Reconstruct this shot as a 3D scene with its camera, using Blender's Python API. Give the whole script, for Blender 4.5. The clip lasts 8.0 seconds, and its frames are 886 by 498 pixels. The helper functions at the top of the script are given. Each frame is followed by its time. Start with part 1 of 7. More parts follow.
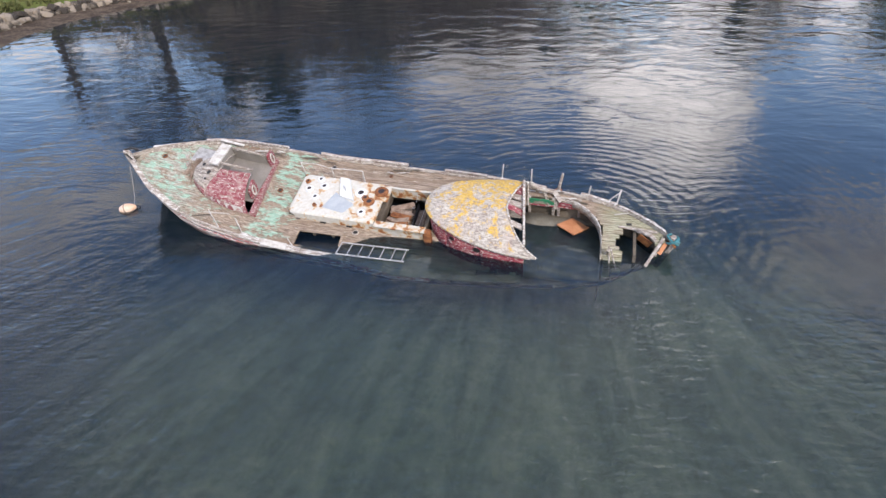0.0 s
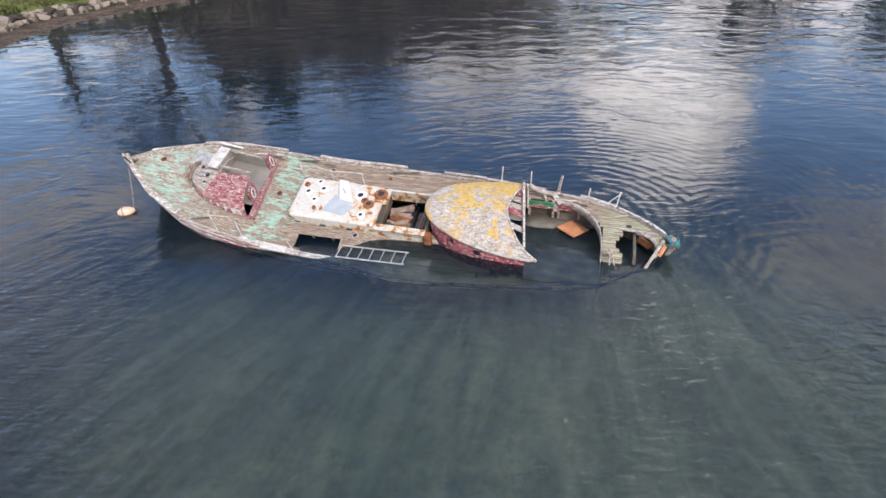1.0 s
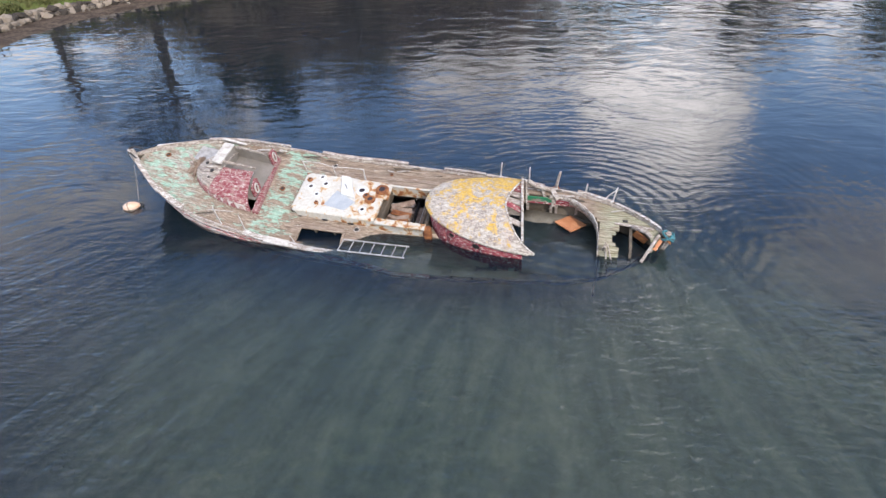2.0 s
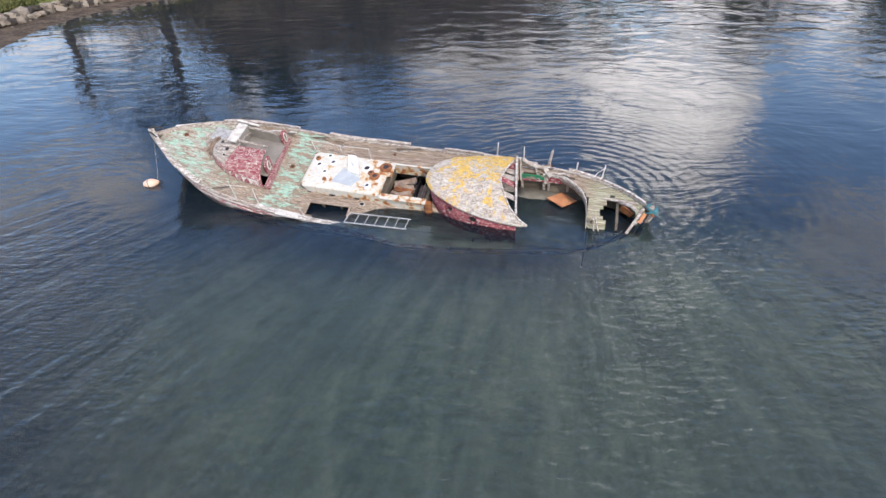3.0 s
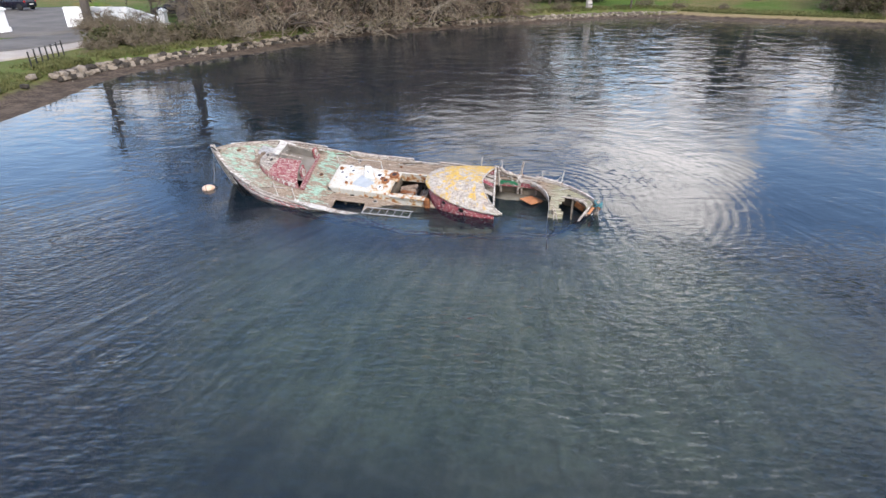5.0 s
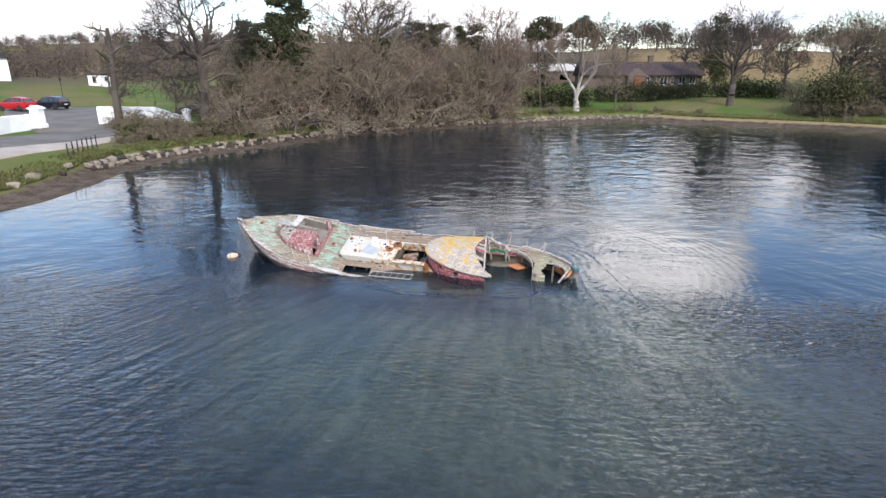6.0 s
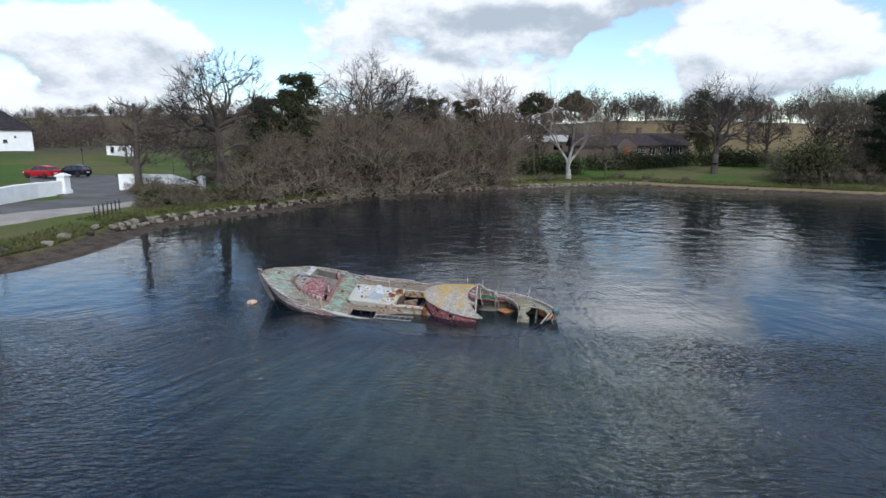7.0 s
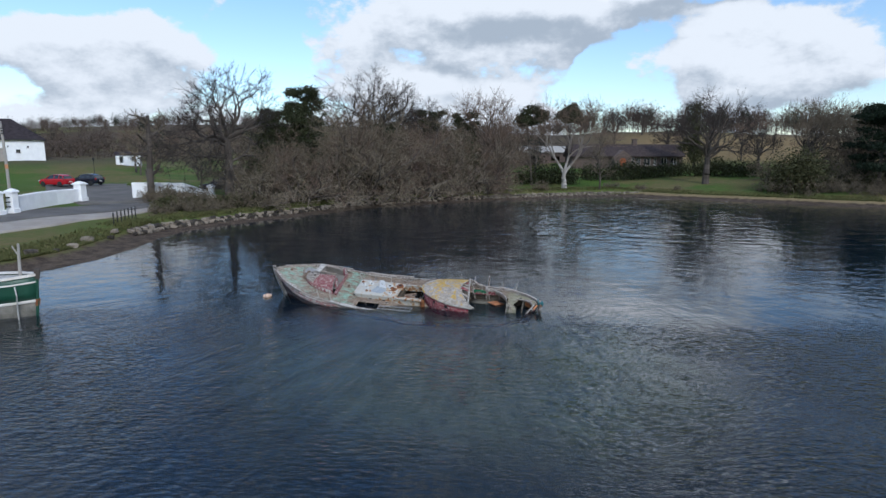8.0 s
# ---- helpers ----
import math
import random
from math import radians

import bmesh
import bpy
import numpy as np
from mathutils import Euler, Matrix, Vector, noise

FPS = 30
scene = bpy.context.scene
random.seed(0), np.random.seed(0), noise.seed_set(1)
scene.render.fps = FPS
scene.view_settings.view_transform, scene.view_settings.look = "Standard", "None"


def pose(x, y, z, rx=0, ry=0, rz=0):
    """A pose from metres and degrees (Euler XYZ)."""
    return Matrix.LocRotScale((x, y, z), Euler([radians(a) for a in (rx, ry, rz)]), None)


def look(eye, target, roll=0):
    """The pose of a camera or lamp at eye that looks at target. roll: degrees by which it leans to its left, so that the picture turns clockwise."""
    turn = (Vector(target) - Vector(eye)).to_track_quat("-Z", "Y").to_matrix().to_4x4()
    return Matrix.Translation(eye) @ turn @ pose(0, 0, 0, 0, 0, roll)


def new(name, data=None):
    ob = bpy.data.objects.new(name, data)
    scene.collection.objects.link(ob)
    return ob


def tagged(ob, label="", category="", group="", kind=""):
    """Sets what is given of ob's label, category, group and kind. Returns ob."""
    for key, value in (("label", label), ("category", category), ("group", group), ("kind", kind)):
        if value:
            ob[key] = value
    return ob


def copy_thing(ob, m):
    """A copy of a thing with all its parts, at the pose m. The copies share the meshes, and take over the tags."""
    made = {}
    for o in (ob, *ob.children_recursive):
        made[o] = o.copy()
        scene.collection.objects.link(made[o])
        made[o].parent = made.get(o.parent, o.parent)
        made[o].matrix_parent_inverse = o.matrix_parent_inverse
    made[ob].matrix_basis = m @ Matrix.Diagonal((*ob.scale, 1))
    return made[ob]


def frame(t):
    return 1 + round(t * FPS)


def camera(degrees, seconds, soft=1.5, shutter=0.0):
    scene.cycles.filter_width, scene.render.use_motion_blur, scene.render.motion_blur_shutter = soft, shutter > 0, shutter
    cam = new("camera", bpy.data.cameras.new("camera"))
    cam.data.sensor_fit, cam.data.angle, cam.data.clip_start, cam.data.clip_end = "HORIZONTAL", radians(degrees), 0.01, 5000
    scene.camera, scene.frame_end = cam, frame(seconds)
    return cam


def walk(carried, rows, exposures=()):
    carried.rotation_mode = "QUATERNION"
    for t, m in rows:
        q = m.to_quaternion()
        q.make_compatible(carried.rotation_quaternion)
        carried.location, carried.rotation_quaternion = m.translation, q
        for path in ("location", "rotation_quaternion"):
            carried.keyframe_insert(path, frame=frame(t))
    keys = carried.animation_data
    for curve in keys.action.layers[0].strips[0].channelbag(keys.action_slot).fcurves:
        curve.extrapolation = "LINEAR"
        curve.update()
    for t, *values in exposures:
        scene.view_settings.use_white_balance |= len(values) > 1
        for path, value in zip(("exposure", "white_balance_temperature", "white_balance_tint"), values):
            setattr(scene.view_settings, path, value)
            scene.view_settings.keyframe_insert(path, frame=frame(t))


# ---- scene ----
cam = camera(76.0, 8.0)
PATH = [
    (0, (0.202, -0.744, 6.671), (0.06, 0.922, 5.574), -1.3),
    (0.5, (0.19, -0.736, 6.663), (0.05, 0.932, 5.569), -1.3),
    (1, (0.151, -0.726, 6.675), (0.017, 0.945, 5.583), -1.3),
    (2.5, (0.194, -1.404, 6.712), (0.059, 0.264, 5.616), -1.1),
    (3, (0.333, -2.063, 6.708), (0.189, -0.398, 5.609), -1.1),
    (3.5, (0.476, -2.961, 6.701), (0.327, -1.296, 5.603), -1.0),
    (4, (0.622, -4.017, 6.698), (0.471, -2.348, 5.606), -0.9),
    (4.5, (0.712, -5.133, 6.709), (0.562, -3.42, 5.686), -0.7),
    (4.7, (0.777, -5.617, 6.716), (0.623, -3.879, 5.738), -0.7),
    (5.8, (1.066, -8.35, 6.679), (0.909, -6.468, 6.019), -0.1),
    (6, (1.127, -8.874, 6.669), (0.969, -6.972, 6.073), -0.1),
    (6.5, (1.31, -10.235, 6.675), (1.148, -8.294, 6.219), -0.1),
    (7, (1.506, -11.671, 6.689), (1.343, -9.713, 6.32), -0.1),
    (7.5, (1.719, -13.12, 6.691), (1.555, -11.155, 6.356), -0.1),
    (8, (1.918, -14.325, 6.657), (1.752, -12.36, 6.324), -0.0),
]
walk(cam, [(t, look(eye, target, roll)) for t, eye, target, roll in PATH],
     exposures=[(0, 0.88, 6700, 16), (4.7, 0.98, 6600, 14), (6.3, 0.92, 6400, 12), (7.0, 0.10, 6000, 8), (8.0, -0.12, 5780, 8)])

# ---- world and sun ----
SUN_AZ, SUN_EL = 150.0, 36.0  # degrees clockwise from +y, and above the horizon


class Nodes:
    """A short way to write a node tree."""

    def __init__(self, tree):
        self.tree = tree
        tree.nodes.clear()

    def add(self, kind, links=()):
        node = self.tree.nodes.new(kind)
        for slot, value in dict(links).items():
            self.put(node.inputs[slot], value)
        return node

    def put(self, socket, value):
        if isinstance(value, bpy.types.NodeSocket):
            self.tree.links.new(value, socket)
        elif value is not None:
            socket.default_value = (*value, 1) if socket.type == "RGBA" and len(value) == 3 else value

    def math(self, op, a, b=None, clamp=False):
        node = self.add("ShaderNodeMath")
        node.operation, node.use_clamp = op, clamp
        self.put(node.inputs[0], a)
        if b is not None:
            self.put(node.inputs[1], b)
        return node.outputs[0]

    def remap(self, value, a, b, lo=0.0, hi=1.0):
        node = self.add("ShaderNodeMapRange", {0: value, 1: a, 2: b, 3: lo, 4: hi})
        node.interpolation_type = "SMOOTHSTEP"
        return node.outputs[0]

    def coords(self, space="Object", scale=(1, 1, 1), turn=(0, 0, 0)):
        source = self.add("ShaderNodeTexCoord").outputs[space]
        return self.add("ShaderNodeMapping", {"Vector": source, "Scale": scale, "Rotation": turn}).outputs[0]

    def noise(self, vector, scale, detail=4.0, rough=0.55, warp=0.0):
        node = self.add("ShaderNodeTexNoise", {"Scale": scale, "Detail": detail, "Roughness": rough, "Distortion": warp})
        if vector is not None:
            self.put(node.inputs["Vector"], vector)
        return node.outputs[0]

    def mix(self, fac, a, b):
        node = self.add("ShaderNodeMix")
        node.data_type = "RGBA"
        for slot, value in ((0, fac), (6, a), (7, b)):
            self.put(node.inputs[slot], value)
        return node.outputs[2]

    def ramp(self, fac, stops):
        node = self.add("ShaderNodeValToRGB", {"Fac": fac})
        ramp = node.color_ramp
        while len(ramp.elements) < len(stops):
            ramp.elements.new(0.5)
        for element, (place, colour) in zip(ramp.elements, stops):
            element.position, element.color = place, (*colour, 1)
        return node.outputs[0]

    def dot(self, a, b):
        node = self.add("ShaderNodeVectorMath")
        node.operation = "DOT_PRODUCT"
        self.put(node.inputs[0], a)
        self.put(node.inputs[1], b)
        return node.outputs["Value"]

    def bump(self, height, strength=0.4, distance=0.01, normal=None):
        node = self.add("ShaderNodeBump", {"Height": height, "Strength": strength, "Distance": distance})
        if normal is not None:
            self.put(node.inputs["Normal"], normal)
        return node.outputs[0]


def direction(az, el):
    az, el = radians(az), radians(el)
    return Vector((math.sin(az) * math.cos(el), math.cos(az) * math.cos(el), math.sin(el)))


def build_world():
    world = bpy.data.worlds.new("sky")
    scene.world = world
    world.use_nodes = True
    n = Nodes(world.node_tree)
    air = n.add("ShaderNodeTexSky")
    air.sky_type, air.sun_disc, air.sun_elevation, air.sun_rotation = "NISHITA", False, radians(SUN_EL), radians(SUN_AZ)
    air.air_density, air.dust_density, air.ozone_density = 1.0, 0.6, 1.5
    sky = air.outputs[0]
    way = n.add("ShaderNodeTexCoord").outputs["Generated"]
    x, y, z = n.add("ShaderNodeSeparateXYZ", {0: way}).outputs
    tall = n.add("ShaderNodeCombineXYZ", {0: x, 1: y, 2: n.math("MULTIPLY", z, 1.7)}).outputs[0]
    bend = n.math("MULTIPLY", n.math("SUBTRACT", n.noise(tall, 7.0, 3, 0.5), 0.5), 7.0)
    turn = n.math("ADD", n.math("MULTIPLY", n.math("ARCTAN2", x, y), 57.2958), bend)
    rise = n.math("ADD", n.math("MULTIPLY", n.math("ARCSINE", z), 57.2958), n.math("MULTIPLY", bend, 0.35))

    def bank(az, el, wide, high, lift):
        """1 inside an oval stretch of sky, 0 outside; lift looks that many degrees higher up."""
        dx = n.math("MULTIPLY", n.math("SUBTRACT", turn, az), 1.0 / wide)
        dy = n.math("MULTIPLY", n.math("SUBTRACT", rise, el - lift), 1.0 / high)
        return n.remap(n.math("ADD", n.math("MULTIPLY", dx, dx), n.math("MULTIPLY", dy, dy)), 1.0, 0.15)

    def density(lift):
        """Cloud banks and clear gaps: azimuth, elevation, half width, half height in degrees, weight."""
        up = n.add("ShaderNodeVectorMath", {0: tall, 1: (0, 0, 0.03 * lift)})
        up.operation = "ADD"
        total = n.math("MULTIPLY", n.math("SUBTRACT", n.noise(up.outputs[0], 6.5, 12, 0.62), 0.49), 3.2)
        for az, el, wide, high, weight in ((-34, 8, 10, 4.5, 0.9), (-34, 2.5, 14, 3, 0.6), (-9, 10, 9, 6, 0.7), (2, 12, 11, 5, 0.9), (-3, 5, 11, 3.5, 0.7), (12, 13.5, 8, 2.5, 0.6), (24, 8, 10, 5.5, 1.0), (3, 2.5, 8, 2, 0.5),
                                           (1, 15.5, 14, 4.5, 0.9), (18, 18, 9, 8.5, 1.1), (16, 40, 13, 9, 0.7), (-38, 14.5, 15, 4, -0.8), (-42, 23, 11, 4.5, 0.5), (44, 30, 9, 10, 0.6), (-44, 44, 12, 8, 0.5),
                                           (-22, 10, 4.5, 5, -1.2), (-36, 15.5, 12, 2.5, -0.9), (10.5, 6.5, 3.5, 4.5, -1.3), (19, 13.3, 6, 1.2, -0.8), (-5, 24.5, 22, 4.5, -1.4), (34, 18, 6, 5, -1.1), (37, 31, 10, 6, 0.6), (-32, 32, 15, 7, -0.5), (8, 29, 14, 3.5, -0.7), (-10, 48, 14, 9, -0.6)):
            total = n.math("ADD", total, n.math("MULTIPLY", bank(az, el, wide, high, lift), weight * 0.8))
        # broken small clouds high overhead, out of view, added to put glints in ripples
        over = n.math("MULTIPLY", n.math("SUBTRACT", n.noise(up.outputs[0], 17.0, 5, 0.55), 0.5), n.remap(z, 0.46, 0.62, 0.0, 3.0))
        return n.math("ADD", total, over)
    here = density(0.0)
    mask = n.remap(here, -0.04, 0.32)
    lit = n.math("ADD", n.math("MULTIPLY", n.math("SUBTRACT", here, density(2.0)), 0.55), n.math("MULTIPLY", n.noise(tall, 15.0, 5, 0.6), 0.7))
    shade = n.remap(lit, -0.14, 0.60)
    cloud = n.mix(shade, (0.48, 0.525, 0.58), (0.95, 0.95, 0.96))
    # the sunlit heads high over the lake
    glare = n.math("MAXIMUM", bank(15, 21, 15, 8.0, 0.0), n.math("MAXIMUM", n.math("MULTIPLY", bank(16, 40, 16, 12, 0.0), 0.35), n.remap(z, 0.46, 0.62, 0.0, 0.30)))
    cloud = n.mix(n.math("MULTIPLY", glare, n.remap(here, 0.2, 1.1, 0.35, 1.0)), cloud, (2.25, 2.23, 2.2))
    deep = n.add("ShaderNodeVectorMath", {0: sky, 1: (0.168, 0.183, 0.205)})
    deep.operation = "MULTIPLY"
    blue = n.mix(n.remap(z, 0.16, 0.36), n.mix(0.82, sky, (0, 0, 0)), deep.outputs[0])
    back = n.add("ShaderNodeBackground", {"Color": n.mix(mask, blue, cloud), "Strength": 1.0})
    n.add("ShaderNodeOutputWorld", {"Surface": back.outputs[0]})


build_world()
sun = new("sun", bpy.data.lights.new("sun", "SUN"))
sun.data.energy, sun.data.angle, sun.data.color = 1.9, radians(3.0), (1.0, 0.95, 0.88)
sun.matrix_world = look(direction(SUN_AZ, SUN_EL) * 80, (0, 0, 0))


# ---- materials ----
def surface(name, build, rough=0.75, metal=0.0, spec=0.4):
    """build(n) gives the colour, and if it likes the normal and the roughness."""
    m = bpy.data.materials.new(name)
    m.use_nodes = True
    n = Nodes(m.node_tree)
    made = build(n)
    colour, normal, given = (*made, None, None)[:3] if isinstance(made, list) else (made, None, None)
    shader = n.add("ShaderNodeBsdfPrincipled", {"Base Color": colour, "Roughness": rough if given is None else given, "Metallic": metal, "Specular IOR Level": spec})
    if normal is not None:
        n.put(shader.inputs["Normal"], normal)
    n.add("ShaderNodeOutputMaterial", {"Surface": shader.outputs[0]})
    return m


def mottled(name, dark, light, scale=3.0, rough=0.75, metal=0.0, relief=0.3, fine=40.0, vary=0.0, spec=0.4):
    """A surface of one stuff: two tones in patches, fine grain and relief; vary: how much pieces differ."""
    def build(n):
        at = n.coords("Object")
        big, small = n.noise(at, scale, 5, 0.6), n.noise(at, fine, 4, 0.6)
        fac = n.math("ADD", n.math("MULTIPLY", big, 0.7), n.math("MULTIPLY", small, 0.3))
        if vary:
            fac = n.math("ADD", fac, n.math("MULTIPLY", n.math("SUBTRACT", n.add("ShaderNodeObjectInfo").outputs["Random"], 0.5), vary))
        return [n.mix(n.remap(fac, 0.32, 0.68), dark, light), n.bump(small, relief, 0.02)]
    return surface(name, build, rough, metal, spec)


def islands(name, dark, light, rough=0.8):
    """Bark, twigs and leaves: tone by piece."""
    def build(n):
        piece = n.add("ShaderNodeNewGeometry").outputs["Random Per Island"]
        big = n.noise(n.coords("Object"), 0.7, 3)
        return n.mix(n.math("ADD", n.math("MULTIPLY", piece, 0.6), n.math("MULTIPLY", big, 0.4)), dark, light)
    return surface(name, build, rough, 0.0, 0.2)


def deck_wood(n):
    at = n.coords("Object", (1.2, 22, 22))
    grain, patch = n.noise(at, 2.2, 7, 0.7), n.noise(n.coords("Object", (1, 2.2, 2.2)), 1.3, 5, 0.6)
    piece = n.add("ShaderNodeObjectInfo").outputs["Random"]
    wood = n.mix(n.remap(grain, 0.3, 0.7), (0.085, 0.055, 0.036), (0.40, 0.315, 0.235))
    wood = n.mix(n.math("MULTIPLY", n.math("SUBTRACT", piece, 0.35), 0.9, True), wood, (0.17, 0.12, 0.082))
    wood = n.mix(n.remap(patch, 0.52, 0.75), wood, (0.19, 0.115, 0.072))
    x = n.add("ShaderNodeSeparateXYZ", {0: n.coords("Object")}).outputs[0]
    # a pale wash near the bow, mint paint left on the foredeck and behind the fore cabin
    wash = n.math("MULTIPLY", n.remap(n.noise(n.coords("Object", (1.4, 4, 4)), 2.0, 7, 0.7), 0.40, 0.60), n.remap(x, 2.6, 1.2, 0.0, 0.75))
    wood = n.mix(wash, wood, n.mix(n.remap(grain, 0.35, 0.65), (0.24, 0.25, 0.20), (0.44, 0.45, 0.38)))
    flake = n.noise(n.coords("Object", (1.4, 3.6, 3.6)), 2.0, 8, 0.74, 0.3)
    band = n.math("ADD", n.remap(x, 2.9, 1.4, 0.0, 0.10), n.math("MULTIPLY", n.math("MULTIPLY", n.remap(x, 3.1, 3.35), n.remap(x, 4.2, 3.8)), 0.12))
    paint = n.math("MULTIPLY", n.remap(n.math("ADD", flake, n.math("ADD", band, n.math("MULTIPLY", grain, 0.12))), 0.635, 0.73), n.remap(x, 4.9, 3.9, 0.10, 0.85))
    wood = n.mix(paint, wood, n.mix(n.remap(grain, 0.35, 0.65), (0.16, 0.31, 0.22), (0.33, 0.47, 0.37)))
    pale = n.remap(n.noise(n.coords("Object", (0.8, 7, 7)), 4.0, 7, 0.75), 0.585, 0.66)
    wood = n.mix(n.math("MULTIPLY", pale, 0.6), wood, (0.56, 0.51, 0.43))
    moss = n.math("MULTIPLY", n.remap(x, 10.6, 11.1), n.remap(flake, 0.35, 0.6, 0.3, 0.8))
    wood = n.mix(moss, wood, n.mix(n.remap(grain, 0.35, 0.65), (0.12, 0.12, 0.055), (0.40, 0.40, 0.28)))
    y = n.add("ShaderNodeSeparateXYZ", {0: n.coords("Object")}).outputs[1]
    # silt colour over the sunk side, lightened against the shade lying there
    coat = n.math("MULTIPLY", n.math("MULTIPLY", n.remap(x, 5.5, 6.6), n.remap(y, -0.62, -0.85)), n.remap(flake, 0.3, 0.55, 0.55, 0.9))
    wood = n.mix(coat, wood, n.mix(n.remap(patch, 0.35, 0.65), (0.22, 0.23, 0.15), (0.40, 0.39, 0.29)))
    return [wood, n.bump(grain, 0.7, 0.014), 0.85]


def peeling(coat, under, flakes, bare=(0.36, 0.29, 0.23), amount=0.5, scale=2.4):
    """Old paint on wood: a coat, an older coat under it, pale flakes and bare wood along the planks."""
    def build(n):
        at = n.coords("Object", (1, 2.6, 2.6))
        a, b, c = n.noise(at, scale, 7, 0.68), n.noise(at, scale * 2.3, 7, 0.7, 0.5), n.noise(n.coords("Object", (2, 26, 26)), 1.8, 5, 0.6)
        colour = n.mix(n.remap(a, 0.47, 0.53), coat, under)
        colour = n.mix(n.remap(b, 0.62 - 0.2 * amount, 0.66 - 0.2 * amount), colour, flakes)
        bald = n.mix(n.remap(c, 0.3, 0.7), tuple(v * 0.45 for v in bare), bare)
        colour = n.mix(n.remap(n.noise(at, scale * 1.3, 7, 0.7, 0.2), 0.56, 0.6), colour, bald)
        return [colour, n.bump(n.math("ADD", b, c), 0.5, 0.012), 0.8]
    return build


def rusty_white(n):
    at = n.coords("Object")
    x = n.add("ShaderNodeSeparateXYZ", {0: at}).outputs[0]
    a, b = n.noise(at, 5.2, 7, 0.62, 0.5), n.noise(at, 16, 6, 0.7)
    white = n.mix(n.remap(b, 0.35, 0.7), (0.50, 0.485, 0.435), (0.41, 0.375, 0.305))
    spots = n.math("ADD", a, n.remap(x, 4.2, 6.3, 0.0, 0.10))
    stain = n.mix(n.remap(spots, 0.54, 0.68), white, (0.44, 0.27, 0.11))
    rust = n.mix(n.remap(n.math("ADD", spots, n.math("MULTIPLY", b, 0.25)), 0.755, 0.83), stain, (0.24, 0.085, 0.03))
    return [rust, n.bump(b, 0.25, 0.01), 0.55]


def lichen_roof(n):
    at = n.coords("Object")
    x, y, z = n.add("ShaderNodeSeparateXYZ", {0: at}).outputs
    a, b, c = n.noise(at, 1.7, 5, 0.65, 0.3), n.noise(at, 20, 7, 0.75), n.noise(at, 6.5, 7, 0.72, 0.5)
    scratch = n.noise(n.coords("Object", (5, 16, 5), (0, 0, 0.5)), 1.6, 6, 0.7, 1.0)
    pale = n.mix(n.remap(n.math("ADD", n.math("MULTIPLY", b, 0.35), n.math("MULTIPLY", scratch, 0.65)), 0.38, 0.60), (0.19, 0.155, 0.13), (0.47, 0.43, 0.37))
    pale = n.mix(n.remap(a, 0.46, 0.62, 0.0, 0.6), pale, (0.36, 0.285, 0.25))
    pale = n.mix(n.remap(n.noise(at, 9, 6, 0.75, 0.6), 0.57, 0.64, 0.0, 0.75), pale, (0.16, 0.125, 0.105))
    far = n.remap(y, -0.9, 0.6, -0.05, 0.035)
    middle = n.math("MULTIPLY", n.remap(x, 7.2, 7.8), n.remap(x, 9.4, 8.7))
    amount = n.math("ADD", n.math("ADD", n.math("MULTIPLY", a, 0.5), n.math("MULTIPLY", c, 0.5)), n.math("ADD", far, n.math("MULTIPLY", middle, 0.03)))
    gold = n.remap(amount, 0.490, 0.550)
    tone = n.mix(n.remap(b, 0.4, 0.6), (0.40, 0.235, 0.035), (0.62, 0.39, 0.045))
    colour = n.mix(n.math("MULTIPLY", gold, n.remap(scratch, 0.34, 0.55, 0.15, 0.95)), pale, tone)
    return [colour, n.bump(n.math("ADD", b, scratch), 0.6, 0.02), 0.9]


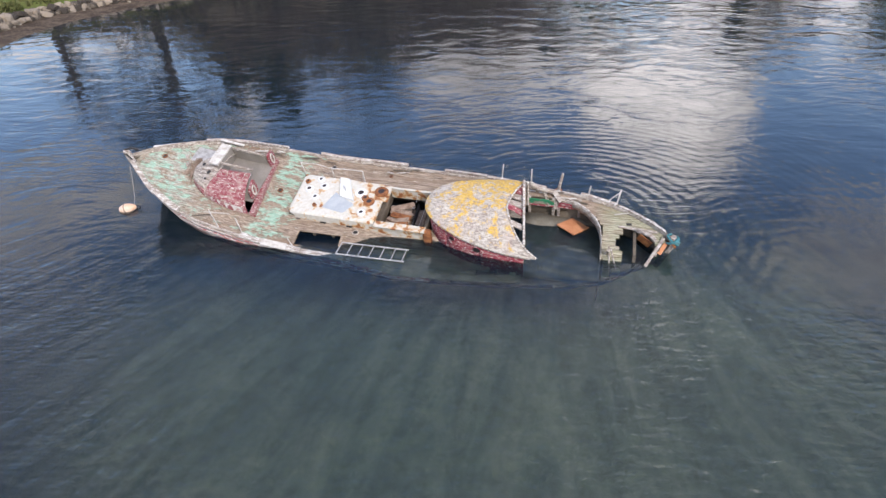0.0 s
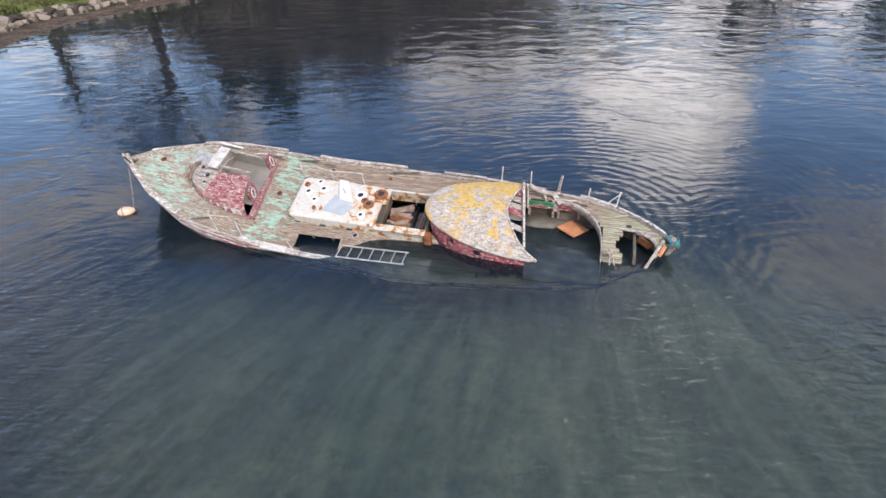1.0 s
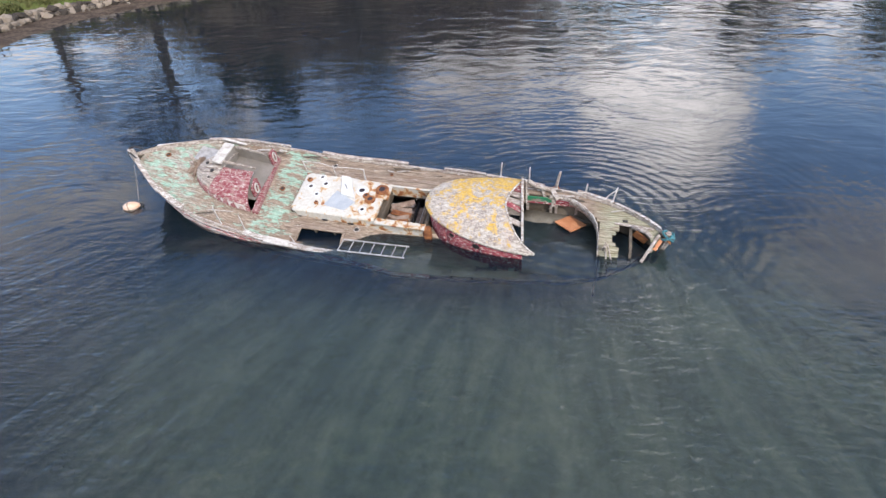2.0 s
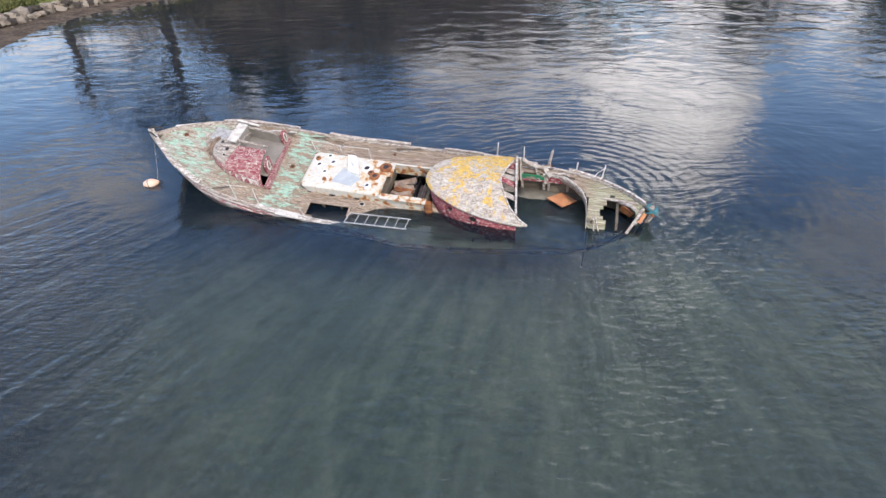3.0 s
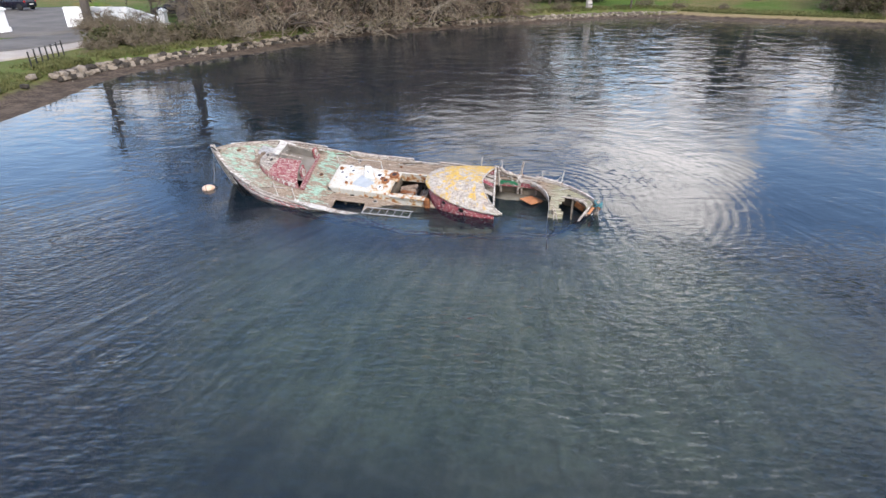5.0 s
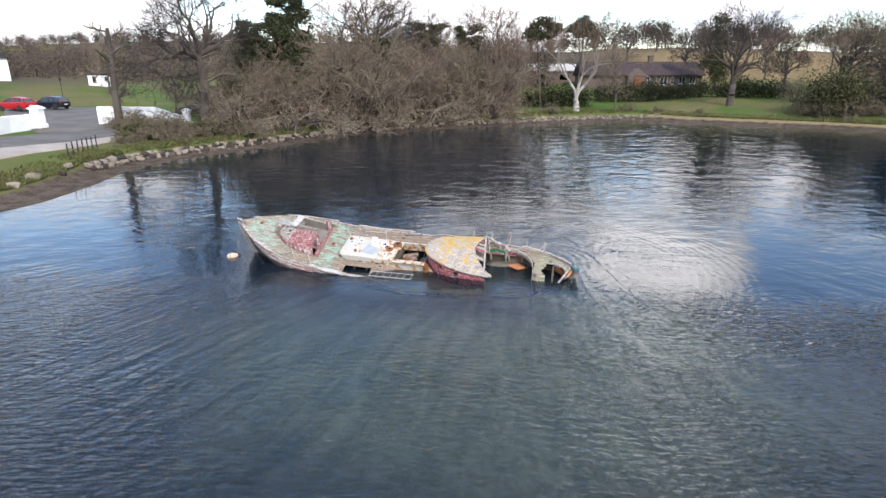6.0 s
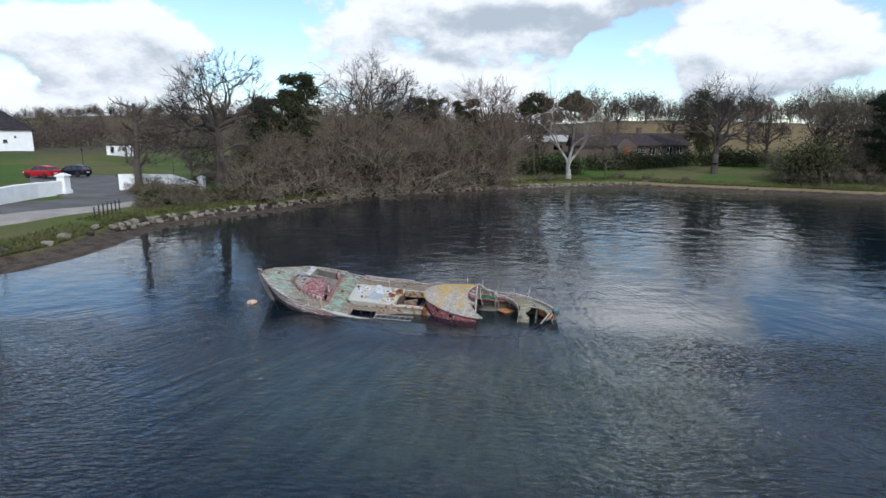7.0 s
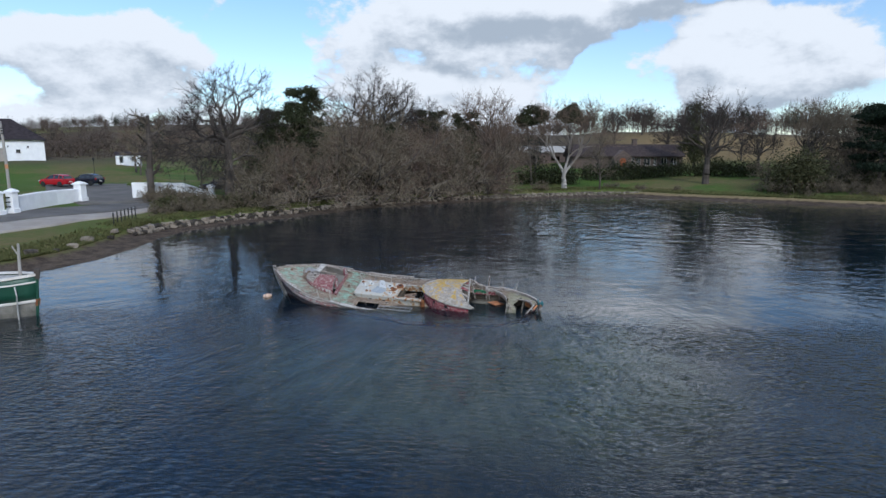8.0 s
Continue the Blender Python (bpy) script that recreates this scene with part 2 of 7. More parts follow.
def water_surface():
    m = bpy.data.materials.new("lake_water")
    m.use_nodes = True
    n = Nodes(m.node_tree)
    at = n.add("ShaderNodeNewGeometry").outputs["Position"]
    x, y, z = n.add("ShaderNodeSeparateXYZ", {0: at}).outputs
    drift = n.math("SUBTRACT", n.noise(at, 0.35, 2, 0.5), 0.5)
    jitter = n.math("SUBTRACT", n.noise(at, 1.6, 2, 0.5), 0.5)

    def train(length, slope, distance, bend, shake):
        """Ripples of one length and steepness, running along a given distance field."""
        phase = n.math("ADD", n.math("MULTIPLY", distance, 6.2832 / length), n.math("ADD", n.math("MULTIPLY", drift, bend), n.math("MULTIPLY", jitter, shake)))
        return n.math("MULTIPLY", n.math("SINE", phase), slope * length / 6.2832)

    def along(turn):
        return n.dot(at, (math.cos(radians(turn)), math.sin(radians(turn)), 0))

    def patches(scale, low, high, least=0.0, shift=0.0):
        where = n.add("ShaderNodeMapping", {"Vector": at, "Location": (shift, shift, 0)}).outputs[0]
        return n.remap(n.noise(where, scale, 3, 0.55), low, high, least, 1.0)

    def both(*parts):
        made = parts[0]
        for p in parts[1:]:
            made = n.math("MULTIPLY", made, p)
        return made
    # ripples that fan out towards the open water
    fan = n.math("MULTIPLY", n.math("ARCTAN2", n.math("SUBTRACT", x, 3.3), n.math("SUBTRACT", 26.0, y)), 20.0)
    # rings that the wreck sends out from its stern
    out = n.add("ShaderNodeVectorMath", {0: at, 1: (2.6, 11.2, 0.0)})
    out.operation = "DISTANCE"
    ring = out.outputs["Value"]
    near_wreck = both(n.remap(ring, 11.0, 2.5), n.remap(x, -1.0, 2.0, 0.25, 1.0))
    this_side = both(n.remap(y, 14.0, 9.0), n.remap(y, 10.0, 5.0, 0.35, 1.0))
    far_side = n.remap(y, 7.0, 14.0)
    west = n.remap(x, 3.0, -4.0)

    def crests(across, run, wide, long, height, detail=2.0):
        """Uneven crests: wide metres apart across, long metres along."""
        v = n.add("ShaderNodeCombineXYZ", {0: n.math("MULTIPLY", across, 1.0 / wide), 1: n.math("MULTIPLY", run, 1.0 / long)}).outputs[0]
        return n.math("MULTIPLY", n.math("SUBTRACT", n.noise(v, 1.0, detail, 0.5, 0.35), 0.5), height)
    down = n.math("MULTIPLY", y, 1.0)
    swayed = n.math("ADD", along(96), n.math("MULTIPLY", drift, 2.2))
    cross = along(6)
    trains = [
        both(train(0.32, 0.034, ring, 4.0, 3.0), near_wreck),
        both(crests(fan, down, 0.26, 2.6, 0.052), this_side, west, patches(0.20, 0.40, 0.58, 0.0)),
        both(crests(fan, down, 0.55, 4.5, 0.055), this_side, patches(0.17, 0.36, 0.60, 0.15, 7.0)),
        both(crests(fan, down, 0.26, 3.0, 0.026), this_side, patches(0.25, 0.40, 0.62, 0.1, 21.0)),
        both(crests(swayed, cross, 0.28, 1.4, 0.024), far_side, patches(0.075, 0.38, 0.60, 0.35, 3.0), n.remap(y, 16.0, 30.0, 1.0, 0.15)),
        both(crests(swayed, cross, 0.70, 1.5, 0.046), far_side, patches(0.06, 0.40, 0.62, 0.35, 13.0), n.remap(y, 13.0, 20.0, 0.3, 1.0)),
        both(crests(swayed, cross, 1.5, 2.4, 0.12, 2.0), n.remap(y, 18.0, 32.0), patches(0.04, 0.40, 0.62, 0.45, 23.0), n.remap(x, -22.0, -10.0, 0.3, 1.0)),
        both(crests(swayed, cross, 0.16, 0.7, 0.010), patches(0.11, 0.44, 0.64, 0.1, 31.0), n.remap(y, 24.0, 15.0)),
    ]
    # wind-ruffled water close to the open side
    small = n.add("ShaderNodeMapping", {"Vector": at, "Rotation": (0, 0, radians(-15)), "Scale": (6.0, 13.0, 1)}).outputs[0]
    ruffled = n.remap(y, 10.0, 5.0, 0.03, 1.0)
    ripple = both(n.noise(small, 1.0, 1, 0.5), 0.026, patches(0.20, 0.36, 0.60, 0.20, 41.0), ruffled)
    middling = n.add("ShaderNodeMapping", {"Vector": at, "Rotation": (0, 0, radians(-24)), "Scale": (2.6, 6.0, 1)}).outputs[0]
    ripple = n.math("ADD", ripple, both(n.noise(middling, 1.0, 1, 0.5), 0.075, patches(0.13, 0.36, 0.62, 0.25, 61.0), ruffled))
    ripple = n.math("ADD", ripple, both(n.noise(at, 0.8, 2, 0.4), 0.020))
    for one in trains:
        ripple = n.math("ADD", ripple, one)
    normal = n.bump(ripple, 1.0, 1.0)
    murk = n.mix(n.remap(n.noise(at, 0.16, 4, 0.6), 0.35, 0.65), (0.008, 0.022, 0.045), (0.021, 0.036, 0.052))
    body = n.add("ShaderNodeMixShader", {0: 0.30, 1: n.add("ShaderNodeBsdfTransparent", {"Color": (0.68, 0.77, 0.71)}).outputs[0],
                                         2: n.add("ShaderNodeBsdfDiffuse", {"Color": murk}).outputs[0]}).outputs[0]
    gloss = n.add("ShaderNodeBsdfGlossy", {"Color": (1, 1, 1), "Roughness": 0.004, "Normal": normal}).outputs[0]
    fresnel = n.add("ShaderNodeFresnel", {"IOR": 1.34, "Normal": normal}).outputs[0]
    n.add("ShaderNodeOutputMaterial", {"Surface": n.add("ShaderNodeMixShader", {0: fresnel, 1: body, 2: gloss}).outputs[0]})
    return m


def ground_surface(n):
    at = n.add("ShaderNodeNewGeometry").outputs["Position"]
    x, y, z = n.add("ShaderNodeSeparateXYZ", {0: at}).outputs
    a, b, c = n.noise(at, 0.09, 5, 0.6), n.noise(at, 1.1, 6, 0.65), n.noise(at, 9.0, 4, 0.7)
    lawn = n.mix(n.remap(c, 0.3, 0.7), (0.045, 0.082, 0.015), (0.088, 0.140, 0.030))
    rough_grass = n.mix(n.remap(b, 0.35, 0.65), (0.15, 0.118, 0.055), (0.10, 0.11, 0.035))
    scrub = n.mix(n.remap(c, 0.3, 0.7), (0.055, 0.043, 0.030), (0.115, 0.088, 0.058))
    grass = n.mix(n.remap(n.math("ADD", a, n.math("MULTIPLY", b, 0.25)), 0.56, 0.72), lawn, rough_grass)
    grass = n.mix(n.math("MULTIPLY", n.remap(n.math("ADD", z, n.math("MULTIPLY", b, 0.8)), 1.75, 1.2), 0.45), grass, rough_grass)
    reeds = n.math("MULTIPLY", n.remap(x, 22.0, 27.0), n.remap(n.math("ADD", z, n.math("MULTIPLY", b, 0.5)), 0.98, 0.72))
    grass = n.mix(reeds, grass, n.mix(n.remap(c, 0.3, 0.7), (0.16, 0.12, 0.06), (0.30, 0.235, 0.13)))
    hill = n.mix(n.remap(n.noise(at, 0.022, 4, 0.6), 0.52, 0.60), scrub, n.mix(0.12, rough_grass, lawn))
    tan = n.mix(n.remap(b, 0.35, 0.65), (0.17, 0.115, 0.055), (0.22, 0.165, 0.08))
    hill = n.mix(n.math("MULTIPLY", n.remap(x, 22.0, 48.0), n.remap(y, 190.0, 150.0)), hill, tan)
    grass = n.mix(n.remap(z, 3.6, 6.0), grass, hill)
    # fan of streaks painted on the bed for smeared reflections in the ripples
    turned = n.math("MULTIPLY", n.math("ARCTAN2", n.math("SUBTRACT", x, 3.3), n.math("SUBTRACT", 26.0, y)), 20.0)
    reflection_streak = n.add("ShaderNodeCombineXYZ", {0: n.math("MULTIPLY", turned, 1.3), 1: n.math("MULTIPLY", y, 0.26)}).outputs[0]
    mud = n.mix(n.remap(n.math("ADD", n.math("MULTIPLY", b, 0.5), n.math("MULTIPLY", c, 0.5)), 0.40, 0.62), (0.046, 0.034, 0.025), (0.125, 0.095, 0.070))
    sand = n.mix(n.remap(n.math("ADD", n.math("MULTIPLY", n.noise(reflection_streak, 1.0, 5, 0.6, 0.4), 0.6), n.math("MULTIPLY", n.noise(at, 0.22, 4, 0.6), 0.4)), 0.40, 0.62), (0.265, 0.275, 0.185), (0.46, 0.445, 0.305))
    middle = n.add("ShaderNodeVectorMath", {0: n.add("ShaderNodeCombineXYZ", {0: n.math("MULTIPLY", x, 0.8), 1: y}).outputs[0], 1: (0.3, 7.0, 0.0)})
    middle.operation = "DISTANCE"
    # brighter look of steeply seen water, painted on the bed as a patch
    steep_view_patch = n.remap(n.math("ADD", middle.outputs["Value"], n.math("MULTIPLY", n.math("SUBTRACT", a, 0.5), 9.0)), 10.0, 3.5)
    weed = n.remap(n.math("ADD", n.math("MULTIPLY", n.noise(at, 2.6, 6, 0.75, 0.3), 0.7), n.math("MULTIPLY", a, 0.3)), 0.44, 0.56)
    sand = n.mix(n.math("MULTIPLY", weed, 0.25), sand, (0.12, 0.135, 0.06))
    bed = n.mix(steep_view_patch, (0.022, 0.030, 0.030), sand)
    shore = n.mix(n.remap(z, -0.25, -0.02), bed, mud)
    colour = n.mix(n.remap(n.math("ADD", z, n.math("MULTIPLY", b, 0.35)), 0.40, 0.56), shore, grass)
    return [colour, n.bump(c, 0.6, 0.08), 0.95]


WATER = water_surface()
GROUND = surface("ground", ground_surface, 0.95, spec=0.1)
DECK = surface("weathered_deck", deck_wood)
HULL = surface("peeling_hull", peeling((0.42, 0.36, 0.32), (0.32, 0.13, 0.12), (0.55, 0.50, 0.46), amount=0.45, scale=3.4))
HULL_DARK = surface("dark_hull", peeling((0.035, 0.042, 0.05), (0.10, 0.055, 0.05), (0.22, 0.19, 0.17), amount=0.1))
RAIL = surface("bleached_rail", peeling((0.36, 0.325, 0.28), (0.22, 0.175, 0.14), (0.55, 0.52, 0.47), amount=0.5, scale=5.0))
RED = surface("peeling_red", peeling((0.17, 0.022, 0.035), (0.24, 0.055, 0.062), (0.46, 0.38, 0.35), amount=0.3, scale=4.5))
CABIN_RED = surface("faded_red", peeling((0.19, 0.040, 0.048), (0.27, 0.13, 0.125), (0.44, 0.37, 0.33), amount=0.35, scale=5.0))
GREYWOOD = surface("grey_planks", peeling((0.33, 0.295, 0.25), (0.21, 0.17, 0.14), (0.48, 0.43, 0.38), amount=0.4, scale=4.5))
ROOF = surface("lichen_roof", lichen_roof)
WHITE_STEEL = surface("rusty_white", rusty_white)
GREEN_PAINT = surface("green_paint", peeling((0.02, 0.16, 0.075), (0.025, 0.19, 0.09), (0.16, 0.24, 0.17), amount=-0.1))
SILT = mottled("grey_silt", (0.13, 0.115, 0.085), (0.27, 0.25, 0.20), 1.6, 0.9)
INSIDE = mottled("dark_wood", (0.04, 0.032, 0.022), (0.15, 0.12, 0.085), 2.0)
RUST = mottled("rust", (0.11, 0.035, 0.015), (0.30, 0.12, 0.04), 8.0, 0.85)
STEEL = mottled("galvanised", (0.30, 0.29, 0.27), (0.55, 0.53, 0.50), 9.0, 0.5, 0.6)
BLACK = mottled("black_fitting_and_hole", (0.008, 0.008, 0.009), (0.03, 0.028, 0.026), 6.0, 0.6)
PALE = mottled("pale_paint", (0.30, 0.27, 0.23), (0.56, 0.535, 0.49), 7.0, 0.7)
INNER_GREY = mottled("inner_grey", (0.14, 0.125, 0.105), (0.23, 0.205, 0.175), 2.0, 0.7)
LID_WHITE = mottled("clean_white", (0.52, 0.52, 0.50), (0.60, 0.60, 0.58), 5.0, 0.5)
SKYLIGHT = mottled("skylight_grey", (0.29, 0.315, 0.33), (0.37, 0.39, 0.40), 4.0, 0.45)
ORANGE_PLY = mottled("orange_board", (0.42, 0.16, 0.07), (0.58, 0.27, 0.13), 3.0, 0.6)
ROPE = mottled("rope", (0.25, 0.22, 0.17), (0.46, 0.42, 0.34), 20.0, 0.9)
TEAL = mottled("teal_rope", (0.02, 0.09, 0.10), (0.07, 0.22, 0.24), 20.0, 0.9)
BUOY = mottled("buoy_skin", (0.55, 0.33, 0.20), (0.68, 0.52, 0.40), 4.0, 0.45)
SACK = mottled("brown_canvas", (0.13, 0.085, 0.06), (0.33, 0.25, 0.19), 5.0, 0.9)
STONE = mottled("shore_stone", (0.042, 0.034, 0.026), (0.25, 0.205, 0.155), 2.5, 0.9, relief=0.6, vary=0.9)
STONE_MIXED = islands("mixed_shore_stone", (0.035, 0.028, 0.021), (0.33, 0.28, 0.22), 0.9)
ASPHALT = mottled("asphalt", (0.085, 0.078, 0.070), (0.145, 0.133, 0.120), 0.5, 0.9, fine=30)
CONCRETE = mottled("path_concrete", (0.27, 0.235, 0.20), (0.39, 0.345, 0.295), 0.6, 0.9)
RENDER = mottled("white_render", (0.80, 0.79, 0.77), (0.90, 0.89, 0.87), 1.2, 0.85)
SLATE = mottled("slate", (0.024, 0.019, 0.021), (0.052, 0.043, 0.046), 2.0, 0.9, spec=0.15)
TILE = mottled("brown_tile", (0.040, 0.030, 0.028), (0.078, 0.060, 0.056), 2.0, 0.9, spec=0.12)
BRICK = mottled("brick", (0.09, 0.065, 0.052), (0.155, 0.115, 0.095), 3.0, 0.9)
ORANGE_DOOR = mottled("orange_wood", (0.20, 0.05, 0.014), (0.28, 0.08, 0.024), 3.0, 0.6)
GLASS = mottled("dark_glass", (0.012, 0.014, 0.018), (0.03, 0.035, 0.04), 2.0, 0.08, spec=0.8)
TYRE = mottled("tyre", (0.012, 0.012, 0.012), (0.03, 0.03, 0.03), 9.0, 0.85)
ALLOY = mottled("alloy", (0.35, 0.35, 0.36), (0.55, 0.55, 0.56), 9.0, 0.35, 0.9)
RED_CAR = mottled("red_lacquer", (0.36, 0.006, 0.014), (0.42, 0.01, 0.02), 1.0, 0.25, relief=0.0)
BLACK_CAR = mottled("blue_black_lacquer", (0.008, 0.010, 0.016), (0.014, 0.017, 0.026), 1.0, 0.25, relief=0.0)
LAMP_RED = mottled("lamp_red", (0.25, 0.01, 0.01), (0.35, 0.02, 0.02), 4.0, 0.2)
LAMP_CLEAR = mottled("lamp_clear", (0.45, 0.46, 0.48), (0.6, 0.6, 0.62), 4.0, 0.15)
BARK = islands("grey_bark", (0.045, 0.036, 0.030), (0.12, 0.10, 0.082))
BARK_MID = islands("brown_grey_bark", (0.15, 0.125, 0.10), (0.27, 0.235, 0.195))
BARK_PALE = islands("pale_bark", (0.27, 0.245, 0.21), (0.41, 0.38, 0.34))
TWIG = islands("twigs", (0.062, 0.050, 0.036), (0.23, 0.185, 0.125))
TWIG_DARK = islands("dark_twigs", (0.022, 0.018, 0.016), (0.070, 0.056, 0.046))
TWIG_PALE = islands("pale_twigs", (0.13, 0.105, 0.075), (0.36, 0.30, 0.215))
TWIG_RED = islands("reddish_twigs", (0.075, 0.052, 0.038), (0.23, 0.165, 0.120))
TWIG_FAR = islands("far_twigs", (0.045, 0.033, 0.026), (0.135, 0.100, 0.076))
LEAF = islands("dark_leaves", (0.016, 0.020, 0.008), (0.058, 0.064, 0.027))
LEAF_PINE = islands("pine_needles", (0.009, 0.016, 0.009), (0.026, 0.040, 0.019))
LEAF_OLIVE = islands("olive_leaves", (0.035, 0.038, 0.016), (0.085, 0.082, 0.034))
GRASS = islands("grass_blades", (0.04, 0.06, 0.015), (0.15, 0.135, 0.055), 0.9)
BOAT_GREEN = mottled("boat_green", (0.012, 0.055, 0.032), (0.022, 0.085, 0.05), 1.5, 0.35)
BOAT_GREY = mottled("boat_bottom", (0.10, 0.092, 0.072), (0.22, 0.20, 0.165), 2.0, 0.7)
STRIPE = mottled("white_stripe", (0.62, 0.56, 0.48), (0.78, 0.74, 0.68), 3.0, 0.5)


# ---- mesh helpers: a shape is (vertices, faces) ----
def join(*shapes):
    verts, faces = [], []
    for vs, fs in shapes:
        k = len(verts)
        verts.extend(tuple(v) for v in vs)
        faces.extend(tuple(i + k for i in f) for f in fs)
    return verts, faces


def moved(shape, m):
    return [tuple(m @ Vector(v)) for v in shape[0]], shape[1]


def block(x0, x1, y0, y1, z0, z1, edge=0.01):
    """A box with chamfered edges."""
    e = min(edge, 0.45 * abs(x1 - x0), 0.45 * abs(y1 - y0), 0.45 * abs(z1 - z0))
    bm = bmesh.new()
    bmesh.ops.create_cube(bm, size=1)
    for v in bm.verts:
        v.co = Vector(((x0 + x1) / 2 + v.co.x * (x1 - x0), (y0 + y1) / 2 + v.co.y * (y1 - y0), (z0 + z1) / 2 + v.co.z * (z1 - z0)))
    if e > 0.0005:
        bmesh.ops.bevel(bm, geom=bm.edges[:], offset=e, segments=1, affect="EDGES")
    bm.verts.index_update()
    made = [tuple(v.co) for v in bm.verts], [tuple(v.index for v in f.verts) for f in bm.faces]
    bm.free()
    return made


def beam(a, b, wide, high, edge=0.005, up=(0, 0, 1)):
    """A squared timber from a to b."""
    a, b = Vector(a), Vector(b)
    d = b - a
    x = d.normalized()
    y = Vector(up).cross(x)
    y = y.normalized() if y.length > 1e-4 else Vector((0, 1, 0))
    z = x.cross(y)
    m = Matrix.Translation(a) @ Matrix((x, y, z)).transposed().to_4x4()
    return moved(block(0, d.length, -wide / 2, wide / 2, -high / 2, high / 2, edge), m)


def tube(points, radii, sides=6, caps=True):
    points = [Vector(p) for p in points]
    radii = radii if isinstance(radii, (list, tuple)) else [radii] * len(points)
    verts, faces = [], []
    side = None
    for i, p in enumerate(points):
        d = (points[min(i + 1, len(points) - 1)] - points[max(i - 1, 0)]).normalized()
        if side is None:
            side = d.orthogonal().normalized()
        side = (side - d * side.dot(d)).normalized()
        other = d.cross(side)
        for k in range(sides):
            a = 2 * math.pi * k / sides
            verts.append(tuple(p + radii[i] * (math.cos(a) * side + math.sin(a) * other)))
    for i in range(len(points) - 1):
        for k in range(sides):
            a, b = i * sides + k, i * sides + (k + 1) % sides
            faces.append((a, b, b + sides, a + sides))
    if caps:
        faces.append(tuple(range(sides))[::-1])
        faces.append(tuple(range(len(verts) - sides, len(verts))))
    return verts, faces


def loft(rings, closed=True, caps=(True, True)):
    n = len(rings[0])
    verts = [tuple(v) for ring in rings for v in ring]
    faces = []
    for i in range(len(rings) - 1):
        for k in range(n if closed else n - 1):
            a, b = i * n + k, i * n + (k + 1) % n
            faces.append((a, b, b + n, a + n))
    if closed and caps[0]:
        faces.append(tuple(range(n))[::-1])
    if closed and caps[1]:
        faces.append(tuple(range(len(verts) - n, len(verts))))
    return verts, faces


def ringed(profile, sides=16):
    """A turned shape: profile of (radius, height)."""
    return loft([[(r * math.cos(2 * math.pi * k / sides), r * math.sin(2 * math.pi * k / sides), h) for k in range(sides)] for r, h in profile])


def sheet(grid, thick, inward):
    """A skin of a given thickness from a grid of points; inward(i, j) is the way of its back."""
    rows, cols = len(grid), len(grid[0])
    front = [Vector(p) for row in grid for p in row]
    back = [front[i * cols + j] + Vector(inward(i, j)) * thick for i in range(rows) for j in range(cols)]
    n = rows * cols
    faces = []
    for i in range(rows - 1):
        for j in range(cols - 1):
            a, b, c, d = i * cols + j, i * cols + j + 1, (i + 1) * cols + j + 1, (i + 1) * cols + j
            faces += [(a, b, c, d), (d + n, c + n, b + n, a + n)]
    rim = [(0, j) for j in range(cols)] + [(i, cols - 1) for i in range(1, rows)] + [(rows - 1, j) for j in range(cols - 2, -1, -1)] + [(i, 0) for i in range(rows - 2, 0, -1)]
    ids = [i * cols + j for i, j in rim]
    for a, b in zip(ids, ids[1:] + ids[:1]):
        faces.append((b, a, a + n, b + n))
    return [tuple(v) for v in front + back], faces


def mesh_of(name, shape, material, smooth=False):
    me = bpy.data.meshes.new(name)
    me.from_pydata(shape[0], [], shape[1])
    me.materials.append(material)
    if smooth:
        me.polygons.foreach_set("use_smooth", [True] * len(me.polygons))
    me.update()
    return me


def part(name, shape, material, parent=None, label="", smooth=False):
    ob = new(name, mesh_of(name, shape, material, smooth))
    ob.parent = parent
    return tagged(ob, label)


def thing(name, label, category, at=None, group="", kind=""):
    ob = tagged(new(name), label, category, group, kind)
    ob.matrix_world = at or Matrix.Identity(4)
    return ob


def smooth_step(a, b, x):
    t = np.clip((x - a) / (b - a), 0, 1)
    return t * t * (3 - 2 * t)


# ---- ground, lake bed and water ----
SHORE = [(-25.9, 15.2), (-25.4, 16.9), (-25.0, 19.4), (-25.5, 23.6), (-26.6, 28.6), (-26.4, 33.2), (-23.9, 38.9), (-20.4, 44.9), (-18.1, 49.3), (-15.6, 55.2),
         (-11.2, 58.7), (-6.4, 62.6), (1.2, 68.1), (8.9, 73.0), (17.2, 77.3), (25.2, 78.0), (30.0, 73.7), (36.7, 70.1), (42.7, 66.8), (46.8, 63.6), (51.6, 61.6),
         (64, 54), (84, 38), (96, 8), (90, -32), (55, -66), (0, -74), (-34, -54), (-38, -22), (-33, 0), (-28.5, 8.5)]


def shore_distance(x, y):
    """Metres inland from the water's edge (minus: out in the lake)."""
    best, inside = np.full(x.shape, 1e9), np.zeros(x.shape, bool)
    for (ax, ay), (bx, by) in zip(SHORE, SHORE[1:] + SHORE[:1]):
        dx, dy = bx - ax, by - ay
        t = np.clip(((x - ax) * dx + (y - ay) * dy) / (dx * dx + dy * dy), 0, 1)
        best = np.minimum(best, np.hypot(x - ax - t * dx, y - ay - t * dy))
        cross = (ay > y) != (by > y)
        inside ^= cross & (x < (bx - ax) * (y - ay) / (by - ay if by != ay else 1e-9) + ax)
    return np.where(inside, -best, best)


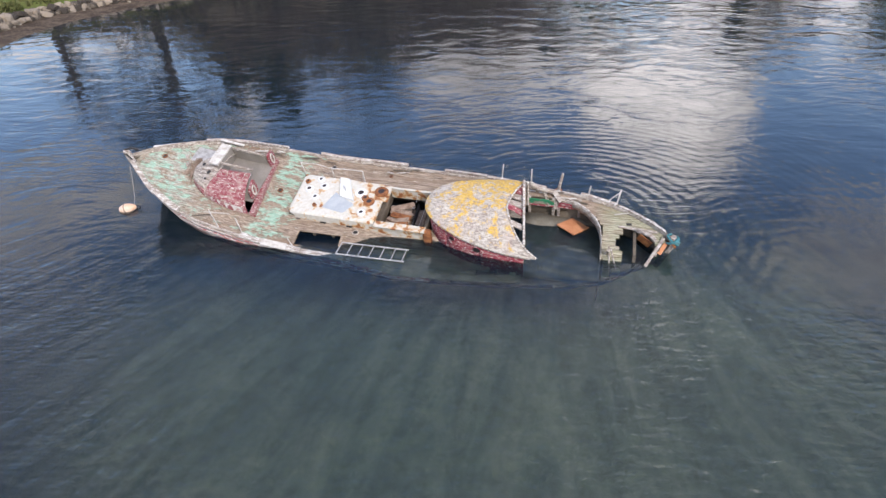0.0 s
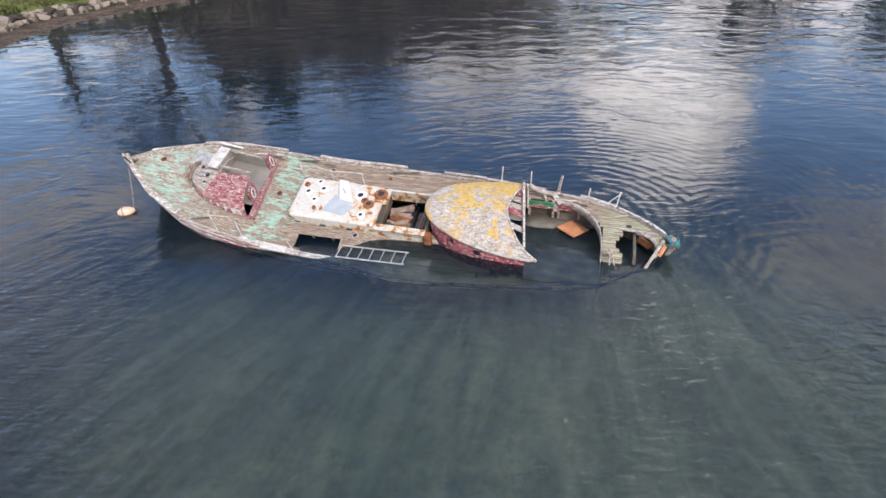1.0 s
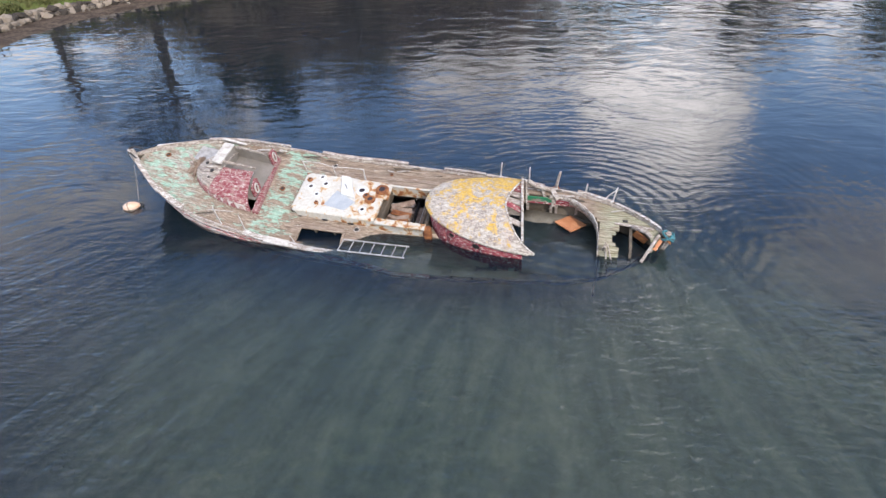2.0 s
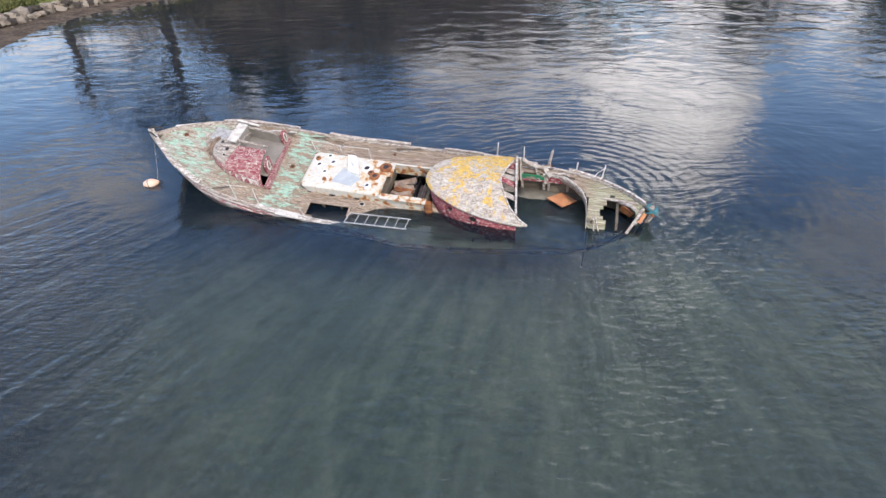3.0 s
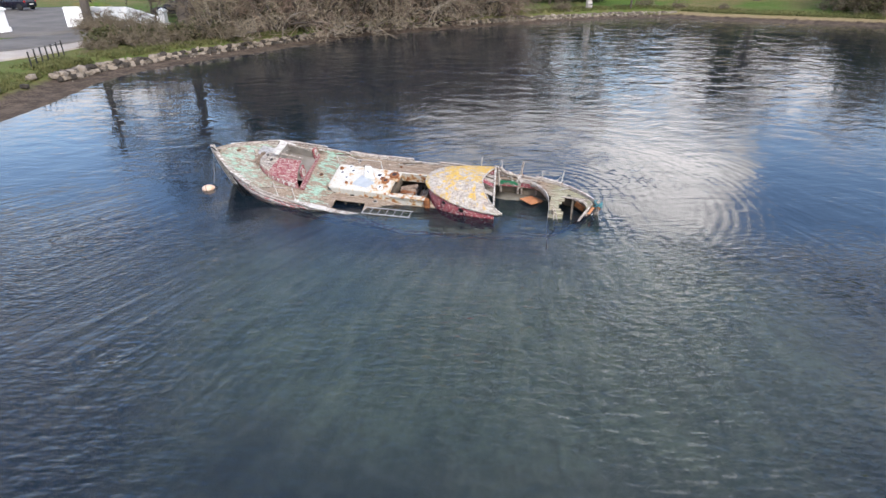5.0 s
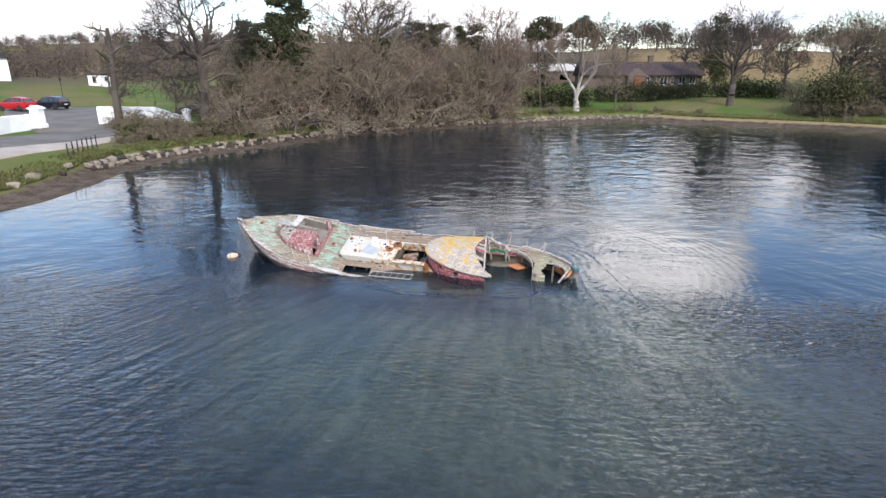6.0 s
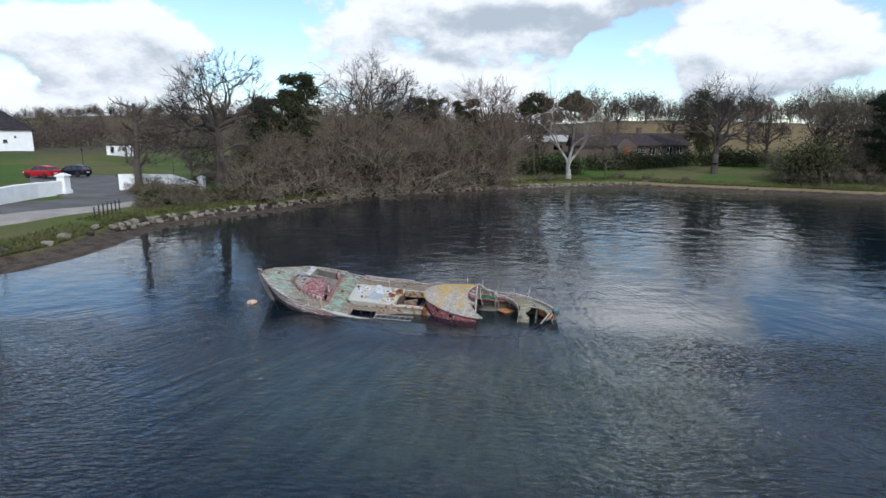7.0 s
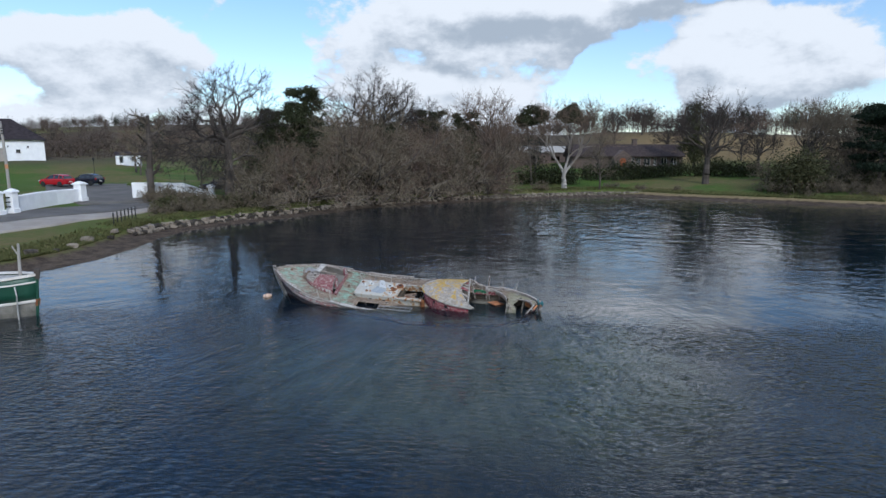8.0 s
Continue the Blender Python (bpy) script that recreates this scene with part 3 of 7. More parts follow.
def ground_height(x, y):
    x, y = np.asarray(x, float), np.asarray(y, float)
    d = shore_distance(x, y)
    wall = smooth_step(27, 20, x + 0.0 * y) * smooth_step(26, 30, y)  # the stretch behind the stone edge stands steeper
    bank = 0.1 + 0.25 * smooth_step(-0.2, 0.7, d) + wall * 0.55 * smooth_step(0.7, 1.1, d) + (1 - wall) * 0.45 * smooth_step(0.8, 4.5, d)
    bank = bank + 0.5 * smooth_step(2, 13, d) + 0.9 * smooth_step(12, 34, d) * smooth_step(10, -25, x)
    bank = bank + 0.6 * smooth_step(4, 20, d) * smooth_step(0, 25, x)
    hills = 0.045 * np.clip(y - 85, 0, 260) * smooth_step(2, 60, d) + 3.3 * np.exp(-((x + 84) ** 2 + (y - 87) ** 2) / (2 * 14.0 ** 2))
    hills = hills + 4.5 * np.exp(-((x - 45) ** 2 / (2 * 40 ** 2) + (y - 180) ** 2 / (2 * 30 ** 2))) + 5 * np.exp(-((x - 150) ** 2 / (2 * 90 ** 2) + (y - 200) ** 2 / (2 * 60 ** 2)))
    hills = hills + 13 * np.exp(-((x + 190) ** 2 / (2 * 160 ** 2) + (y - 400) ** 2 / (2 * 100 ** 2)))
    roll = 0.12 * np.sin(x * 0.31 + 1.2 * np.sin(y * 0.17)) * np.sin(y * 0.27) * smooth_step(1, 12, d)
    bed = 0.1 - 1.5 * smooth_step(0, 14, -d) - 0.1 * np.sin(x * 0.4) * np.sin(y * 0.33) * smooth_step(2, 10, -d)
    return np.where(d < 0, bed, bank + hills + roll)


def height_at(x, y):
    return float(ground_height(np.array([x]), np.array([y]))[0])


def grid_sheet(xs, ys, zs):
    nx, ny = len(xs), len(ys)
    gx, gy = np.meshgrid(xs, ys)
    verts = np.column_stack([gx.ravel(), gy.ravel(), zs(gx, gy).ravel()])
    i = (np.arange(ny - 1)[:, None] * nx + np.arange(nx - 1)[None, :]).ravel()
    return verts.tolist(), np.column_stack([i, i + 1, i + nx + 1, i + nx]).tolist()


def steps(fine0, fine1, step, low, high):
    far = 1.18 ** np.arange(1, 60)
    left, right = fine0 - step * np.cumsum(far), fine1 + step * np.cumsum(far)
    return np.concatenate([left[left > low][::-1], np.arange(fine0, fine1, step), right[right < high], [high]])


ground = tagged(part("ground", grid_sheet(steps(-80, 75, 0.8, -2500, 2500), steps(6, 110, 0.8, -1500, 2500), ground_height), GROUND, smooth=True),
                "grassy shore, muddy lake bed and rising winter fields", "ground", kind="structure")
water = tagged(part("water", grid_sheet(np.linspace(-120, 160, 41), np.linspace(-110, 120, 41), lambda x, y: 0 * x), WATER),
               "rippled grey-blue lake water with soft sky reflections", "water", kind="structure")


def ribbon(left, right, lift):
    """A paved strip between two edges, lying on the ground."""
    rows = []
    for (ax, ay), (bx, by) in zip(left, right):
        rows.append([(ax + (bx - ax) * k / 8, ay + (by - ay) * k / 8) for k in range(9)])
    dense = []
    for r0, r1 in zip(rows, rows[1:]):
        for k in range(10):
            dense.append([(a[0] + (b[0] - a[0]) * k / 10, a[1] + (b[1] - a[1]) * k / 10) for a, b in zip(r0, r1)])
    dense.append(rows[-1])
    grid = [[(x, y, height_at(x, y) + lift) for x, y in row] for row in dense]
    return sheet(grid, 0.3, lambda i, j: (0, 0, -1))


road = tagged(part("road", ribbon([(-39.5, 12), (-37.3, 25.5), (-34.8, 33), (-32.8, 38.5), (-31.8, 44)], [(-44, 14), (-42.3, 27), (-40.8, 34), (-39, 41), (-37.4, 46)], 0.05), ASPHALT, smooth=True),
              "grey asphalt drive behind the grassy bank", "road", kind="structure")
car_park = tagged(part("car_park", ribbon([(-49, 47), (-40, 40.5), (-35.5, 45)], [(-60, 60), (-50, 63), (-39, 60)], 0.09), ASPHALT, smooth=True),
                  "worn asphalt car park with faded edges", "car park", kind="structure")
pavement = tagged(part("pavement", ribbon([(-33.2, 14), (-32.7, 22.6), (-31.9, 30), (-31.0, 35.8), (-30.4, 41)], [(-37.6, 14), (-36.4, 26), (-34.4, 32), (-32.6, 37.8), (-31.5, 42)], 0.11), CONCRETE, smooth=True),
                  "pale concrete footpath beside the drive", "pavement", kind="structure")

# ---- the wreck ----
# s runs from the stem aft, v to the high side, w square to the deck
STERN = 12.25
SINK_YAW, HEEL = -9.2, 17.5
wreck_at = Matrix.Translation((-8.052, 11.317, 0.403)) @ pose(0, 0, 0, 0, 0, SINK_YAW) @ pose(0, 0, 0, HEEL, 0, 0)
wreck = thing("boat_wreck", "half-sunk wooden boat wreck, listing, with peeling paint", "boat wreck", wreck_at)
BEAM_S = [0, 0.14, 0.45, 0.75, 1.1, 1.6, 2.2, 2.8, 3.5, 4.4, 5.5, 6.5, 7.3, 8.3, 9.2, 10.5, 11.2, 11.8, 12.1, 12.25]
BEAM_V = [0.03, 0.21, 0.45, 0.70, 0.93, 1.17, 1.33, 1.40, 1.48, 1.51, 1.52, 1.48, 1.43, 1.37, 1.25, 1.05, 0.81, 0.47, 0.2, 0.05]
DECK_S = [0, 0.68, 1.36, 2.04, 2.72, 3.4, 4.25, 5.1, 6.8, 9.4, 11.4, 12.4]
DECK_W = [0.92, 0.75, 0.59, 0.45, 0.31, 0.19, 0.025, -0.05, -0.085, -0.094, -0.10, -0.085]


def half_beam(s):
    return float(np.interp(s, BEAM_S, BEAM_V))


def sag(s):
    """How far the low side of the deck has broken down."""
    return 0.34 * float(smooth_step(5.4, 6.6, s))


def deck_w(s, v):
    base = np.mean([np.interp(s + k, DECK_S, DECK_W) for k in (-0.4, -0.2, 0, 0.2, 0.4)])
    return float(base) - 0.03 * (v / 1.5) ** 2 - sag(s) * float(smooth_step(-0.35, -0.8, v))


def hull_point(s, side, f, out=0.0):
    """A point on the planking; f from 0 at the rail to 1 at the keel."""
    b = half_beam(s)
    low = -1.15 + 0.25 * (1 - s / STERN)
    top = deck_w(s, side * b)
    full = float(smooth_step(0, 3.5, s)) * (1 - 0.75 * float(smooth_step(10.2, 12.25, s)))
    v = b * ((1 - f ** (1.4 + 2.2 * full)) ** 0.8) + out * (1 - 0.5 * f)
    rake = 0.45 * f * (1 - float(smooth_step(0, 2.5, s))) - 0.5 * f * float(smooth_step(11, 12.25, s))
    return (s + rake, side * max(v, 0.015), top + (low - top) * f)


STATIONS = [0, 0.14, 0.3, 0.45, 0.75, 1.1, 1.6, 2.2, 2.8, 3.5, 4.2, 5, 5.8, 6.6, 7.4, 8.2, 9, 9.7, 10.4, 11, 11.5, 11.9, 12.15, 12.25]
FRAMING = (0.03, 0.2, 0.4, 0.6, 0.8, 1.0)
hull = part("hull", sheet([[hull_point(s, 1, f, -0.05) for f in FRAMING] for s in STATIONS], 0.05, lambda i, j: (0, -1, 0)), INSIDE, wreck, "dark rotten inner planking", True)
# pale silt colour here lightens the shadowed line along the sunk side
part("inner_planking", sheet([[hull_point(s, -1, f, -0.05) for f in (0.26, *FRAMING[2:])] for s in STATIONS], 0.05, lambda i, j: (0, 1, 0)), SILT, wreck, "silted inner planking under water, pale to lighten the shaded gap", True)
FS = [0, 0.1, 0.21, 0.33, 0.46, 0.6, 0.76, 1.0]
for side in (-1, 1):
    for k, (f0, f1) in enumerate(zip(FS, FS[1:])):
        gap = 0.008
        run = [s for s in STATIONS if side > 0 or k > 1 or s < 7.5]
        grid = [[hull_point(s, side, f, 0.004 * (k % 2)) for f in (f0 + gap, (f0 + f1) / 2, f1 - gap)] for s in run]
        part("strake", sheet(grid, 0.035, lambda i, j, side=side: (0, -side, 0)), HULL if k < (2 if side < 0 else 3) else HULL_DARK, hull, smooth=True)
# stem and stern posts
part("stem_post", tube([(-0.06, 0, 1.13), (-0.05, 0, 0.9), (0.02, 0, 0.4), (0.16, 0, -0.2), (0.4, 0, -0.9)], [0.07, 0.085, 0.09, 0.09, 0.08], 6), RAIL, wreck)
part("stern_post", tube([(12.27, 0, 0.06), (12.28, 0, -0.2), (12.1, 0, -0.9)], [0.06, 0.07, 0.07], 6), GREYWOOD, wreck)

# rail caps, in worn lengths
rng = random.Random(7)
for side in (-1, 1):
    s = 0.05
    while s < 12.1:
        e = min(s + rng.uniform(0.7, 1.5), 12.15)
        lost = side < 0 and 5.2 < s or rng.random() < 0.06
        if not lost:
            tilt, lift, shift = rng.uniform(-0.02, 0.02), rng.uniform(0.0, 0.025), rng.uniform(-0.02, 0.02)
            pts = [s + (e - s - 0.02) * k / 4 for k in range(5)]
            rows = []
            for q in pts:
                b, w = half_beam(q), deck_w(q, side * half_beam(q)) + 0.085 + lift
                wide = (0.085 if side < 0 else 0.045) + 0.02 * rng.random()
                inner, outer = side * (b - wide + shift), side * (b + (0.05 if side < 0 else 0.015) + shift)
                rows.append([(q, inner, w + tilt), (q, inner, w + 0.04 + tilt), (q, outer, w + 0.035 - tilt), (q, outer, w - 0.02 - tilt)])
            part("rail_cap", loft(rows), RAIL if side < 0 or rng.random() < 0.3 else GREYWOOD, wreck)
        s = e
# low bulwark plank under the caps
for side in (-1, 1):
    top = [s for s in STATIONS if (side > 0 or s < 5.1)]
    part("bulwark", sheet([[(s, side * (half_beam(s) - 0.01), deck_w(s, side * half_beam(s)) + h) for h in (-0.05, 0.02, 0.085)] for s in top], 0.04,
                          lambda i, j, side=side: (0, -side, 0)), GREYWOOD, wreck, smooth=True)
# covering boards along the deck's edge
for side in (-1, 1):
    s = 0.12
    while s < 12.0:
        e = min(s + rng.uniform(1.4, 2.4), 12.1)
        rows = []
        for q in np.linspace(s + 0.004, e - 0.004, 6):
            b = half_beam(q) - 0.005
            inner = max(0.01, b - 0.17)
            rows.append([(q, side * inner, deck_w(q, side * inner) - 0.02), (q, side * inner, deck_w(q, side * inner) + 0.008), (q, side * b, deck_w(q, side * b) + 0.008), (q, side * b, deck_w(q, side * b) - 0.02)])
        if not (side < 0 and 8.2 < s):
            part("covering_board", loft(rows), DECK, wreck)
        s = e

# deck frames
beams = []
for k in range(26):
    s = 0.5 + k * 0.46
    b = half_beam(s) - 0.06
    if 6.0 < s < 7.15 or 9.2 < s < 10.85 or 2.2 < s < 3.05:
        continue
    beams.append(loft([[(s - 0.03, v, deck_w(s, v) - 0.16), (s + 0.03, v, deck_w(s, v) - 0.16), (s + 0.03, v, deck_w(s, v) - 0.04), (s - 0.03, v, deck_w(s, v) - 0.04)]
                       for v in np.linspace(-0.84 if 4.36 < s < 5.33 else -b, b, 9)]))
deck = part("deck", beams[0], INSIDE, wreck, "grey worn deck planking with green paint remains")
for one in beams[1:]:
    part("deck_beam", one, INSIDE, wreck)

CABIN_S, CABIN_E, CABIN_V = 1.48, 3.12, 0.10
HOUSE_S, HOUSE_L, HOUSE_V, HOUSE_W = 7.16, 2.15, -0.10, 0.98


def cabin_half(s):
    t = min(1.0, max(0.0, (s - CABIN_S) / (CABIN_E - CABIN_S)))
    return 0.90 * math.sqrt(1 - (1 - t) ** 2)


def is_open(s, v):
    if 4.36 < s < 5.33 and -1.28 < v < -0.88:
        return True
    if 4.02 < s < 7.2 and -0.53 < v < 0.63:
        return True
    if CABIN_S + 0.1 < s < CABIN_E - 0.03 and abs(v - CABIN_V) < cabin_half(s) - 0.07:
        return True
    if 7.3 < s < 9.3 and abs(v - HOUSE_V) < 0.75 * math.sqrt(min(1.0, (s - 7.16) / 1.4)):
        return True
    if 9.25 < s < 10.86:
        edge = 0.93 if s < 10.0 else 0.93 - 0.75 * ((s - 10.0) / 0.86) ** 2
        return v < edge
    if 11.27 + 0.1 * math.sin(9 * v) < s < 11.9 and -0.75 < v < 0.20 - 0.08 * math.sin(7 * s):
        return True
    return s > 8.4 and v < -1.0 + 0.1 * math.sin(8 * s)


def board(run, v0, v1, lift, thick=0.03):
    rows = []
    for s in run:
        w0, w1 = deck_w(s, v0) + lift, deck_w(s, v1) + lift
        rows.append([(s, v0, w0 - thick), (s, v0, w0), (s, v1, w1), (s, v1, w1 - thick)])
    return loft(rows)


# ---- fore cabin ----
fore = part("fore_cabin", beam((3.24, -0.80, deck_w(3.2, -0.8) + 0.04), (3.06, 1.02, deck_w(3.05, 1.0) + 0.04), 0.12, 0.13), CABIN_RED, wreck, "broken wooden fore cabin in peeling red")


def shell(s, phi):
    """The cabin's rounded shell; phi from 0 at the low side's foot to pi at the high side's."""
    t = max(0.0, (s - CABIN_S) / (CABIN_E - CABIN_S))
    v = CABIN_V - cabin_half(s) * math.cos(phi)
    return (s, v, deck_w(s, v * 0.5) - 0.02 + 0.52 * t ** 0.33 * math.sin(phi) ** 0.75)


# rounded front, in planks that run round it
cuts = np.linspace(0.02, math.pi, 15)
for k, (a, b) in enumerate(zip(cuts, cuts[1:])):
    g, mid = 0.006, (a + b) / 2
    end = 2.26 if mid > 1.4 else 1.98 + 0.18 * mid
    end = 3.12 if mid > 2.62 else end
    ss = [CABIN_S + 0.004 + (end - CABIN_S) * q ** 1.8 for q in np.linspace(0, 1, 8)]
    grid = [[shell(s, a + g + (b - a - 2 * g) * q) for q in (0, 0.5, 1)] for s in ss]
    part("shell_plank", sheet(grid, 0.022, lambda i, j, m=mid: (0.1, 0.9 * math.cos(m), -0.9 * math.sin(m) - 0.1)), CABIN_RED if k < 2 else GREYWOOD, fore, smooth=True)
# raked staves of the low side, up to the hatch
tops = np.linspace(1.28, 3.16, 14)
for k, (a, b) in enumerate(zip(tops, tops[1:])):
    grid = []
    for phi in np.linspace(0.03, 1.47, 6):
        lean = 0.62 * (1 - phi / 1.47)
        row = []
        for q in (0, 0.5, 1):
            s = a + 0.011 + (b - a - 0.022) * q + lean * (3.2 - a) / 1.5
            low = 1.99 + 0.18 * phi
            p = shell(min(max(s, low), 3.15), phi)
            row.append((p[0], p[1], p[2] + 0.004))
        grid.append(row)
    if a < 3.0:
        part("stave", sheet(grid, 0.022, lambda i, j: (0, 0.5, -0.8)), CABIN_RED, fore)
part("seam_lining", sheet([[tuple(Vector(shell(q, phi)) - Vector((0, 0, 0.008))) for q in np.linspace(2.0 + 0.18 * phi, 3.02, 6)] for phi in np.linspace(0.05, 1.45, 7)], 0.015, lambda i, j: (0, 0.5, -0.8)), PALE, fore, "pale filler showing between the staves")
part("white_plank", board(np.linspace(2.02, 2.24, 3), 0.02, 0.70, 0.51, 0.035), PALE, fore, "loose white plank across the hatch")
for v, high in ((0.10, 0.51), (0.68, 0.46)):
    part("hatch_rim", beam((2.26, v, deck_w(2.3, v) + high), (3.03, v, deck_w(3, v) + high - 0.01), 0.035, 0.06), GREYWOOD, fore)
part("hatch_floor", sheet([[(s, v, deck_w(s, 0) + 0.12) for v in (-0.5, 0.1, 0.5, 0.74)] for s in (2.1, 2.6, 3.13)], 0.02, lambda i, j: (0, 0, -1)), INNER_GREY, fore, "smooth grey panel inside the cabin")
part("hatch_lining", sheet([[(s, 0.70, deck_w(s, 0) + h) for h in (0.44, 0.2, 0.0)] for s in (2.22, 2.6, 3.02)], 0.02, lambda i, j: (0, 1, 0)), INNER_GREY, fore)
part("hatch_lining", sheet([[(2.24, v, deck_w(2.24, 0) + h) for h in (0.46, 0.2, 0.0)] for v in (0.0, 0.3, 0.68)], 0.02, lambda i, j: (-1, 0, 0)), INNER_GREY, fore)


def oval_panel(s, v, w, high, wide, lean):
    """An upright end board with an oval hole and a pale ring."""
    inner, outer = [], []
    for k in range(20):
        a = 2 * math.pi * k / 20
        c, q = math.cos(a), math.sin(a)
        inner.append((0.17 * wide * c, 0.26 * high * q + 0.1 * high))
        box = 1 / max(abs(c), abs(q))
        outer.append((0.5 * wide * c * min(box, 1.18), 0.5 * high * q * min(box, 1.3)))
    rows = [[(s + 0.02 * d, v + p[0], w + lean * p[0] + p[1]) for p in ring] for d, ring in ((-1, outer), (1, outer), (1, inner), (-1, inner), (-1, outer))]
    ring = tube([(s + 0.03, v + p[0] * 1.12, w + lean * p[0] + 0.1 * high + (p[1] - 0.1 * high) * 1.12) for p in inner] + [(s + 0.03, v + inner[0][0] * 1.12, w + lean * inner[0][0] + inner[0][1])], 0.018, 5, False)
    return loft(rows, True, (False, False)), ring


for v, w, high, wide, lean in ((-0.26, deck_w(3.1, -0.3) + 0.22, 0.42, 0.32, 0.35), (0.80, deck_w(3.0, 0.8) + 0.22, 0.46, 0.28, -0.2)):
    plate, ring = oval_panel(3.10, v, w, high, wide, lean)
    end = part("end_board", plate, RED, fore, "dark red end board with an oval hole")
    part("oval_ring", ring, PALE, end)
    # black disc paints the darkness behind the oval hole
    part("oval_backing", moved(ringed([(0.215, -0.006), (0.215, 0.006), (0.05, 0.008)], 16), pose(3.075, v, w + 0.1 * high, 90, 0, 90) @ Matrix.Diagonal((wide, 1.35 * high, 1, 1))), BLACK, end, "black disc for the dark inside the oval opening")
for s, phi, size in ((2.02, 1.25, 0.055), (1.78, 1.62, 0.045), (2.0, 0.95, 0.03)):
    x, y, z = shell(s, phi)
    # solid black disc in place of the shade inside a rotted hole
    part("rot_hole", moved(ringed([(size, 0), (size * 0.9, 0.012), (size * 0.5, 0.014)], 9), pose(x, y, z + 0.006, 15, -18, 20) @ Matrix.Diagonal((1.1, 0.9, 1, 1))), BLACK, fore, "black disc for the dark of a rotted hole")

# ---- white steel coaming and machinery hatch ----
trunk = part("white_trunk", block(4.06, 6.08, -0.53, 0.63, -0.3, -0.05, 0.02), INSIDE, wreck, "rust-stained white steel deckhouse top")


def rounded(s0, s1, v0, v1, r, lift):
    """A rounded outline over the deck, lift metres above it."""
    ring = []
    for cs, cv, a0 in ((s1 - r, v1 - r, 0), (s0 + r, v1 - r, 90), (s0 + r, v0 + r, 180), (s1 - r, v0 + r, 270)):
        for k in range(5):
            a = radians(a0 + 22.5 * k)
            q = cs + r * math.cos(a)
            ring.append((q, cv + r * math.sin(a), 0.075 - 0.072 * (q - 4.0) + lift if q < 5.1 else -0.0045 - 0.045 * (q - 5.1) + lift))
    return ring


part("top_plate", loft([rounded(3.99, 6.0, -0.57, 0.65, 0.13, h) for h in (0.10, 0.165)] + [rounded(4.02, 5.97, -0.54, 0.62, 0.12, 0.195), rounded(4.08, 5.9, -0.48, 0.56, 0.10, 0.205)]), WHITE_STEEL, trunk)
part("top_plate", sheet([[(s, v, deck_w(s, 0) + 0.187) for v in (0.14, 0.4, 0.63)] for s in (5.985, 6.06, 6.12)], 0.03, lambda i, j: (0, 0, -1)), WHITE_STEEL, trunk)
for name, a, b in (("side_plate", (4.12, -0.55), (7.15, -0.56)), ("side_plate", (4.12, 0.63), (7.1, 0.60)), ("end_plate", (4.01, -0.44), (4.01, 0.52))):
    rows = []
    for q in np.linspace(0, 1, 9):
        s, v = a[0] + (b[0] - a[0]) * q, a[1] + (b[1] - a[1]) * q
        rows.append([(s, v, deck_w(s, 0) + h) for h in (0.185, 0.0, -0.12 if v > 0 or s < 5.4 else -0.42)])
    part(name, sheet(rows, 0.025, lambda i, j, v=a[1]: (0, -math.copysign(1, v), 0) if a[0] != b[0] else (1, 0, 0)), WHITE_STEEL, trunk)
part("rim", beam((6.0, 0.59, 0.11), (7.1, 0.56, 0.09), 0.05, 0.04), WHITE_STEEL, trunk, "white rim of the open machinery hatch")
part("rim", beam((6.02, -0.55, 0.11), (7.17, -0.57, 0.09), 0.17, 0.04), WHITE_STEEL, trunk, "white rim of the open machinery hatch")
part("end_wall", block(7.12, 7.2, -0.55, 0.58, -0.9, 0.08), INSIDE, trunk)
part("cross_bar", join(beam((6.74, 0.56, 0.08), (6.75, 0.3, 0.0), 0.012, 0.012), beam((7.02, 0.5, 0.06), (6.88, -0.2, -0.3), 0.012, 0.012)), STEEL, trunk)
part("rust_corner", block(7.12, 7.3, -0.64, -0.5, -0.4, 0.1, 0.03), RUST, trunk)
for s, v, r, rusty in ((4.15, 0.38, 0.045, 1), (4.43, 0.50, 0.06, 0), (4.58, 0.30, 0.07, 0), (4.48, -0.06, 0.06, 0), (4.26, 0.16, 0.07, 0), (5.48, 0.25, 0.10, 0),
                       (5.93, 0.37, 0.11, 1), (5.74, 0.02, 0.085, 1), (5.66, -0.33, 0.065, 0), (5.62, 0.12, 0.06, 1), (4.55, -0.30, 0.035, 1)):
    w = (0.075 - 0.072 * (s - 4.0) if s < 5.1 else -0.0045 - 0.045 * (s - 5.1)) + 0.205
    vent = part("vent_ring", moved(ringed([(r * 1.5, 0), (r * 1.4, 0.03), (r * 1.05, 0.05), (r * 0.72, 0.045), (r * 0.66, 0.02)], 14), pose(s, v, w)), RUST if rusty else LID_WHITE, trunk, "round rusted deck vent" if rusty else "round deck vent")
    # dark disc stands for the shade down the vent
    part("vent_hole", moved(ringed([(r * 0.70, 0.034), (r * 0.4, 0.038)], 12), pose(s, v, w)), SLATE, vent)
lid = part("hatch_lid", loft([[(4.85, 0.62, 0.17), (5.12, 0.60, 0.17), (5.42, -0.05, 0.14), (5.02, 0.03, 0.15)],
                              [(4.88, 0.60, 0.29), (5.10, 0.58, 0.29), (5.38, -0.03, 0.26), (5.05, 0.04, 0.27)]]), LID_WHITE, trunk, "white hinged hatch lid")
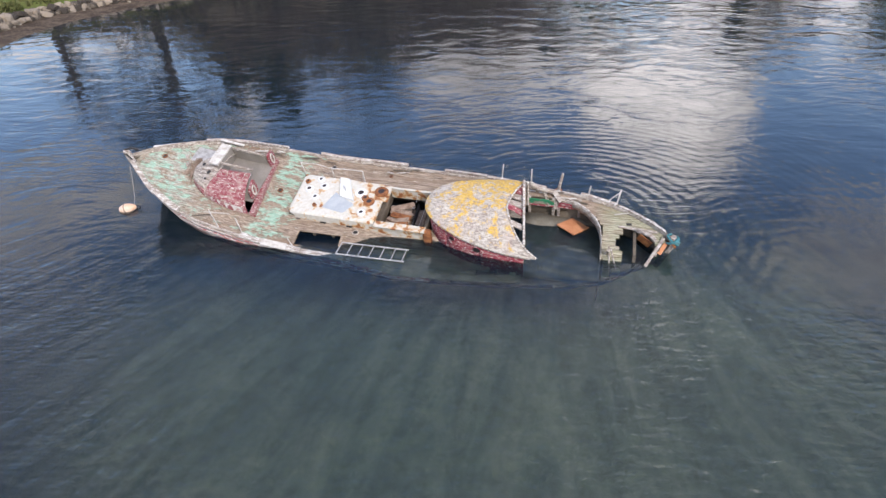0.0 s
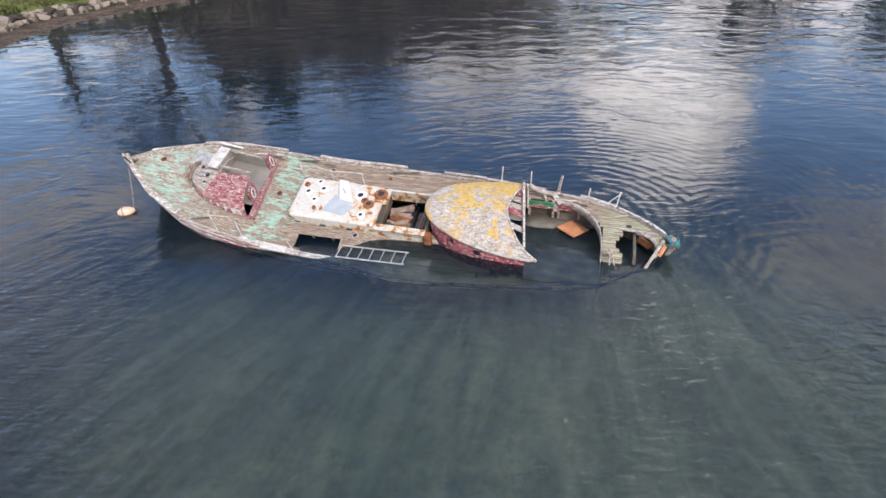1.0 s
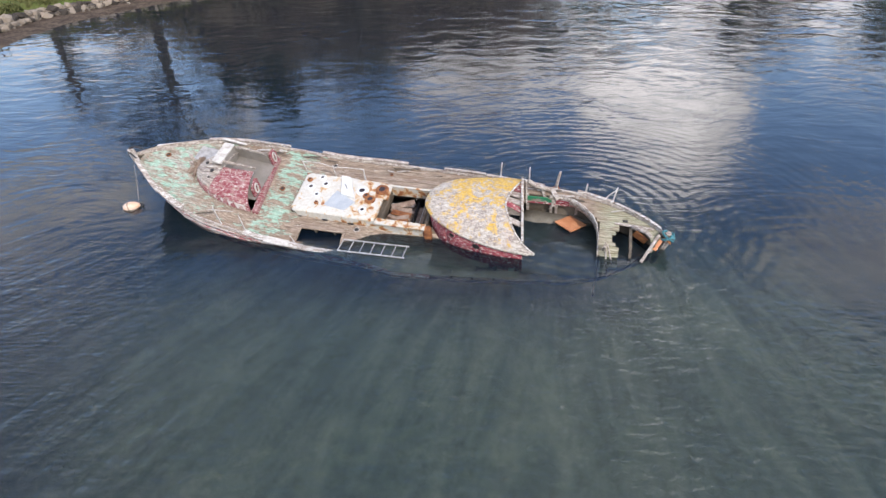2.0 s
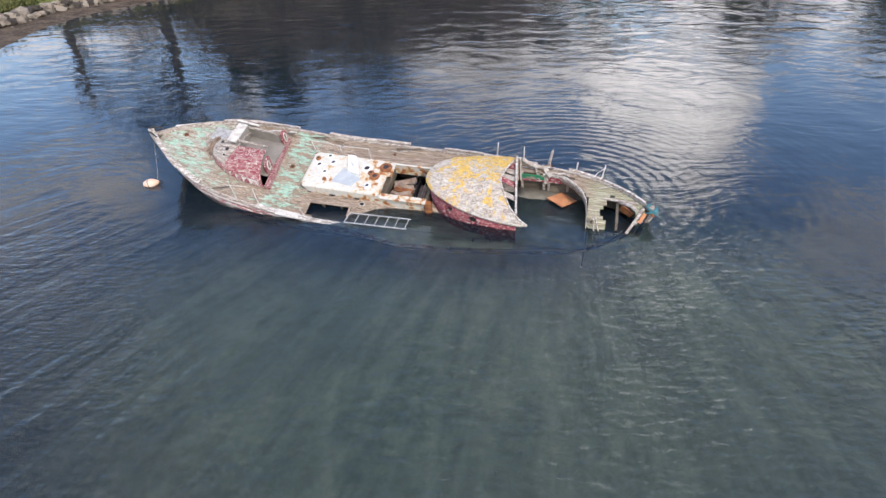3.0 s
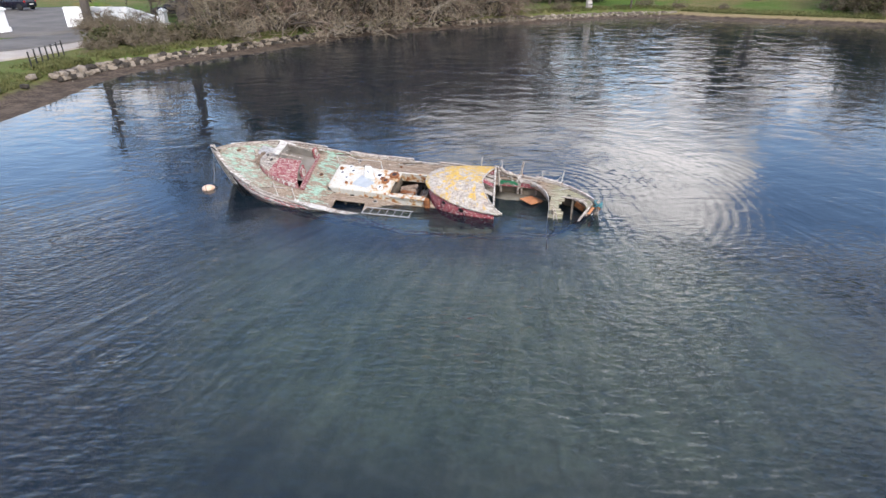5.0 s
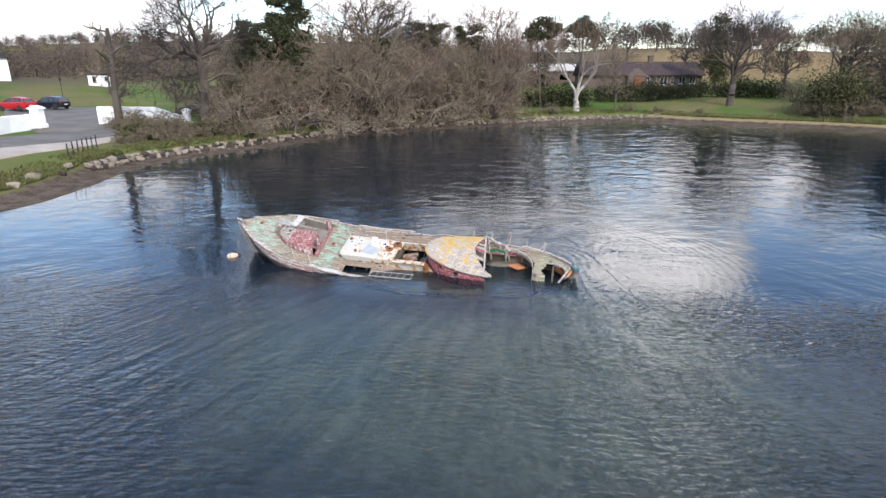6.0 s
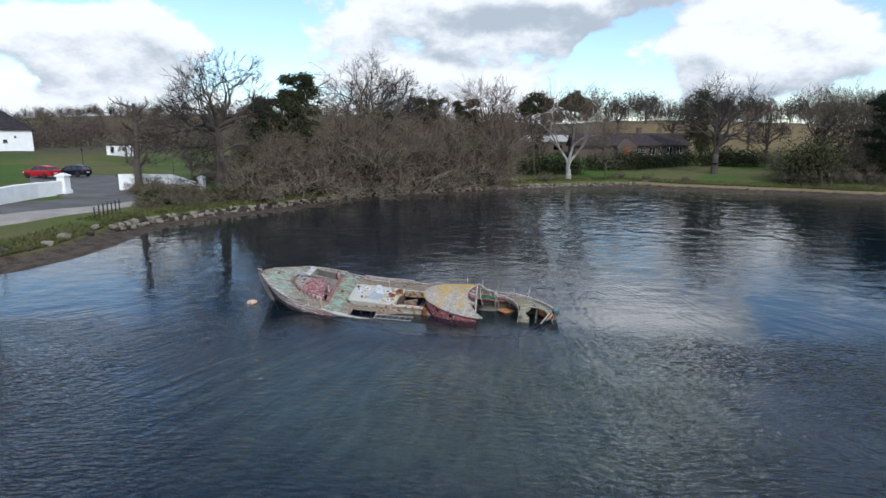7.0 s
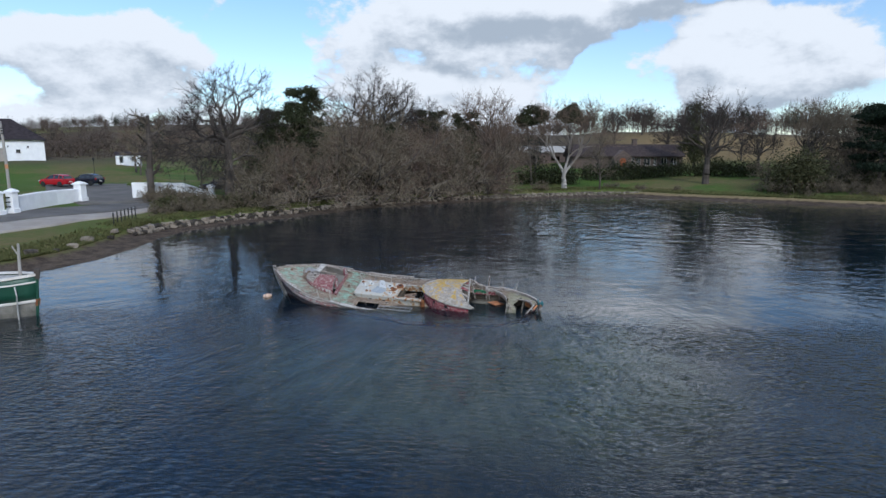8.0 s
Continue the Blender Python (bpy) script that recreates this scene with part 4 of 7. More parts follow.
part("lid_handle", tube([(5.06, 0.32, 0.28), (5.07, 0.30, 0.33), (5.14, 0.22, 0.325), (5.14, 0.20, 0.27)], 0.012, 5), STEEL, lid)
part("skylight", loft([[(4.70, -0.36, 0.15), (4.90, 0.20, 0.16), (5.46, -0.14, 0.13), (5.26, -0.44, 0.13)], [(4.73, -0.33, 0.235), (4.91, 0.16, 0.245), (5.42, -0.13, 0.215), (5.25, -0.41, 0.21)]]), SKYLIGHT, trunk, "pale grey skylight panel")
for k in range(3):
    # solid black block gives the slot its dark inside
    part("scupper", block(4.10 + 0.62 * k, 4.24 + 0.62 * k, -0.585, -0.56, 0.0 - 0.04 * k, 0.05 - 0.04 * k, 0.004), BLACK, trunk, "black block for the dark of a small side slot")
# what lies in the machinery hatch
part("engine_bed", join(block(6.05, 6.95, -0.5, 0.5, -0.52, -0.42, 0.03), block(6.1, 6.5, -0.5, -0.25, -0.42, -0.3, 0.03), block(6.15, 6.7, 0.1, 0.2, -0.42, -0.24, 0.02)), SACK, wreck, "brown rotten engine bearers")
for k in range(10):
    r = random.Random(k + 40)
    v = -0.42 + 0.09 * k
    part("rotten_timber", beam((6.08 + 0.1 * r.random(), v + r.uniform(-0.1, 0.1), -0.32 + 0.12 * r.random()), (6.62 + 0.05 * r.random(), v + r.uniform(-0.22, 0.22), -0.30 + 0.16 * r.random()), r.uniform(0.08, 0.2), 0.04, 0.012), (SACK, GREYWOOD, RUST, SACK)[k % 4], wreck, "brown rotten timber in the hatch")
part("bulkhead_panel", block(6.70, 6.74, -0.5, 0.55, -1.0, -0.28), BLACK, wreck)

# ---- wheelhouse ----
house = part("wheelhouse", beam((9.12, 0.80, 0.50), (9.33, -0.86, 0.30), 0.05, 0.08), RAIL, wreck, "rounded wheelhouse with a lichen-covered roof and red sides")


def roof_w(s, v, q):
    return 0.60 - (0.50 if v < HOUSE_V else 0.20) * ((v - HOUSE_V) / HOUSE_W) ** 2 - 0.10 * (1 - q) ** 2


def roof_point(u, q):
    a = q * math.pi / 2
    long = 1.72 + 0.50 * max(0, -u) ** 1.5 + 0.22 * max(0, -u) ** 8 + 0.27 * max(0, u) ** 1.5
    s, v = HOUSE_S + long * (1 - math.cos(a)), HOUSE_V + u * HOUSE_W * (0.95 if u < 0 else 1.0) * math.sin(a) ** 0.9
    return (s, v, roof_w(s, v, math.sin(a)) + 0.012 * math.sin(11 * s + 3 * v) * math.sin(7 * v))


us = np.linspace(-1, 1, 25)
part("roof", sheet([[roof_point(u, q) for u in us] for q in np.linspace(0.02, 1, 22)], 0.05, lambda i, j: (0, 0, -1)), ROOF, house, "pale roof blotched with orange lichen", True)


def wall_point(a, rise):
    """The wheelhouse wall; a from -1 (low side, aft) round the front to 1; rise 0 at the foot, 1 under the roof."""
    t = abs(a)
    ang = t * math.pi / 2
    long = 1.72 + (0.46 if a < 0 else 0.22)
    s = HOUSE_S + 0.04 + (long - 0.04) * (1 - math.cos(ang))
    v = HOUSE_V + math.copysign(HOUSE_W * (0.90 if a < 0 else 0.94) * math.sin(ang) ** 0.9, a)
    head = roof_w(s, v, math.sin(ang)) - 0.05
    foot = -0.55 if a < 0.1 else deck_w(s, v) - 0.05
    out = 1 + 0.02 * (1 - rise)
    return (s, HOUSE_V + (v - HOUSE_V) * out, foot + (head - foot) * rise)


cuts = np.linspace(-1, 1, 8)
for a, b in zip(cuts, cuts[1:]):
    grid = [[wall_point(a + 0.0005 + (b - a - 0.001) * q, r) for q in np.linspace(0, 1, 9)] for r in (0, 0.5, 1)]
    part("wall_panel", sheet(grid, 0.03, lambda i, j, a=a: (0.3, -math.copysign(0.8, a), 0)), RED, house, smooth=True)
for a, r, size in ((-0.50, 0.83, 0.06), (-0.70, 0.80, 0.08)):
    x, y, z = wall_point(a, r)
    x2, y2, _ = wall_point(a + 0.03, r)
    turn = math.degrees(math.atan2(y - y2, x - x2))
    at = pose(x, y, z, 90, 0, turn)
    hole = part("porthole", moved(ringed([(size * 1.14, -0.02), (size * 1.14, 0.022), (size, 0.03), (size * 0.95, 0.01)], 18), at), RED, house, "round porthole with a worn rim")
    part("porthole_glass", moved(ringed([(size * 0.98, 0.03), (size * 0.5, 0.036)], 18), at), BLACK, hole)
part("roof_lip", tube([tuple(Vector(roof_point(-1, q)) - Vector((0, -0.02, 0.035))) for q in np.linspace(0.97, 0.03, 16)] + [tuple(Vector(roof_point(1, q)) - Vector((0, 0.02, 0.035))) for q in np.linspace(0.03, 0.97, 16)], 0.045, 8), ROOF, house, "rounded worn lip of the roof", True)
part("roof_edge", tube([roof_point(u, 1.0) for u in us], 0.022, 6), RAIL, house, "bleached aft edge of the roof", True)
r = random.Random(3)
for k in range(9):
    v = 0.74 - 0.19 * k
    x0 = roof_point(float(np.clip((v - HOUSE_V) / HOUSE_W, -1, 1)), 1.0)
    s1 = 9.12 + 0.21 * (0.8 - v) / 1.66
    if s1 - x0[0] > 0.04 and k not in (5, 7):
        part("torn_board", beam((x0[0] - 0.03, v, x0[2] - 0.05 - 0.12 * r.random()), (s1 + 0.02, v - 0.03 * r.random(), 0.46 - 0.12 * (0.8 - v) - 0.02), 0.15, 0.018), (GREYWOOD, RED)[k % 3 == 1], house)
part("corner_post", beam((9.2, 0.78, 0.5), (9.22, 0.80, -0.25), 0.05, 0.05), RAIL, house)
part("inner_panel", sheet([[(s, 0.6 - 0.02 * s, w) for w in (0.42, 0.1, -0.3)] for s in (8.5, 8.8, 9.14)], 0.02, lambda i, j: (0, 1, 0)), GREYWOOD, house)

# ---- flooded well aft of the wheelhouse ----
coam = [(9.9, 0.93), (10.0, 0.92), (10.12, 0.9), (10.3, 0.82), (10.55, 0.62), (10.72, 0.4), (10.82, 0.15), (10.86, -0.15), (10.87, -0.5), (10.87, -0.8)]
part("well_coaming", sheet([[(s, v, deck_w(s, v) + h) for h in (0.05, -0.06, -0.16)] for s, v in coam], 0.035, lambda i, j: (0.3, 0.8, 0)), RAIL, wreck, "bent bleached coaming round the flooded well", True)
part("well_lining", sheet([[(s, 0.99, -0.12 + h) for h in (0.0, -0.5, -0.9)] for s in (9.2, 9.8, 10.4, 10.8)], 0.02, lambda i, j: (0, 1, 0)), INSIDE, wreck)
part("locker_front", beam((9.24, 0.905, -0.20), (9.80, 0.905, -0.205), 0.02, 0.15, up=(0, 0, 1)), GREEN_PAINT, wreck, "bright green locker board")
part("locker_front", beam((9.9, 0.905, -0.24), (10.35, 0.86, -0.24), 0.02, 0.12, up=(0, 0, 1)), RED, wreck, "flaking red locker board")
part("locker_shelf", beam((9.24, 0.92, -0.31), (10.3, 0.90, -0.31), 0.07, 0.025), RED, wreck)
for s in (9.24, 9.78, 9.9, 10.36):
    part("well_post", beam((s, 0.93, -0.08), (s + 0.02, 0.92, -0.75), 0.06, 0.05, up=(0, 1, 0)), GREYWOOD, wreck)
part("knee", tube([(9.25, 0.9, 0.35), (9.4, 1.0, 0.12), (9.75, 1.02, 0.0)], [0.05, 0.06, 0.04], 6), GREYWOOD, wreck, "bent timber knee", True)
part("broken_frame", join(beam((9.55, 1.05, 0.0), (9.7, 0.88, -0.3), 0.07, 0.03), beam((9.75, 1.1, -0.02), (9.95, 0.86, -0.1), 0.12, 0.03), beam((9.82, 1.0, -0.06), (9.84, 0.86, -0.36), 0.08, 0.03)), GREYWOOD, wreck)
part("silt", sheet([[(s, v, -0.62 - 0.04 * math.sin(3 * s + 2 * v)) for v in np.linspace(-0.9, 0.9, 7) * min(1.0, (12.3 - s) / 1.4)] for s in np.linspace(9.1, 12.0, 9)], 0.05, lambda i, j: (0, 0, -1)), SILT, wreck, "grey silt inside the flooded hull", True)
# broken aft deck
part("aft_bulkhead", sheet([[(10.89, v, deck_w(10.9, v) - h) for h in (0.03, 0.3, 0.8)] for v in (-0.9, -0.4, 0.1, 0.6, 0.9)], 0.04, lambda i, j: (1, 0, 0)), INSIDE, wreck)
part("deck_edge", beam((11.2, 0.27, deck_w(11.2, 0.27) + 0.01), (12.0, 0.2, deck_w(12, 0.2) + 0.01), 0.06, 0.03), GREYWOOD, wreck)
part("stern_timber", tube([(11.55, 0.2, -0.08), (11.85, 0.12, -0.1), (12.0, -0.05, -0.14), (11.95, -0.3, -0.25)], [0.04, 0.05, 0.05, 0.04], 6), GREYWOOD, wreck, "curved broken stern frame", True)
part("stern_timber", beam((12.1, 0.02, -0.04), (11.75, -0.65, -0.2), 0.06, 0.04), GREYWOOD, wreck)
part("stern_timber", beam((12.15, -0.05, -0.12), (12.02, -0.28, -0.2), 0.08, 0.025), ORANGE_PLY, wreck, "rusty orange stern board")
part("transom_board", beam((11.62, 0.16, -0.2), (11.88, 0.02, -0.3), 0.02, 0.2), RUST, wreck)
part("broken_stump", join(beam((10.98, -0.42, -0.2), (10.99, -0.6, 0.12), 0.05, 0.05), beam((11.08, -0.7, -0.4), (11.0, -0.5, 0.15), 0.03, 0.03), beam((11.2, -0.68, -0.35), (11.04, -0.5, 0.1), 0.03, 0.03)), GREYWOOD, wreck)
# flat black block painted as the dark of a slot
part("deck_slot", block(11.36, 11.47, 0.33, 0.40, -0.105, -0.088, 0.003), BLACK, wreck)

# ---- stanchions, bitts and small fittings of the wreck ----
for s, v, high, r, tip in ((8.54, 1.44, 0.42, 0.014, (0.03, 0.05)), (9.23, 1.33, 0.44, 0.014, (0.0, 0.05)), (9.86, 1.19, 0.52, 0.032, (0.07, 0.03)), (10.53, 1.10, 0.30, 0.018, (0.02, 0.03)), (11.14, 0.92, 0.42, 0.014, (0.05, 0.05)),
                           (10.95, 1.0, 0.22, 0.012, (0.25, 0.1)), (3.91, 0.76, 0.42, 0.012, (-0.04, 0.0)), (4.64, 0.76, 0.42, 0.012, (-0.04, 0.03)), (5.34, 0.8, 0.42, 0.012, (0.03, 0.0)), (2.68, -1.31, 0.52, 0.013, (-0.06, 0.06)), (3.29, -1.39, 0.55, 0.013, (-0.03, 0.06))):
    w = deck_w(s, v)
    foot = part("stanchion", tube([(s, v, w - 0.02), (s + tip[0] * 0.4, v + tip[1] * 0.4, w + high * 0.5), (s + tip[0], v + tip[1], w + high)], [r * 1.2, r, r * 0.8], 6), GREYWOOD if r > 0.03 else PALE, wreck, "thin bent rail stanchion")
    part("stanchion_foot", moved(ringed([(r * 3, -0.01), (r * 3, 0.012), (r * 1.3, 0.03)], 8), pose(s, v, w + 0.005)), RUST, foot)
for s, v, r in ((4.44, 1.20, 0.055), (5.59, -0.70, 0.055), (3.51, 0.11, 0.05), (0.62, 0.3, 0.05), (2.2, 1.05, 0.05), (5.9, 1.15, 0.03)):
    w = deck_w(s, v)
    scupper = part("deck_fitting", moved(ringed([(r * 1.4, -0.01), (r * 1.35, 0.012), (r, 0.016), (r * 0.95, 0.004)], 14), pose(s, v, w + 0.004)), RUST if r < 0.055 else GREYWOOD, wreck, "round deck plate with an open hole")
    # black disc fills in the darkness of the open hole
    part("fitting_hole", moved(ringed([(r * 0.93, 0.004), (r * 0.4, 0.009)], 12), pose(s, v, w + 0.004)), BLACK, scupper)
part("bitt", join(beam((1.28, 0.28, deck_w(1.3, 0.3) - 0.02), (1.26, 0.30, deck_w(1.3, 0.3) + 0.24), 0.09, 0.09), beam((1.36, 0.08, deck_w(1.36, 0.1) - 0.02), (1.35, 0.1, deck_w(1.36, 0.1) + 0.2), 0.08, 0.08)), GREYWOOD, wreck, "weathered mooring bitts")
r = random.Random(5)
part("weed_clump", join(*[tube([(1.25 + 0.3 * r.random(), -0.15 + 0.5 * r.random(), deck_w(1.4, 0) + 0.05), (1.35 + 0.2 * r.random(), 0.1 + 0.3 * r.random(), deck_w(1.4, 0) + 0.03 + 0.15 * r.random()), (1.3 + 0.4 * r.random(), -0.3 + 0.7 * r.random(), deck_w(1.4, 0) - 0.02)], 0.012, 4) for _ in range(36)]), SACK, wreck, "brown dried weed round the bitts")
part("deck_patch", board(np.linspace(1.2, 1.72, 4), 0.38, 0.86, 0.012, 0.012), STEEL, wreck, "grey metal patch on the foredeck")
part("rusty_cleat", tube([(1.72, 0.80, deck_w(1.7, 0.8) + 0.02), (1.74, 0.84, deck_w(1.7, 0.8) + 0.14), (1.83, 0.9, deck_w(1.8, 0.9) + 0.02)], 0.03, 6), RUST, wreck)
part("loose_plank", beam((1.68, 1.10, deck_w(1.7, 1.08) + 0.20), (2.2, 1.18, deck_w(2.2, 1.16) + 0.10), 0.07, 0.025), PALE, wreck, "loose white plank on the rail")
part("loose_plank", beam((0.32, 0.42, deck_w(0.4, 0.4) + 0.11), (1.1, 0.90, deck_w(1.2, 0.9) + 0.12), 0.06, 0.02), PALE, wreck)
part("torn_sheathing", board(np.linspace(3.75, 4.3, 4), -1.56, -1.40, 0.14, 0.03), PALE, wreck, "torn white sheathing on the rail")
part("stem_iron", join(tube([(-0.1, 0.02, 1.12), (0.05, 0.06, 1.17), (0.22, 0.1, 1.1)], 0.025, 6), tube([(-0.12, -0.04, 1.05), (0.0, -0.1, 1.1), (0.15, -0.16, 1.02)], 0.02, 6)), BLACK, wreck, "dark iron stemhead fitting")
part("hatch_frame", join(beam((4.32, -0.87, 0.03), (5.36, -0.85, -0.03), 0.07, 0.05), beam((4.33, -0.87, 0.03), (4.33, -1.34, 0.0), 0.06, 0.05), beam((5.36, -0.85, -0.03), (5.37, -1.3, -0.1), 0.06, 0.05)), DECK, wreck, "worn frame of the open side hatch")
part("fallen_stick", tube([(4.2, -1.2, deck_w(4.2, -1.2) + 0.03), (4.45, -1.42, deck_w(4.4, -1.4) + 0.03)], 0.015, 5), PALE, wreck)
part("fallen_stick", tube([(2.2, -1.0, deck_w(2.2, -1) + 0.02), (2.75, -0.9, deck_w(2.7, -.9) + 0.02)], 0.012, 5), PALE, wreck)
part("loose_plank", beam((4.72, 0.86, deck_w(5, .8) + 0.03), (5.3, 0.78, deck_w(5.3, .8) + 0.03), 0.07, 0.02), PALE, wreck)

for (s0, v0, x0), (s1, v1, x1) in zip(((3.91, 0.76, -0.04), (4.64, 0.76, -0.04), (5.34, 0.8, 0.03)), ((4.64, 0.76, -0.04), (5.34, 0.8, 0.03), (5.42, 0.72, 0.0))):
    part("hand_rail", tube([(s0 + x0, v0, deck_w(s0, v0) + 0.41), ((s0 + s1) / 2, (v0 + v1) / 2 + 0.02, deck_w(s0, v0) + 0.385), (s1 + x1, v1, deck_w(s1, v1) + 0.41 - (0.38 if s1 > 5.4 else 0))], 0.009, 5), PALE, wreck, "thin bent hand rail")
r = random.Random(23)
for k in range(34):
    s = r.choice((r.uniform(5.0, 9.6), r.uniform(0.6, 5.0), r.uniform(9.4, 11.2)))
    v = half_beam(s) - r.uniform(0.03, 0.26)
    if k % 5 == 0 and s < 5:
        v = -v
    w, long, a = deck_w(s, v) + 0.022, r.uniform(0.12, 0.5), r.uniform(-0.25, 0.25)
    part("splinter", beam((s, v, w + r.uniform(0, 0.03)), (s + long, v - long * math.sin(a) - 0.02, w + r.uniform(0.0, 0.07)), r.uniform(0.015, 0.05), 0.012), r.choice((PALE, GREYWOOD, GREYWOOD, DECK, INSIDE)), wreck)

# ---- loose things on and round the wreck ----
def wreck_point(s, v, w):
    return wreck_at @ Vector((s, v, w))


ladder = thing("ladder", "white metal ladder lying awash over the sunk deck", "ladder", Matrix.Translation((-2.87, 9.45, 0.045)) @ pose(0, 0, 0, 2, 1.2, -7.4))
for side in (0.0, -0.42):
    part("ladder_rail", beam((0, side, 0.02), (1.5, side, 0.02), 0.026, 0.03), STEEL, ladder)
for k in range(7):
    part("rung", tube([(0.01 + 0.24 * k, 0, 0.02), (0.01 + 0.24 * k, -0.42, 0.02)], 0.012, 6), STEEL, ladder)
raft = thing("plywood_board", "orange plywood board floating in the flooded well", "board", Matrix.Translation((2.2, 10.35, 0.06)) @ pose(0, 0, 0, 5, 4, 43))
part("board", block(-0.27, 0.27, -0.245, 0.245, -0.02, 0.012, 0.006), ORANGE_PLY, raft)
part("board_edge", beam((-0.26, -0.235, 0.022), (0.26, -0.235, 0.022), 0.03, 0.02), ORANGE_PLY, raft)
buoy = thing("mooring_buoy", "pale orange mooring buoy floating by the bow", "buoy", Matrix.Translation((-8.50, 10.80, 0.03)) @ pose(0, 0, 0, 0, 78, 12))
part("float", ringed([(0.03, -0.20), (0.085, -0.17), (0.125, -0.08), (0.13, 0.0), (0.11, 0.09), (0.065, 0.17), (0.025, 0.22)], 18), BUOY, buoy, smooth=True)
part("eye", tube([(0.03 + 0.05 * math.cos(a), 0, 0.25 + 0.05 * math.sin(a)) for a in np.linspace(0, 6.28, 12)], 0.012, 5), BLACK, buoy)
part("band", ringed([(0.12, -0.05), (0.134, -0.05), (0.134, -0.02), (0.12, -0.02)], 18), SACK, buoy)
a, b = wreck_point(-0.08, -0.03, 0.98), Vector((-8.36, 10.83, 0.1))
line = thing("mooring_line", "thin grey mooring line hanging from the stem to the buoy", "rope")
part("rope", tube([tuple(a.lerp(b, t) + Vector((0.03, 0, -0.25 * math.sin(math.pi * t) * t))) for t in np.linspace(0, 1, 9)], 0.003, 5), ROPE, line)
tangle = thing("rope_tangle", "tangle of teal rope on the stern post", "rope", Matrix.Translation(wreck_point(12.28, 0.02, -0.02)))
r = random.Random(11)
for k in range(5):
    loop = [(0.13 * math.cos(q + k) * (0.6 + 0.4 * math.sin(3 * q + k)), 0.13 * math.sin(q + k), 0.05 * math.sin(2 * q + k) + 0.03 * k - 0.1) for q in np.linspace(0, 6.28, 15)]
    part("rope_loop", tube(loop, 0.022, 5), TEAL if k else RUST, tangle)


# ---- buildings ----
def hip_roof(x0, x1, y0, y1, z, rise, over=0.35, hip=True):
    x0, x1, y0, y1 = x0 - over, x1 + over, y0 - over, y1 + over
    ym, k = (y0 + y1) / 2, (y1 - y0) / 2 * (0.9 if hip else 0.0)
    v = [(x0, y0, z), (x1, y0, z), (x1, y1, z), (x0, y1, z), (x0 + k, ym, z + rise), (x1 - k, ym, z + rise)]
    v += [(x, y, q - 0.18) for x, y, q in v]
    f = [(0, 1, 5, 4), (1, 2, 5), (2, 3, 4, 5), (3, 0, 4), (6, 10, 11, 7), (7, 11, 8), (8, 11, 10, 9), (9, 10, 6), (0, 6, 7, 1), (1, 7, 8, 2), (2, 8, 9, 3), (3, 9, 6, 0)]
    return v, f


def walls_with(x0, x1, y0, y1, z0, z1, openings, thick=0.35):
    """Four walls with openings (x0, x1, z0, z1) cut through the front, which faces -y."""
    xs = sorted({x0, x1, *[o[0] for o in openings], *[o[1] for o in openings]})
    zs = sorted({z0, z1, *[o[2] for o in openings], *[o[3] for o in openings]})
    cells = []
    for a, b in zip(xs, xs[1:]):
        for c, d in zip(zs, zs[1:]):
            mx, mz = (a + b) / 2, (c + d) / 2
            if not any(o[0] < mx < o[1] and o[2] < mz < o[3] for o in openings):
                cells.append(block(a, b, y0, y0 + thick, c, d, 0))
    cells += [block(x0, x0 + thick, y0 + thick, y1, z0, z1, 0), block(x1 - thick, x1, y0 + thick, y1, z0, z1, 0), block(x0 + thick, x1 - thick, y1 - thick, y1, z0, z1, 0)]
    return join(*cells)


def window_part(house, x0, x1, y, z0, z1, bars=1, frame_mat=None):
    w = part("window", join(block(x0, x0 + 0.07, y, y + 0.08, z0, z1, 0.005), block(x1 - 0.07, x1, y, y + 0.08, z0, z1, 0.005), block(x0 + 0.07, x1 - 0.07, y, y + 0.08, z0, z0 + 0.07, 0.005),
                            block(x0 + 0.07, x1 - 0.07, y, y + 0.08, z1 - 0.07, z1, 0.005),
                            *[block(x0 + (x1 - x0) * (k + 1) / (bars + 1) - 0.03, x0 + (x1 - x0) * (k + 1) / (bars + 1) + 0.03, y + 0.002, y + 0.078, z0 + 0.07, z1 - 0.07, 0.004) for k in range(bars)]),
             frame_mat or STRIPE, house)
    part("pane", block(x0 + 0.06, x1 - 0.06, y + 0.035, y + 0.05, z0 + 0.06, z1 - 0.06, 0), GLASS, w)
    part("sill", block(x0 - 0.08, x1 + 0.08, y - 0.2, y + 0.04, z0 - 0.08, z0 - 0.01, 0.01), CONCRETE, w)


def placed(x, y, turn, dz=0.0):
    return Matrix.Translation((x, y, height_at(x, y) + dz)) @ pose(0, 0, 0, 0, 0, turn)


white_house = thing("white_house", "white rendered house with a dark slate hip roof", "house", placed(-78.8, 83.6, 41, -0.2))
doors = [(-7.4, -6.0, 0.0, 2.4), (-4.2, -3.6, 1.6, 2.2), (-2.6, -2.3, 2.5, 2.8)]
part("wall", walls_with(-24, 0, 0, 10, -2.5, 4.0, doors), RENDER, white_house)
part("roof", hip_roof(-24, 0, 0, 10, 4.0, 3.7), SLATE, white_house)
part("gutter", block(-24.4, 0.4, -0.5, -0.38, 3.8, 3.92, 0.02), BLACK, white_house)
house_door = part("door", block(-7.35, -6.7, 0.12, 0.2, 0.0, 2.35, 0.01), GLASS, white_house)
